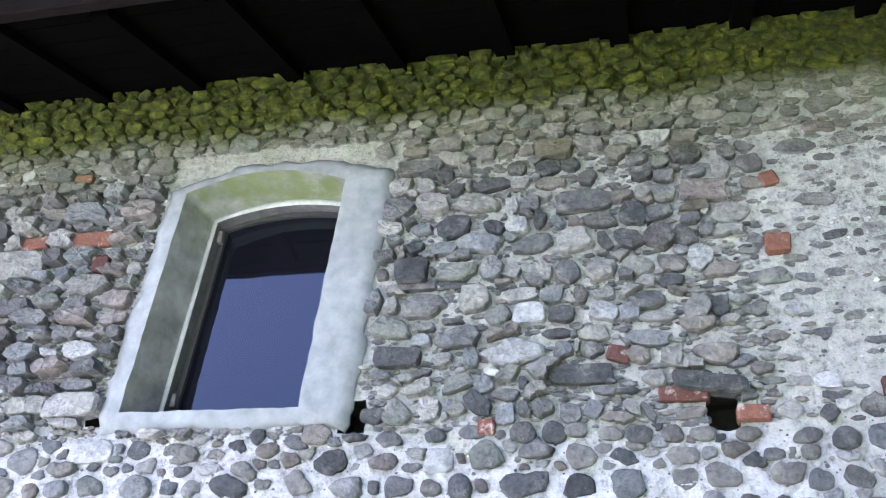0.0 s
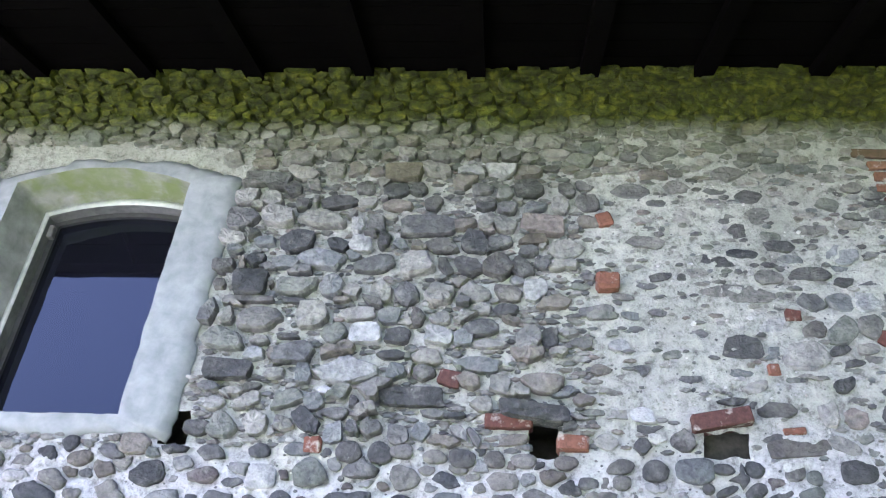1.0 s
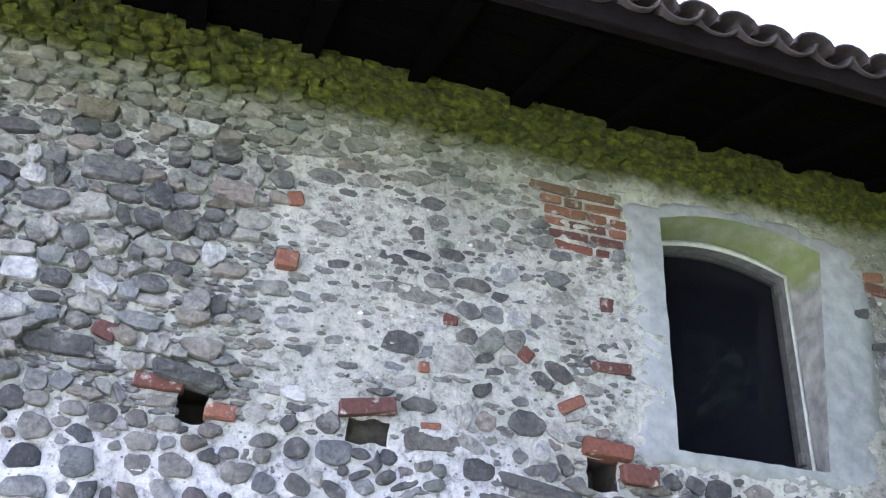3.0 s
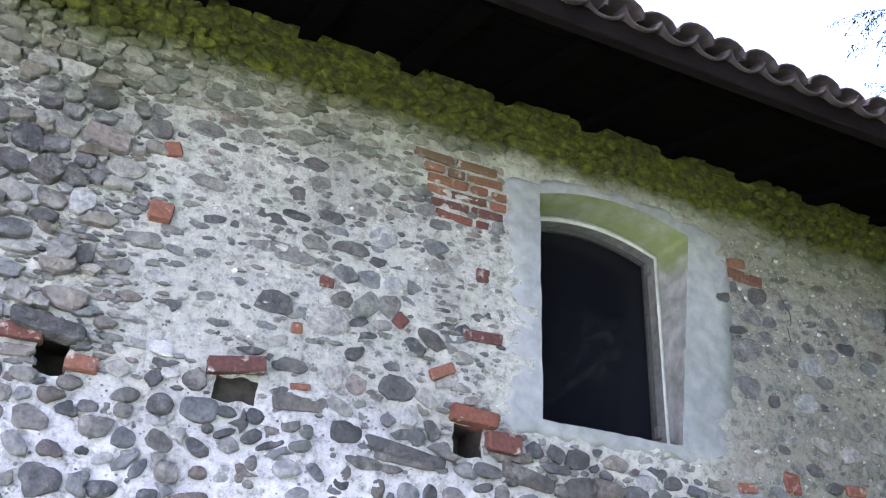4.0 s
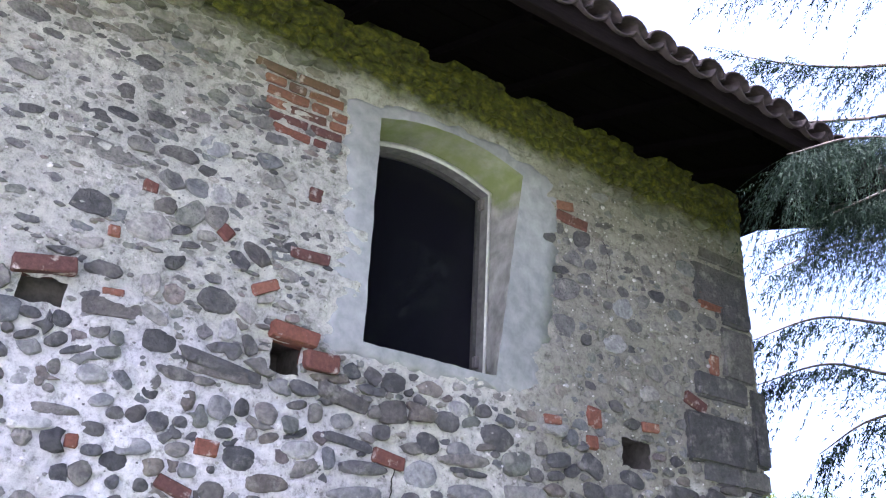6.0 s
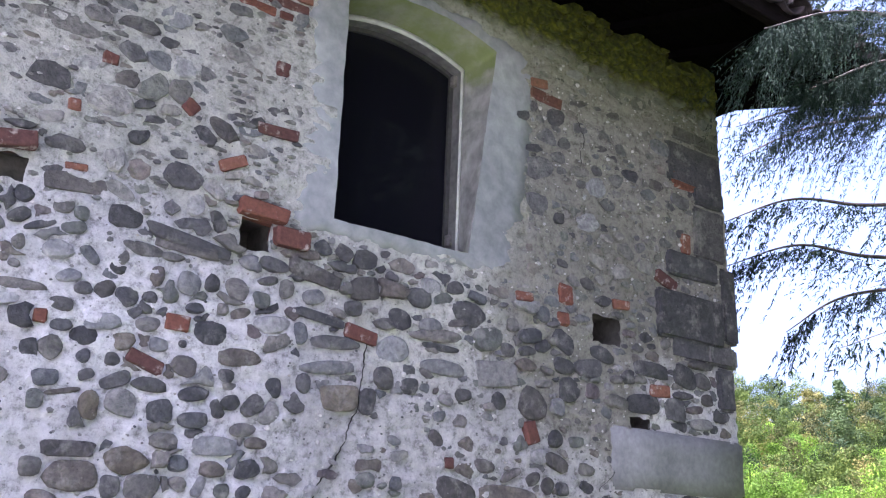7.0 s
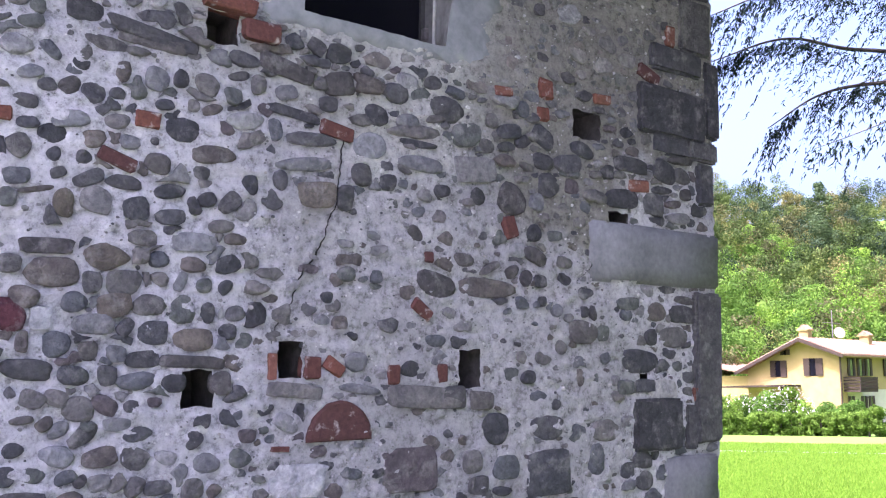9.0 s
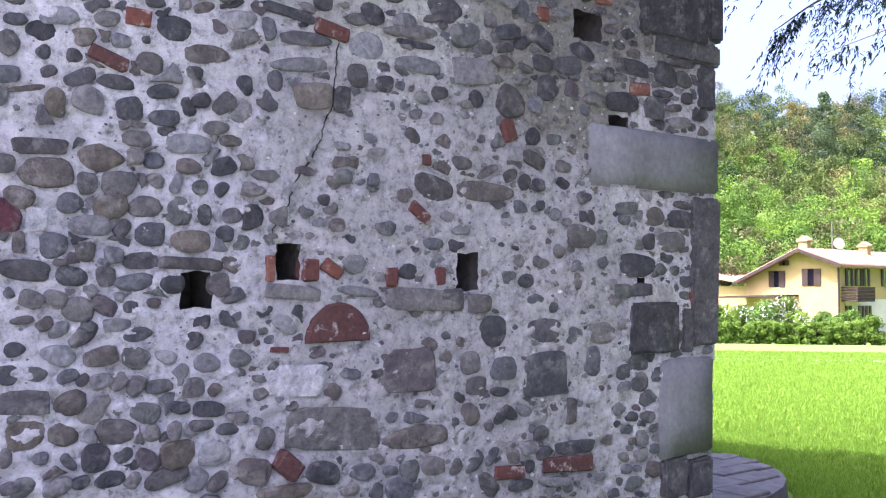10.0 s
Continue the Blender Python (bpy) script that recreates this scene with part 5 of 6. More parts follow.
    # grit in the mortar, and slivers of stone packed into the joints of the upper rubble
    for name, mat, count, x0, x1, z0, z1 in (("mortar_grit", MAT_GRIT, 16000, -3.6, WX1 - 0.05, 0.0, 4.42), ("stone_slivers", MAT_RUBBLE, 11000, -3.4, 2.2, 2.9, 4.42)):
        vs, fs = [], []
        for k in range(count):
            x, z = rng.uniform(x0, x1), rng.uniform(z0, z1)
            if taken[int((x - WX0) / FINE), int((z - WZ0) / FINE)]:
                continue
            y, t, o, wide = WY + wall_depth(x, z), rng.uniform(0, 6), len(vs), 1.25
            r = rng.uniform(0.003, 0.007) if rng.random() < 0.88 else rng.uniform(0.007, 0.014)
            if mat is MAT_RUBBLE:
                if x > 0.4 and rng.random() < 0.85:
                    continue
                r, wide, y = rng.uniform(0.006, 0.014), rng.uniform(1.5, 3.2), y - 0.004
            for q, d in ((1.0, 0.004), (0.7, -r * 0.6)):
                for j in range(6):
                    a, e = t + j * 1.047, rng.uniform(0.7, 1.2)
                    vs.append((x + wide * r * q * e * math.cos(a), y + d, z + r * q * e * math.sin(a)))
            for j in range(6):
                i = (j + 1) % 6
                fs.append((o + j, o + i, o + 6 + i, o + 6 + j))
            fs.append(tuple(o + 6 + j for j in range(6)))
        tagged(from_arrays(name, vs, fs, mat, wall, False), kind="stuff")


# ---- windows ----
def outline(w, grow_l=0.0, grow_r=0.0, grow_t=0.0, grow_b=0.0, n=10, rag=0.0, seed=0.0):
    """Points round a window's opening, from the sill's left end clockwise over the arch."""
    pts = []
    H = w["z1"] - w["z0"]
    for k in range(n + 1):
        z = w["z0"] - grow_b + (H + grow_b + grow_t * 0.6) * k / n
        pts.append((win_edge(w, -1, z) - grow_l, z))
    x0, x1 = pts[-1][0], win_edge(w, 1, w["z1"]) + grow_r
    for k in range(1, n):
        x = x0 + (x1 - x0) * k / n
        q = abs(k / n * 2 - 1)
        pts.append((x, w["z1"] + grow_t * (0.6 + 0.4 * (1 - q * q)) + w["rise"] * (1 - q * q)))
    for k in range(n, -1, -1):
        z = w["z0"] - grow_b + (H + grow_b + grow_t * 0.6) * k / n
        pts.append((win_edge(w, 1, z) + grow_r, z))
    for k in range(1, n):
        a, b = pts[3 * n], pts[0]
        pts.append((a[0] + (b[0] - a[0]) * k / n, a[1] + (b[1] - a[1]) * k / n))
    if rag:
        pts = [(x + rag * noise.noise((x * 9, z * 9, seed)) + rag * .5 * noise.noise((x * 30, z * 30, seed)), z + rag * noise.noise((x * 9, z * 9, seed + 7)) + rag * .5 * noise.noise((x * 30, z * 30, seed + 4))) for x, z in pts]
    return pts


def ring(bm, loops):
    rows = [[bm.verts.new(p) for p in l] for l in loops]
    for a, b in zip(rows, rows[1:]):
        for k in range(len(a)):
            j = (k + 1) % len(a)
            bm.faces.new((a[k], a[j], b[j], b[k]))
    return bm


def arched_window(name, w, inner, left, right, top, bottom, label, seed):
    win = empty(name, LEAN)
    tagged(win, label, "window", kind="structure")
    n = 40
    inn = outline(w, n=n, rag=0.006, seed=seed)
    out = outline(w, left, right, top, bottom, n=n, rag=0.03, seed=seed + 2)
    mid = [((a[0] + b[0]) / 2, (a[1] + b[1]) / 2) for a, b in zip(inn, out)]
    bm = ring(bmesh.new(), [[(x, WY + 0.03, z) for x, z in out], [(x, WY + 0.006, z) for x, z in out], [(x + (u - x) * 0.28, WY - 0.007, z + (v - z) * 0.28) for (x, z), (u, v) in zip(out, inn)],
                            [(x, WY - 0.013 + 0.006 * noise.noise((x * 5, z * 5, 1)), z) for x, z in mid], [(x, WY - 0.015, z) for x, z in inn]])
    part("surround", bm, MAT_PLASTER, win, "patchy grey render round the opening", True)
    back = outline(inner, n=n)
    bm = ring(bmesh.new(), [[(x, WY - 0.015, z) for x, z in inn], [(x * .5 + u * .5, WY + 0.085, z * .5 + v * .5) for (x, z), (u, v) in zip(inn, back)], [(x, WY + 0.19, z) for x, z in back]])
    part("reveal", bm, MAT_REVEAL, win, "splayed plaster reveal with green algae", True)
    f1 = outline(inner, -0.026, -0.026, -0.035, -0.012, n=n)
    bm = ring(bmesh.new(), [[(x, WY + 0.19, z) for x, z in outline(inner, 0.03, 0.03, 0.03, 0.03, n=n)], [(x, WY + 0.19, z) for x, z in back], [(x, WY + 0.184, z) for x, z in back],
                            [(x * .15 + u * .85, WY + 0.176, z * .15 + v * .85) for (x, z), (u, v) in zip(back, f1)], [(x, WY + 0.184, z) for x, z in f1]])
    part("arris", bm, MAT_ARRIS, win, "pale worn plaster edge of the rebate", True)
    bm = ring(bmesh.new(), [[(x, WY + 0.184, z) for x, z in f1], [(x, WY + 0.262, z) for x, z in f1]])
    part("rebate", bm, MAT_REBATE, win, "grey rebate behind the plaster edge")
    f2 = outline(inner, -0.05, -0.05, -0.06, -0.03, n=n)
    bm = ring(bmesh.new(), [[(x, WY + 0.262, z) for x, z in outline(inner, 0.02, 0.02, 0.02, 0.02, n=n)], [(x, WY + 0.258, z) for x, z in f1], [(x, WY + 0.25, z) for x, z in f1], [(x, WY + 0.25, z) for x, z in f2], [(x, WY + 0.30, z) for x, z in f2]])
    part("window_frame", bm, MAT_FRAMEWOOD, win)
    bm = bmesh.new()
    bm.faces.new([bm.verts.new((x, WY + 0.27, z)) for x, z in f2])
    ext = bmesh.ops.extrude_face_region(bm, geom=bm.faces[:])
    for v in ext["geom"]:
        if isinstance(v, bmesh.types.BMVert):
            v.co.y += 0.006
    part("pane", bm, MAT_GLASS if w is WIN_1 else MAT_DIMGLASS, win, "dark glass pane that mirrors the sky")
    for z in (w["z0"] + 0.14, w["z1"] - 0.12):
        side = -1 if w is WIN_1 else 1
        x = win_edge(inner, side, z) - side * 0.036
        part("hinge", boxes((x - 0.014, x + 0.014, WY + 0.215, WY + 0.252, z - 0.035, z + 0.03), bevel=0.004), MAT_IRON, win, "small grey iron hinge")
    return win


arched_window("window_1", WIN_1, INNER_1, 0.10, 0.23, 0.055, 0.09, "segmental arched window opening with dark glass tinted for a blue sky", 1.0)
arched_window("window_2", WIN_2, INNER_2, 0.19, 0.34, 0.075, 0.075, "segmental arched window opening with near black glass", 5.0)

# ---- roof ----
EAVE_Y, EAVE_Z, SLOPE = 2.57, 4.525, math.tan(radians(17))
RX0, RX1, RIDGE_Y = -5.8, 5.55, 6.0


def roof_z(y):
    return EAVE_Z + (y - EAVE_Y) * SLOPE if y <= RIDGE_Y else EAVE_Z + (2 * RIDGE_Y - EAVE_Y - y) * SLOPE


roof = empty("roof", LEAN)
tagged(roof, "tiled roof on timber darkened for shade, with deep overhanging eaves", "roof", kind="structure")


def sloped(bm, x0, x1, y0, y1, d0, d1):
    """A board along the roof's slope, d0 to d1 below its upper plane."""
    p = [bm.verts.new((x, y, roof_z(y) - d)) for d in (d1, d0) for x, y in ((x0, y0), (x1, y0), (x1, y1), (x0, y1))]
    for q in ((3, 2, 1, 0), (4, 5, 6, 7), (0, 1, 5, 4), (1, 2, 6, 5), (2, 3, 7, 6), (3, 0, 4, 7)):
        bm.faces.new([p[j] for j in q])
    return bm


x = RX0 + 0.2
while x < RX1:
    part("rafter", sloped(bmesh.new(), x, x + 0.09, EAVE_Y + 0.05, RIDGE_Y, -0.02, 0.035), MAT_SHADEWOOD, roof)
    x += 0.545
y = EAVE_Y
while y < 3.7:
    part("roof_board", sloped(bmesh.new(), RX0, RX1, y, y + 0.155, -0.045, -0.02), MAT_SHADEWOOD, roof)
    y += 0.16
part("roof_deck", sloped(bmesh.new(), RX0, RX1, 3.70, RIDGE_Y, -0.045, -0.02), MAT_SHADEWOOD, roof)
part("roof_deck", sloped(bmesh.new(), RX0, RX1, RIDGE_Y + 0.001, 2 * RIDGE_Y - EAVE_Y, -0.045, -0.02), MAT_SHADEWOOD, roof)
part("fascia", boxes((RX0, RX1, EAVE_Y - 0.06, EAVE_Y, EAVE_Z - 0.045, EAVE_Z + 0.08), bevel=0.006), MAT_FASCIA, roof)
part("wall_plate", boxes((RX0 + 0.3, RX1 - 0.02, 3.56, 3.76, 4.66, 4.80)), MAT_SHADEWOOD, roof)
part("verge_beam", sloped(bmesh.new(), RX1 - 0.10, RX1, EAVE_Y, RIDGE_Y, -0.02, 0.16), MAT_SHADEWOOD, roof)


def tile_mesh(up):
    """Half-round clay tile, 0.44 m long, laid along the slope; up: cover tile, else channel."""
    bm = bmesh.new()
    n, ln = 8, 0.44
    rows = []
    for end, (yy, r) in enumerate(((0.0, 0.108), (ln, 0.086))):
        for rr in (r, r - 0.014):
            row = []
            for k in range(n + 1):
                a = math.pi * k / n
                s = 1 if up else -1
                row.append(bm.verts.new((rr * math.cos(a), yy, s * rr * 0.72 * math.sin(a) + (0.0 if up else 0.062))))
            rows.append(row)
    o0, i0, o1, i1 = rows
    for k in range(n):
        bm.faces.new((o0[k], o0[k + 1], o1[k + 1], o1[k]))
        bm.faces.new((i0[k + 1], i0[k], i1[k], i1[k + 1]))
        bm.faces.new((o0[k + 1], o0[k], i0[k], i0[k + 1]))
    for a in (0, n):
        bm.faces.new((o0[a], o1[a], i1[a], i0[a]))
    me = bpy.data.meshes.new("roof_tile")
    bm.to_mesh(me)
    bm.free()
    for p in me.polygons:
        p.use_smooth = True
    me.materials.append(MAT_TILE)
    return me


COVER, CHANNEL = tile_mesh(True), tile_mesh(False)
tilt = Matrix.Rotation(math.atan(SLOPE), 4, "X")


def lay_tiles():
    step = 0.195
    nx = int((RX1 - RX0) / step)
    for row in range(10):
        for k in range(nx + 1):
            for me, off, dz in ((CHANNEL, 0.0, 0.082), (COVER, step / 2, 0.126)):
                y = EAVE_Y - 0.09 + row * 0.37
                m = Matrix.Translation((RX0 + 0.05 + k * step + off + rng.uniform(-.008, .008), y + rng.uniform(-.015, .015), roof_z(y) + dz + 0.012 * (row > 0) + rng.uniform(-.004, .004))) @ tilt @ Matrix.Rotation(rng.uniform(-.03, .03), 4, "Z")
                if row < 2:
                    ob = new("roof_tile", me)
                    ob.parent, ob.matrix_basis = roof, m
                else:
                    yield me, m


def joined(name, pairs, mat, parent):
    vs, fs = [], []
    cache = {}
    for me, m in pairs:
        if me not in cache:
            a = np.empty(len(me.vertices) * 3)
            me.vertices.foreach_get("co", a)
            cache[me] = (np.c_[a.reshape(-1, 3), np.ones(len(me.vertices))], [tuple(p.vertices) for p in me.polygons])
        a, f = cache[me]
        o = len(vs)
        vs += [tuple(v) for v in (a @ np.array(m).T)[:, :3]]
        fs += [tuple(o + i for i in q) for q in f]
    return from_arrays(name, vs, fs, mat, parent)


tagged(joined("roof_tiles_joined", lay_tiles(), MAT_TILE, roof), kind="stuff")

# the other walls that close the building, and its dim room
for nm, b in (("wall_east", (WX1 - 0.5, WX1 - 0.03, WY + THICK, 8.5, -0.4, 4.8)), ("wall_west", (WX0, WX0 + 0.4, WY + THICK, 8.5, -0.4, 4.8)), ("wall_north", (WX0, WX1 - 0.03, 8.5, 8.95, -0.4, 4.8))):
    ob = mesh_ob(nm, boxes(b), MAT_MORTAR)
    ob.matrix_basis = LEAN
    tagged(ob, "plain lime mortar wall of the old building", "wall", kind="structure")
ob = mesh_ob("floor", boxes((WX0 + 0.4, WX1 - 0.5, WY + THICK, 8.5, 2.2, 2.35)), MAT_ROOM)
ob.matrix_basis = LEAN
tagged(ob, "dim upper floor behind the windows", "floor", kind="structure")

# ---- ground ----
G0 = -0.2


def ground_z(x, y):
    d = math.hypot(x - 5, y - 3.5)
    fall = max(0.0, x * 0.857 + y * 0.515 - 8)
    return G0 + 0.05 * noise.noise((x * 0.12, y * 0.12, 2.0)) * min(1.0, d / 20) - 0.025 * min(fall, 90)


def build_ground():
    rs = [0.0] + [0.6 * 1.13 ** k for k in range(72)]
    vs, fs = [(5.0, 3.5, G0)], []
    n = 72
    for r in rs[1:]:
        for k in range(n):
            a = 2 * math.pi * k / n
            x, y = 5 + r * math.cos(a), 3.5 + r * math.sin(a)
            vs.append((x, y, ground_z(x, y)))
    for k in range(n):
        fs.append((0, 1 + k, 1 + (k + 1) % n))
    for q in range(len(rs) - 2):
        o = 1 + q * n
        for k in range(n):
            j = (k + 1) % n
            fs.append((o + k, o + n + k, o + n + j, o + j))
    tagged(from_arrays("ground", vs, fs, MAT_GROUND), "bright green meadow ground reaching to the hills", "ground", kind="structure")


build_ground()
def leaf_cloud(centres, sizes, per, leaf, squash=0.8, shell=0.55, seed=1):
    """Small leaf faces spread through clumps. Returns verts and faces."""
    g = np.random.default_rng(seed)
    c, s = np.asarray(centres, float), np.asarray(sizes, float)
    idx = np.repeat(np.arange(len(c)), per)
    d = g.normal(size=(len(idx), 3))
    d /= np.linalg.norm(d, axis=1)[:, None]
    r = s[idx] * (shell + (1 - shell) * g.random(len(idx)) ** 0.5)
    p = c[idx] + d * r[:, None] * np.array((1, 1, squash))
    u = g.normal(size=p.shape)
    u /= np.linalg.norm(u, axis=1)[:, None]
    w = np.cross(u, d)
    w /= np.linalg.norm(w, axis=1)[:, None] + 1e-9
    k = (leaf * g.uniform(0.6, 1.4, len(idx)))[:, None]
    v = np.stack((p - u * k, p + w * k * 0.6, p + u * k, p - w * k * 0.6), 1).reshape(-1, 3)
    f = np.arange(len(v)).reshape(-1, 4)
    return v, f


def cloud_ob(name, v, f, mat, parent=None):
    me = bpy.data.meshes.new(name)
    me.vertices.add(len(v))
    me.vertices.foreach_set("co", v.ravel())
    me.loops.add(f.size)
    me.loops.foreach_set("vertex_index", f.ravel().astype(np.int32))
    me.polygons.add(len(f))
    me.polygons.foreach_set("loop_start", (np.arange(len(f)) * f.shape[1]).astype(np.int32))
    me.update(calc_edges=True)
    me.materials.append(mat)
    ob = new(name, me)
    if parent is not None:
        ob.parent = parent
    return ob


def blob(name, bm, mat, label, category, group="", kind=""):
    ob = mesh_ob(name, bm, mat)
    return tagged(ob, label, category, group, kind)


# ---- unseen bounce patches, paving and road ----
def flat_patch(name, x0, x1, y0, y1, lift, mat, label, category, step=0.5):
    vs, fs = [], []
    nx, ny = int((x1 - x0) / step) + 1, int((y1 - y0) / step) + 1
    for i in range(nx + 1):
        for k in range(ny + 1):
            x, y = x0 + (x1 - x0) * i / nx, y0 + (y1 - y0) * k / ny
            edge = min(i, nx - i, k, ny - k)
            vs.append((x, y, ground_z(x, y) + (lift if edge else -0.02)))
    for i in range(nx):
        for k in range(ny):
            a = i * (ny + 1) + k
            fs.append((a, a + ny + 1, a + ny + 2, a + 1))
    return tagged(from_arrays(name, vs, fs, mat), label, category, kind="structure")


# unseen patches added for bounce: pale lights the wall's left, grey damps the rest
flat_patch("drive", -30, -0.6, -40, 3.45, 0.012, MAT_BOUNCE, "unseen pale gravel added to bounce light onto the old wall", "pavement", 1.0)
flat_patch("yard", -0.6, 4.4, -40, 3.45, 0.012, MAT_LOWBOUNCE, "unseen grey gravel added to limit bounce on the old wall", "pavement", 1.0)
flat_patch("yard", 4.4, 40, -40, 2.0, 0.012, MAT_LOWBOUNCE, "unseen grey gravel added to keep green bounce off the wall", "pavement", 1.0)


def paving():
    """A low rounded platform of stone flags round the corner's foot."""
    base = empty("pavement", Matrix.Translation((5.4, 4.7, G0)))
    tagged(base, "rounded step of grey stone flags at the corner", "pavement", kind="structure")
    n, ra, rb = 32, 1.85, 1.15
    rim = [(ra * math.cos(a) * (1 + 0.015 * math.sin(5 * a)), rb * math.sin(a) * (1 + 0.015 * math.sin(4 * a))) for a in (2 * math.pi * k / n for k in range(n))]
    bm = bmesh.new()
    low, top = [bm.verts.new((x, y, -0.1)) for x, y in rim], [bm.verts.new((x * 0.985, y * 0.985, 0.17)) for x, y in rim]
    for k in range(n):
        bm.faces.new((low[k], low[(k + 1) % n], top[(k + 1) % n], top[k]))
    bm.faces.new(top)
    part("bed", bm, MAT_PAVE, base)
    y = -1.05
    while y < 1.0:
        h = rng.uniform(0.2, 0.3)
        half = ra * 0.97 * math.sqrt(max(0.05, 1 - ((abs(y + h / 2) + h / 2) / rb) ** 2))
        x = -half
        while x < half - 0.1:
            ln = min(rng.uniform(0.35, 0.75), half - x)
            bm = bmesh.new()
            box(bm, x + 0.006, x + ln - 0.006, y + 0.006, y + h - 0.006, 0.13, 0.182 + rng.uniform(0, 0.012), bevel=0.008)
            part("flagstone", bm, MAT_PAVE, base)
            x += ln
        y += h


paving()
AX, RT = Vector((0.615, 0.789, 0)), Vector((0.789, -0.615, 0))      # out past the corner, and to its right
EYE = Vector((0.34, -0.09, 0))


def far(lateral, depth, z=None):
    p = EYE + RT * lateral + AX * depth
    return Vector((p.x, p.y, ground_z(p.x, p.y) if z is None else z))


def far_road():
    vs, fs = [], []
    n = 60
    for k in range(n + 1):
        lat = -10 + 70 * k / n
        for dd in (0.7, 1.15):
            p = far(lat, 28.5 + dd + 0.02 * lat)
            vs.append((p.x, p.y, p.z + 0.03))
    for k in range(n):
        fs.append((2 * k, 2 * k + 2, 2 * k + 3, 2 * k + 1))
    tagged(from_arrays("road", vs, fs, MAT_ROAD), "narrow pale gravel lane across the meadow", "road", kind="structure")


far_road()


def meadow_grass():
    """Blades on the part of the meadow past the corner, thick near by and thin far off."""
    g = np.random.default_rng(3)
    n = 240000
    depth = 5.6 + 30.0 * g.random(n) ** 1.8
    lat = depth * g.uniform(0.20, 0.62, n)
    px, py = EYE.x + RT.x * lat + AX.x * depth, EYE.y + RT.y * lat + AX.y * depth
    ok = ~(((px - 5.4) / 1.9) ** 2 + ((py - 4.7) / 1.2) ** 2 < 1) & ~((px < 5.3) & (py > 3.4))
    ok &= np.abs(depth - 29.42 - 0.02 * lat) > 0.3
    px, py, depth = px[ok], py[ok], depth[ok]
    pz = np.array([ground_z(a, b) for a, b in zip(px, py)])
    h = g.uniform(0.02, 0.06, len(px)) * (1 + depth / 30)
    w = 0.003 + depth * 0.0007
    a = g.uniform(0, 6.28, len(px))
    dx, dy = np.cos(a) * w, np.sin(a) * w
    bx, by = g.normal(0, 0.35, (2, len(px))) * h
    v = np.stack((np.c_[px - dx, py - dy, pz], np.c_[px + dx, py + dy, pz], np.c_[px + bx, py + by, pz + h]), 1).reshape(-1, 3)
    tagged(cloud_ob("grass", v, np.arange(len(v)).reshape(-1, 3), MAT_GRASS), "bright sunlit meadow grass", "grass", kind="stuff")


meadow_grass()

# ---- the yellow house ----
HC = far(27.9, 66.0)                                   # its nearest corner
UL = (-RT * 0.643 + AX * 0.766).normalized()                   # along the gable wall
UR = (RT * 0.766 + AX * 0.643).normalized()                    # along the side wall
HM = Matrix(((UR.x, UL.x, 0, HC.x), (UR.y, UL.y, 0, HC.y), (0, 0, 1, HC.z + 0.05), (0, 0, 0, 1)))
# in the house's own metres: x along the side wall, y along the gable wall, outside is negative


def gable_prism(bm, pts, x0, x1):
    a, b = [bm.verts.new((x0, y, z)) for y, z in pts], [bm.verts.new((x1, y, z)) for y, z in pts]
    bm.faces.new(a)
    bm.faces.new(b[::-1])
    for k in range(len(pts)):
        j = (k + 1) % len(pts)
        bm.faces.new((a[k], b[k], b[j], a[j]))
    return bm


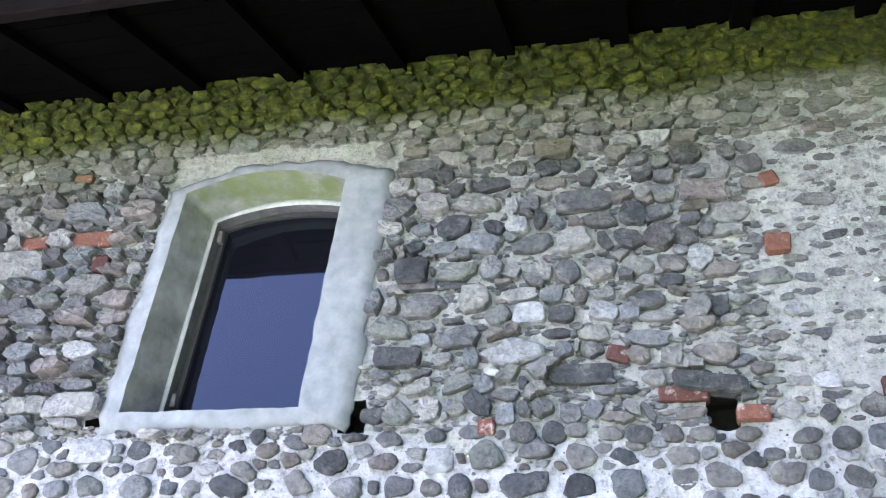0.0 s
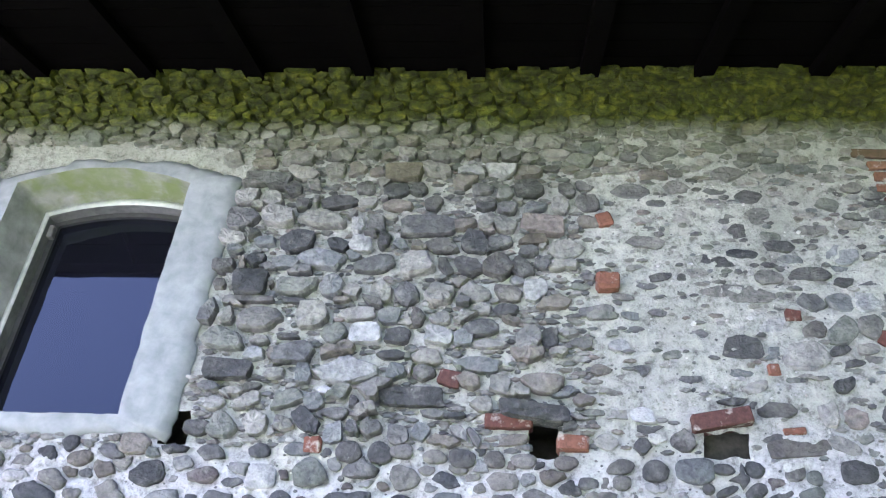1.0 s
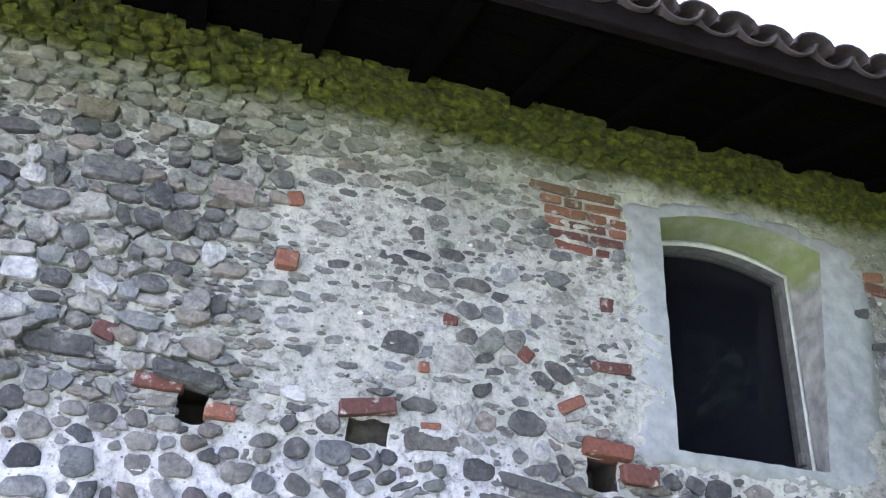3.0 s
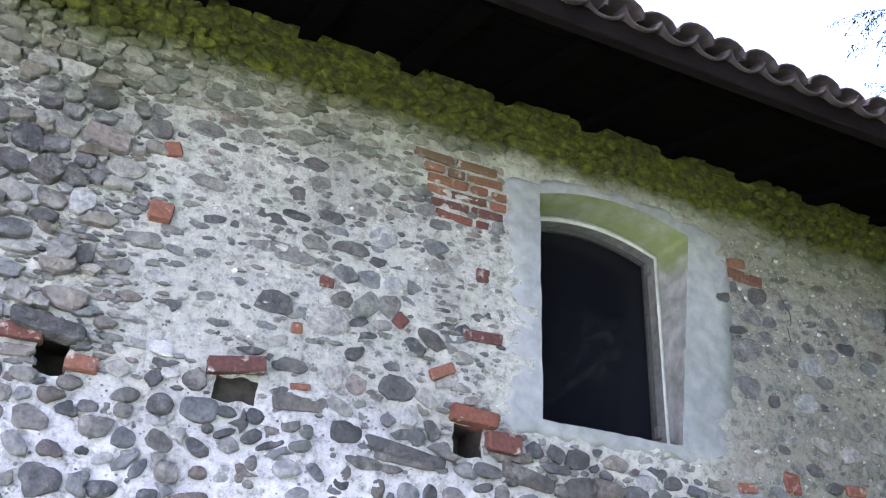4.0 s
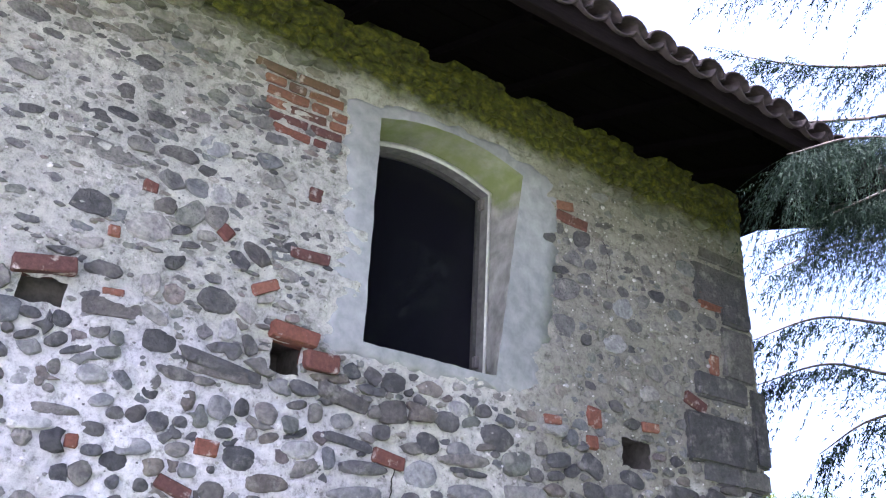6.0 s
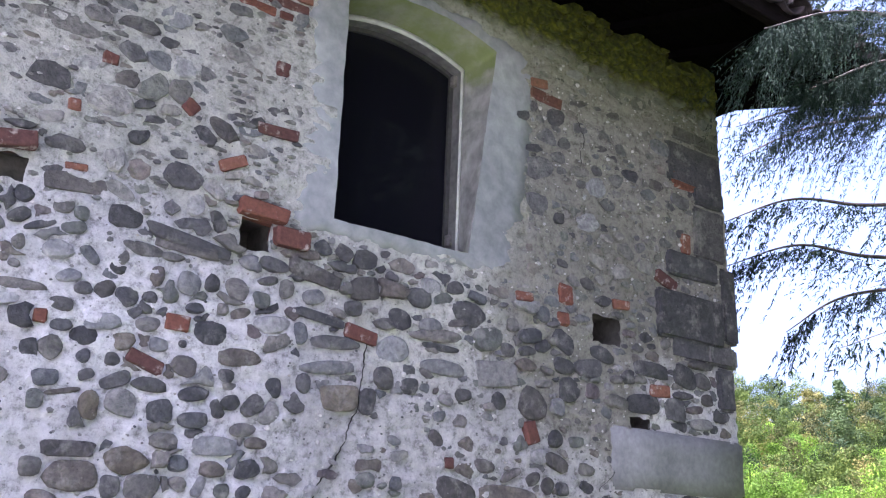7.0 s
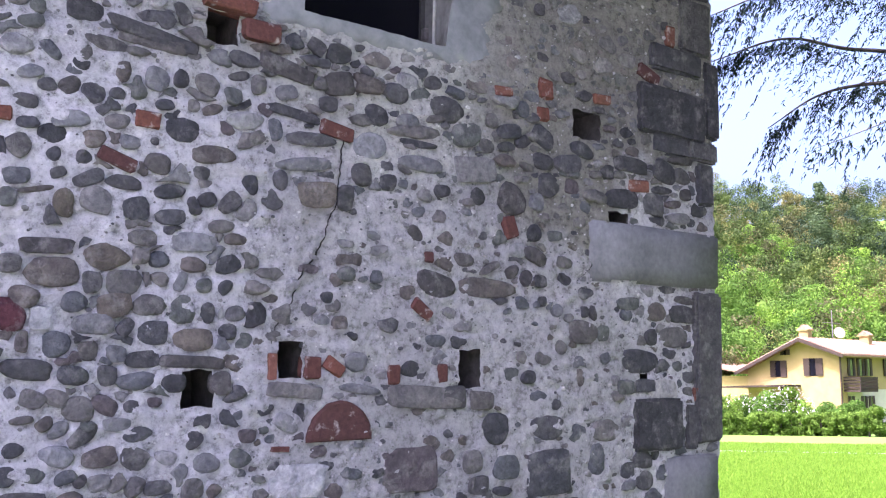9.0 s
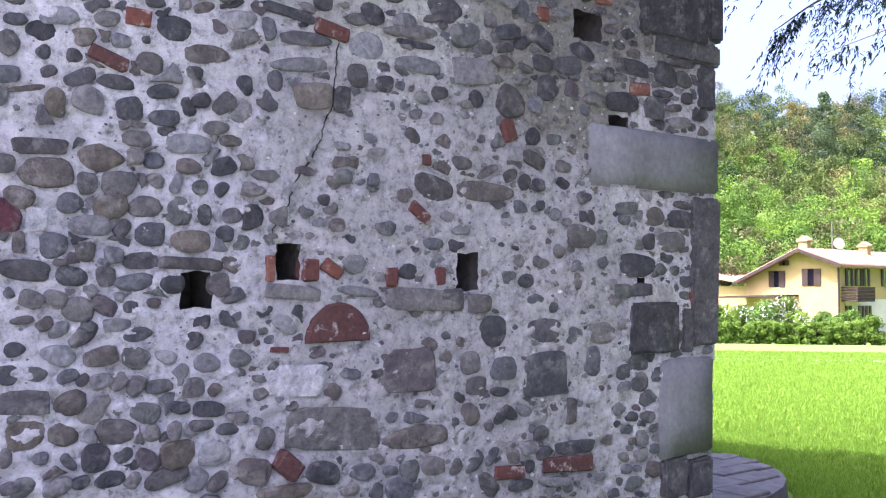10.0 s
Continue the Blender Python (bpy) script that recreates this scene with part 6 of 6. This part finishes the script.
def house():
    h = empty("house", HM)
    tagged(h, "yellow two-storey house with brown shutters and terracotta roof", "house")
    part("wall", gable_prism(bmesh.new(), [(0, 0), (7.3, 0), (7.3, 4.1), (2.6, 6.2), (0, 5.2)], 0, 15), MAT_YELLOW, h)
    part("ground_floor_wall", boxes((0.9, 14.9, -0.04, 0.0, 0.0, 2.6)), MAT_WHITEWALL, h, "whitewashed ground floor")
    for nm, a, b in (("roof", (2.6, 6.32), (-0.7, 5.08)), ("roof", (2.6, 6.32), (7.9, 3.9))):
        r = part(nm, gable_prism(bmesh.new(), [a, b, (b[0], b[1] - 0.16), (a[0], a[1] - 0.16)], -0.8, 15.6), MAT_FARTILE, h)
        n = 30
        for k in range(n):
            x = -0.7 + 16.2 * k / n
            m = [(a[0] + (b[0] - a[0]) * q, a[1] + (b[1] - a[1]) * q + 0.03) for q in (0.02, 0.99)]
            bm = bmesh.new()
            v = [bm.verts.new((x + dx, y, z + dz)) for y, z in m for dx, dz in ((0, 0), (0.13, 0.09), (0.26, 0))]
            bm.faces.new((v[0], v[1], v[4], v[3]))
            bm.faces.new((v[1], v[2], v[5], v[4]))
            bm.faces.new((v[0], v[2], v[1]))
            part("roof_rib", bm, MAT_FARTILE, r)
        part("barge_board", gable_prism(bmesh.new(), [(a[0], a[1] - 0.02), (b[0], b[1] - 0.02), (b[0], b[1] - 0.28), (a[0], a[1] - 0.28)], -0.88, -0.8), MAT_SHUTTER, h)
    for x, y, z in ((0.6, 2.8, 6.1), (8.0, 1.9, 5.9)):
        c = part("chimney", boxes((x - 0.3, x + 0.3, y - 0.35, y + 0.35, z - 0.5, z + 0.75), (x - 0.4, x + 0.4, y - 0.45, y + 0.45, z + 0.75, z + 0.85)), MAT_YELLOW, h)
        part("cap", gable_prism(bmesh.new(), [(y - 0.45, z + 0.85), (y + 0.45, z + 0.85), (y, z + 1.2)], x - 0.4, x + 0.4), MAT_FARTILE, c)

    def win_gable(y, z, w, hh):
        o = part("window", boxes((-0.03, 0.0, y - w / 2, y + w / 2, z - hh / 2, z + hh / 2)), MAT_GLASS, h)
        part("mullion", boxes((-0.06, -0.03, y - 0.04, y + 0.04, z - hh / 2, z + hh / 2)), MAT_SHUTTER, o)
        part("shutter", boxes((-0.09, -0.05, y - w * 0.5, y - w * 0.06, z - hh / 2, z + hh / 2)), MAT_SHUTTER, o)
        part("shutter", boxes((-0.09, -0.05, y + w * 0.5, y + w * 0.95, z - hh / 2, z + hh / 2)), MAT_SHUTTER, o)

    def win_side(x, z, w, hh):
        o = part("window", boxes((x - w / 2, x + w / 2, -0.07, -0.02, z - hh / 2, z + hh / 2)), MAT_GLASS, h)
        part("shutter", boxes((x - w / 2 - 0.3, x - w / 2, -0.1, -0.045, z - hh / 2, z + hh / 2)), MAT_SHUTTER, o)
        part("shutter", boxes((x + w / 2, x + w / 2 + 0.3, -0.1, -0.045, z - hh / 2, z + hh / 2)), MAT_SHUTTER, o)
    win_gable(4.5, 4.1, 0.9, 1.2)
    win_gable(1.75, 4.2, 1.0, 1.25)
    win_gable(4.0, 5.3, 0.5, 0.4)
    for x in (1.5, 2.9, 4.1, 7):
        win_side(x, 4.2, 0.45, 1.25)
    for x in (1.3, 3.2, 4.3):
        win_side(x, 1.45, 0.3, 1.4)
    b = part("balcony", boxes((0.4, 3.0, -1.2, 0.0, 2.45, 2.6)), MAT_SHUTTER, h, "dark wooden balcony with flower boxes")
    for k in range(17):
        x = 0.44 + 2.52 * k / 16
        part("baluster", boxes((x - 0.03, x + 0.03, -1.2, -1.15, 2.6, 3.4)), MAT_SHUTTER, b)
    for z in (2.7, 2.95, 3.2, 3.38):
        part("rail", boxes((0.4, 3.0, -1.23, -1.17, z, z + 0.12), (0.4, 0.46, -1.17, 0, z, z + 0.12)), MAT_SHUTTER, b)
    part("drainpipe", boxes((-0.12, -0.02, -0.12, -0.02, 0, 5.0), (-0.12, -0.02, -0.6, -0.1, 4.95, 5.03)), MAT_SHUTTER, h)
    lt = part("lean_to_roof", gable_prism(bmesh.new(), [(3.0, 2.95), (9.6, 2.75), (9.6, 2.65), (3.0, 2.8)], -2.2, 0.0), MAT_SHUTTER, h, "dark lean-to roof")
    part("post", boxes((-2.0, -1.85, 3.3, 3.45, 0, 2.8)), MAT_SHUTTER, lt)
    an = part("antenna", boxes((5.0, 5.06, 2.97, 3.03, 6.2, 8.6), (3.6, 6.6, 2.98, 3.02, 7.6, 7.64)), MAT_IRON, h, "thin roof antenna")
    bm = bmesh.new()
    bmesh.ops.create_cone(bm, segments=16, radius1=0.45, radius2=0.1, depth=0.15, cap_ends=True, matrix=Matrix.Translation((5.4, 2.6, 6.9)) @ Matrix.Rotation(radians(70), 4, "Y"))
    part("satellite_dish", bm, MAT_WHITEWALL, h, "pale round satellite dish")
    # the low neighbour
    m = Matrix.Translation(HM.to_3x3() @ Vector((3, 10.5, 0))) @ HM
    g = empty("outbuilding", m)
    tagged(g, "low yellow outbuilding with red tiled roof", "house")
    part("wall", boxes((0, 6, -2.5, 3, 0, 3.6)), MAT_YELLOW, g)
    part("roof", gable_prism(bmesh.new(), [(-3.2, 3.5), (3.6, 4.6), (3.6, 4.75), (-3.2, 3.66)], -0.8, 6.5), MAT_FARTILE, g)
    part("door", boxes((-0.05, 0.0, -1.6, -0.6, 0, 2.1)), MAT_SHUTTER, g)


house()


def hedge(name, a, b, wide, high, mat, label, category, per=900, leaf=0.12, seed=5):
    """A clipped row of leaves over a twiggy core from a to b."""
    g = np.random.default_rng(seed)
    A, Bv = np.array(a), np.array(b)
    L = np.linalg.norm(Bv - A)
    n = int(L / 0.5)
    c = [A + (Bv - A) * (k + g.random()) / n + np.array((g.normal(0, wide * 0.2), g.normal(0, wide * 0.2), high * g.uniform(0.0, 0.86))) for k in range(n) for q in range(26)]
    s = g.uniform(0.13, 0.2, len(c)) * high
    v, f = leaf_cloud(c, s, per, leaf, 0.8, 0.5, seed)
    h = empty(name, Matrix())
    tagged(h, label, category)
    cloud_ob("leaves", v, f, mat, h)
    bm = bmesh.new()
    for k in range(n):
        p = A + (Bv - A) * (k + 0.5) / n
        box(bm, p[0] - 0.04, p[0] + 0.04, p[1] - 0.04, p[1] + 0.04, p[2] - 0.1, p[2] + high * 0.7)
    part("stems", bm, MAT_BARK, h)


hedge("hedge", far(12, 47), far(21.2, 47.5), 1.0, 1.2, MAT_HEDGE, "clipped bright green hedge beside the lane", "hedge", 90, 0.06)
hedge("hedge", far(21.0, 47.2), far(22.0, 47.2), 0.8, 1.6, MAT_HEDGE, "tall rounded end of the clipped hedge", "hedge", 90, 0.06, 6)


def shrub(name, p, r, mat, label, flowers=0, seed=1):
    g = np.random.default_rng(seed)
    h = empty(name, Matrix.Translation(p))
    tagged(h, label, "shrub", "garden shrubs")
    c = g.normal(0, 0.45, (14, 3)) * r
    c[:, 2] = np.abs(c[:, 2]) * 0.9 + r * 0.35
    v, f = leaf_cloud(c, g.uniform(0.3, 0.55, 14) * r, 520, 0.07, 0.85, 0.5, seed)
    cloud_ob("leaves", v, f, mat, h)
    if flowers:
        v, f = leaf_cloud(c, g.uniform(0.45, 0.6, 14) * r, flowers, 0.06, 0.85, 0.9, seed + 1)
        cloud_ob("blossom", v, f, MAT_BLOOM, h)
    part("stem", boxes((-0.05, 0.05, -0.05, 0.05, -0.1, r * 0.6)), MAT_BARK, h)


for k, (lat, dep, r, fl, m) in enumerate(((13.6, 52, 1.7, 12, MAT_LIME), (15.6, 52, 1.9, 30, MAT_HEDGE), (17.4, 51, 1.9, 60, MAT_LIME), (19.0, 51, 1.8, 80, MAT_HEDGE), (20.6, 52, 1.6, 0, MAT_LIME), (22.2, 52, 1.5, 0, MAT_LIME), (14.4, 50, 1.3, 0, MAT_LIME))):
    shrub("shrub", far(lat, dep), r * 0.78, m, "flowering garden shrub behind the hedge" if fl else "leafy green garden shrub behind the hedge", fl, 20 + k)


# ---- wooded hill ----
def hill_z(depth, lat):
    t = max(0.0, min(1.0, (depth - 84) / 95))
    return -2.2 + 35.5 * t ** 1.15 + 1.5 * math.sin(lat * 0.07) * t


def woods():
    g = np.random.default_rng(11)
    vs, fs = [], []
    n, m = 26, 16
    for i in range(n + 1):
        for k in range(m + 1):
            lat, dep = -40 + 260 * i / n, 82 + 118 * k / m
            p = far(lat, dep, hill_z(dep, lat) if k < m else 10)
            vs.append(tuple(p))
    for i in range(n):
        for k in range(m):
            a = i * (m + 1) + k
            fs.append((a, a + m + 1, a + m + 2, a + 1))
    tagged(from_arrays("hillside", vs, fs, MAT_GROUND), "wooded hillside behind the houses", "hill", kind="structure")
    cl = {}
    for row in range(17):
        dep0 = 84 + 6.2 * row
        lat = dep0 * 0.22
        while lat < dep0 * 0.66:
            dep = dep0 + g.uniform(-3, 3)
            t = (dep - 84) / 100
            kinds = ([(MAT_LIME, 0.75), (MAT_OAK, 0.2), (MAT_OLIVE, 0.05)] if t < 0.3 else [(MAT_LIME, 0.2), (MAT_OAK, 0.45), (MAT_OLIVE, 0.25), (MAT_PINE, 0.1)] if t < 0.65 else [(MAT_OAK, 0.4), (MAT_PINE, 0.35), (MAT_OLIVE, 0.25)])
            u, mat = g.random(), kinds[-1][0]
            for q, pr in kinds:
                if u < pr:
                    mat = q
                    break
                u -= pr
            hgt = g.uniform(5.5, 9.0)
            base = np.array(far(lat, dep, hill_z(dep, lat)))
            c = g.normal(0, 1, (11, 3)) * np.array((1.5, 1.5, 1.6)) + base + np.array((0, 0, hgt * 0.6))
            cl.setdefault(mat.name, (mat, [], []))
            cl[mat.name][1].extend(c)
            cl[mat.name][2].extend(g.uniform(0.9, 1.7, 11))
            lat += g.uniform(3.4, 5.2)
    # one tall dark fir stands out on the slope
    for k in range(14):
        p = np.array(far(56.5, 138, hill_z(138, 50) + 3 + k * 0.9))
        cl.setdefault(MAT_PINE.name, (MAT_PINE, [], []))
        for q in range(3):
            cl[MAT_PINE.name][1].append(p + g.normal(0, 0.16, 3) * (14 - k))
            cl[MAT_PINE.name][2].append(0.5 + 0.12 * (14 - k))
    for k, (nm, (mat, c, s)) in enumerate(cl.items()):
        v, f = leaf_cloud(c, s, 210, 0.14, 0.85, 0.5, 40 + k)
        tagged(cloud_ob("woodland", v, f, mat), "dense mixed trees on the far hillside", "woodland", kind="stuff")


woods()


# ---- the cedar beside the corner ----
def tube(bm, pts, r0, r1, n=6):
    rows = []
    for k, p in enumerate(pts):
        d = (pts[min(k + 1, len(pts) - 1)] - pts[max(k - 1, 0)]).normalized()
        u = d.orthogonal().normalized()
        w = d.cross(u)
        r = r0 + (r1 - r0) * k / (len(pts) - 1)
        rows.append([bm.verts.new(p + (u * math.cos(2 * math.pi * j / n) + w * math.sin(2 * math.pi * j / n)) * r) for j in range(n)])
    for a, b in zip(rows, rows[1:]):
        for j in range(n):
            bm.faces.new((a[j], a[(j + 1) % n], b[(j + 1) % n], b[j]))
    bm.faces.new(rows[-1])
    return bm


def smooth_line(pts, n):
    """A smooth line through the points (Catmull-Rom)."""
    p = [Vector(q) for q in pts]
    p = [p[0] * 2 - p[1]] + p + [p[-1] * 2 - p[-2]]
    res = []
    seg = len(p) - 3
    for k in range(n + 1):
        t = k / n * seg
        i = min(int(t), seg - 1)
        t -= i
        a, b, c, d = p[i:i + 4]
        res.append(0.5 * (2 * b + (c - a) * t + (2 * a - 5 * b + 4 * c - d) * t * t + (3 * b - a - 3 * c + d) * t ** 3))
    return res


def cedar():
    g = np.random.default_rng(21)
    tree = empty("cedar_tree", Matrix.Translation((11.2, 1.0, G0)))
    tagged(tree, "large dark green cedar with drooping branches beside the building", "tree")
    off = Vector((11.2, 1.0, G0))
    part("trunk", tube(bmesh.new(), smooth_line([(0, 0, -0.2), (0.05, 0.02, 3), (-0.05, 0.1, 7), (0, 0, 12)], 14), 0.42, 0.08, 10), MAT_BARK, tree, smooth=True)
    # limbs that reach past the corner: points from the trunk outward, thickness of their needles
    seen = [([(11.2, 1.0, 5.6), (8.6, 2.8, 4.75), (7.44, 3.45, 4.50), (6.85, 3.85, 4.52), (6.33, 4.21, 4.28)], 1.6, 0.5),
            ([(11.2, 1.0, 5.1), (8.6, 2.9, 4.2), (7.54, 3.58, 4.10), (6.96, 3.92, 4.16), (6.40, 4.27, 3.93)], 1.6, 0.5),
            ([(11.2, 1.0, 4.8), (8.8, 2.8, 4.0), (7.75, 3.5, 3.85), (7.25, 3.8, 3.72), (6.85, 4.05, 3.42)], 1.3, 0.45),
            ([(11.2, 1.0, 6.4), (8.6, 2.6, 5.5), (7.4, 3.3, 5.25), (6.85, 3.7, 5.1), (6.35, 4.0, 4.8)], 1.2, 0.5),
            ([(11.2, 1.0, 6.6), (7.5, 1.3, 5.0), (5.3, 1.80, 4.52), (4.5, 2.02, 4.38), (3.95, 2.16, 4.12)], 2.4, 0.62),
            ([(11.2, 1.0, 6.2), (7.5, 1.6, 4.9), (5.8, 1.95, 4.5), (5.1, 2.1, 4.35), (4.55, 2.3, 4.05)], 2.4, 0.58),
            ([(11.2, 1.0, 6.0), (7.9, 1.9, 5.0), (6.3, 2.3, 4.75), (5.6, 2.5, 4.6), (5.1, 2.7, 4.45)], 2.0, 0.55),
            ([(11.2, 1.0, 8.4), (8.4, 2.3, 7.2), (7.04, 2.87, 6.62), (6.6, 3.4, 6.7), (6.1, 3.85, 6.85)], 1.7, 0.55),
            ([(11.2, 1.0, 8.0), (8.6, 2.6, 6.9), (7.6, 3.4, 6.6), (7.1, 4.0, 6.62), (6.7, 4.4, 6.5)], 1.7, 0.55),
            ([(11.2, 1.0, 7.4), (8.8, 2.3, 6.4), (7.6, 3.1, 6.05), (7.0, 3.6, 6.0), (6.6, 4.0, 5.85)], 1.7, 0.55),
            ([(11.2, 1.0, 9.2), (8.6, 2.0, 8.2), (7.2, 2.8, 7.7), (6.5, 3.3, 7.6), (5.9, 3.8, 7.6)], 1.6, 0.55),
            ([(11.2, 1.0, 7.0), (9.0, 2.6, 5.9), (8.0, 3.3, 5.6), (7.3, 3.9, 5.55), (6.8, 4.3, 5.35)], 1.3, 0.5)]
    for k in range(34):
        a = radians(150 + 250 * g.random() + 60)
        z = 3.2 + 8.2 * k / 34
        r = (5.6 - 0.38 * (z - 3)) * g.uniform(0.8, 1.1)
        if math.cos(a) < -0.55 and z < 5.4:
            continue
        tip = (11.2 + r * math.cos(a), 1.0 + r * math.sin(a), z + 0.2)
        seen.append(([(11.2, 1.0, z), (11.2 + r * .5 * math.cos(a), 1.0 + r * .5 * math.sin(a), z + 0.5), tip], 0.45, 0.7))
    vs = []
    for pts, thick, drop in seen:
        line = smooth_line(pts, 40)
        part("limb", tube(bmesh.new(), [p - off for p in line], 0.032, 0.004, 5), MAT_BARK, tree, smooth=True)
        start = 8
        dense = thick > 1.9      # the bough that hangs close before the eaves
        count = int((150 if dense else 62) * max(0.5, thick) * (1 if len(pts) > 3 else 0.8))
        for q in range(count):
            t = (start + (40 - start) * g.random() ** 0.85) / 40
            i = min(int(t * 40), 39)
            p0, d = np.array(line[i]), np.array((line[i + 1] - line[i]).normalized())
            side = np.cross(d, (0, 0, 1)) * g.choice((-1, 1))
            ln = drop * g.uniform(0.25, 1.35) * (1.2 - 0.6 * t)
            dirv = d * g.uniform(0.5, 1.2) + side * g.uniform(0.05, 0.7) + np.array((0, 0, -g.uniform(0.0, 0.45)))
            dirv /= np.linalg.norm(dirv)
            sag = g.uniform(0.2, 1.1)
            m = max(6, int(ln / (0.012 if dense else 0.03)))
            s = (np.arange(m) + g.random(m)) / m
            c = p0 + dirv * (s * ln)[:, None] + np.array((0, 0, -1.0)) * (sag * ln * s ** 2)[:, None]
            # strings of needle tufts that hang from the twig
            near = len(pts) > 3
            for rep in range(3 if near else 2):
                hang = g.uniform(0.0, 0.10, m)[:, None]
                swing = dirv * 0.55 + np.cross(dirv, (0, 0, 1)) * g.normal(0, 0.45, m)[:, None] + np.array((0, 0, -0.75))
                q = c + swing * hang
                v = swing + g.normal(0, 0.45, (m, 3))
                v /= np.linalg.norm(v, axis=1)[:, None]
                w = np.cross(v, g.normal(size=(m, 3)))
                w /= np.linalg.norm(w, axis=1)[:, None]
                L = g.uniform(0.03, 0.06, m)[:, None] * (0.6 if dense else 1 if near else 1.8)
                b = L * (0.07 if dense else 0.13)
                vs.append(np.stack((q - w * b, q + w * b, q + v * L), 1).reshape(-1, 3))
            # the twig itself
            tw = np.stack((c[:-1] + (0.004, 0.004, 0), c[:-1] - (0.004, 0.004, 0), c[1:]), 1).reshape(-1, 3)
            vs.append(tw)
    v = np.concatenate(vs) - np.array(off)
    cloud_ob("needles", v, np.arange(len(v)).reshape(-1, 3), MAT_CEDAR, tree)
    # thick inner crown, flat tiers round the trunk's unseen side, added to block sky
    c = []
    for z in np.arange(3.0, 12.5, 0.75):
        for k in range(40):
            a, r = radians(g.uniform(-140, 60)), (5.0 - 0.42 * (z - 4)) * math.sqrt(g.uniform(0.02, 1))
            c.append((r * math.cos(a), r * math.sin(a), z + g.normal(0, 0.12)))
    v, f = leaf_cloud(c, g.uniform(0.5, 0.85, len(c)), 300, 0.058, 0.35, 0.2, 77)
    cloud_ob("crown", v, f, MAT_CEDAR, tree)


cedar()


# ---- the dark tree that the second window mirrors ----
def yard_tree(p, seed):
    g = np.random.default_rng(seed)
    tree = empty("broad_tree", Matrix.Translation(p))
    tagged(tree, "dense dark evergreen tree out of view, mirrored and blocking sky", "tree")
    part("trunk", tube(bmesh.new(), smooth_line([(0, 0, -0.2), (0.1, 0, 2), (0, 0.1, 5), (0, 0, 9)], 10), 0.35, 0.1, 10), MAT_BARK, tree, smooth=True)
    for k in range(9):
        a, z = k * 2.4, 2.2 + 0.7 * k
        part("limb", tube(bmesh.new(), smooth_line([(0, 0, z), (1.2 * math.cos(a), 1.2 * math.sin(a), z + 0.6), (2.6 * math.cos(a), 2.6 * math.sin(a), z + 0.9)], 8), 0.09, 0.02, 6), MAT_BARK, tree, smooth=True)
    c = g.normal(0, 1, (260, 3)) * np.array((2.1, 2.1, 3.0)) + np.array((0, 0, 7.0))
    c = c[c[:, 2] > 2.0]
    v, f = leaf_cloud(c, g.uniform(0.6, 1.1, len(c)), 520, 0.075, 0.8, 0.3, seed)
    cloud_ob("crown", v, f, MAT_CEDAR, tree)


# out of view: mirrored by the second window, and added to shade the wall's right
for k, p in enumerate(((7.8, -4.4, G0), (11.5, -8.0, G0))):
    yard_tree(p, 61 + k)



lay_stones()
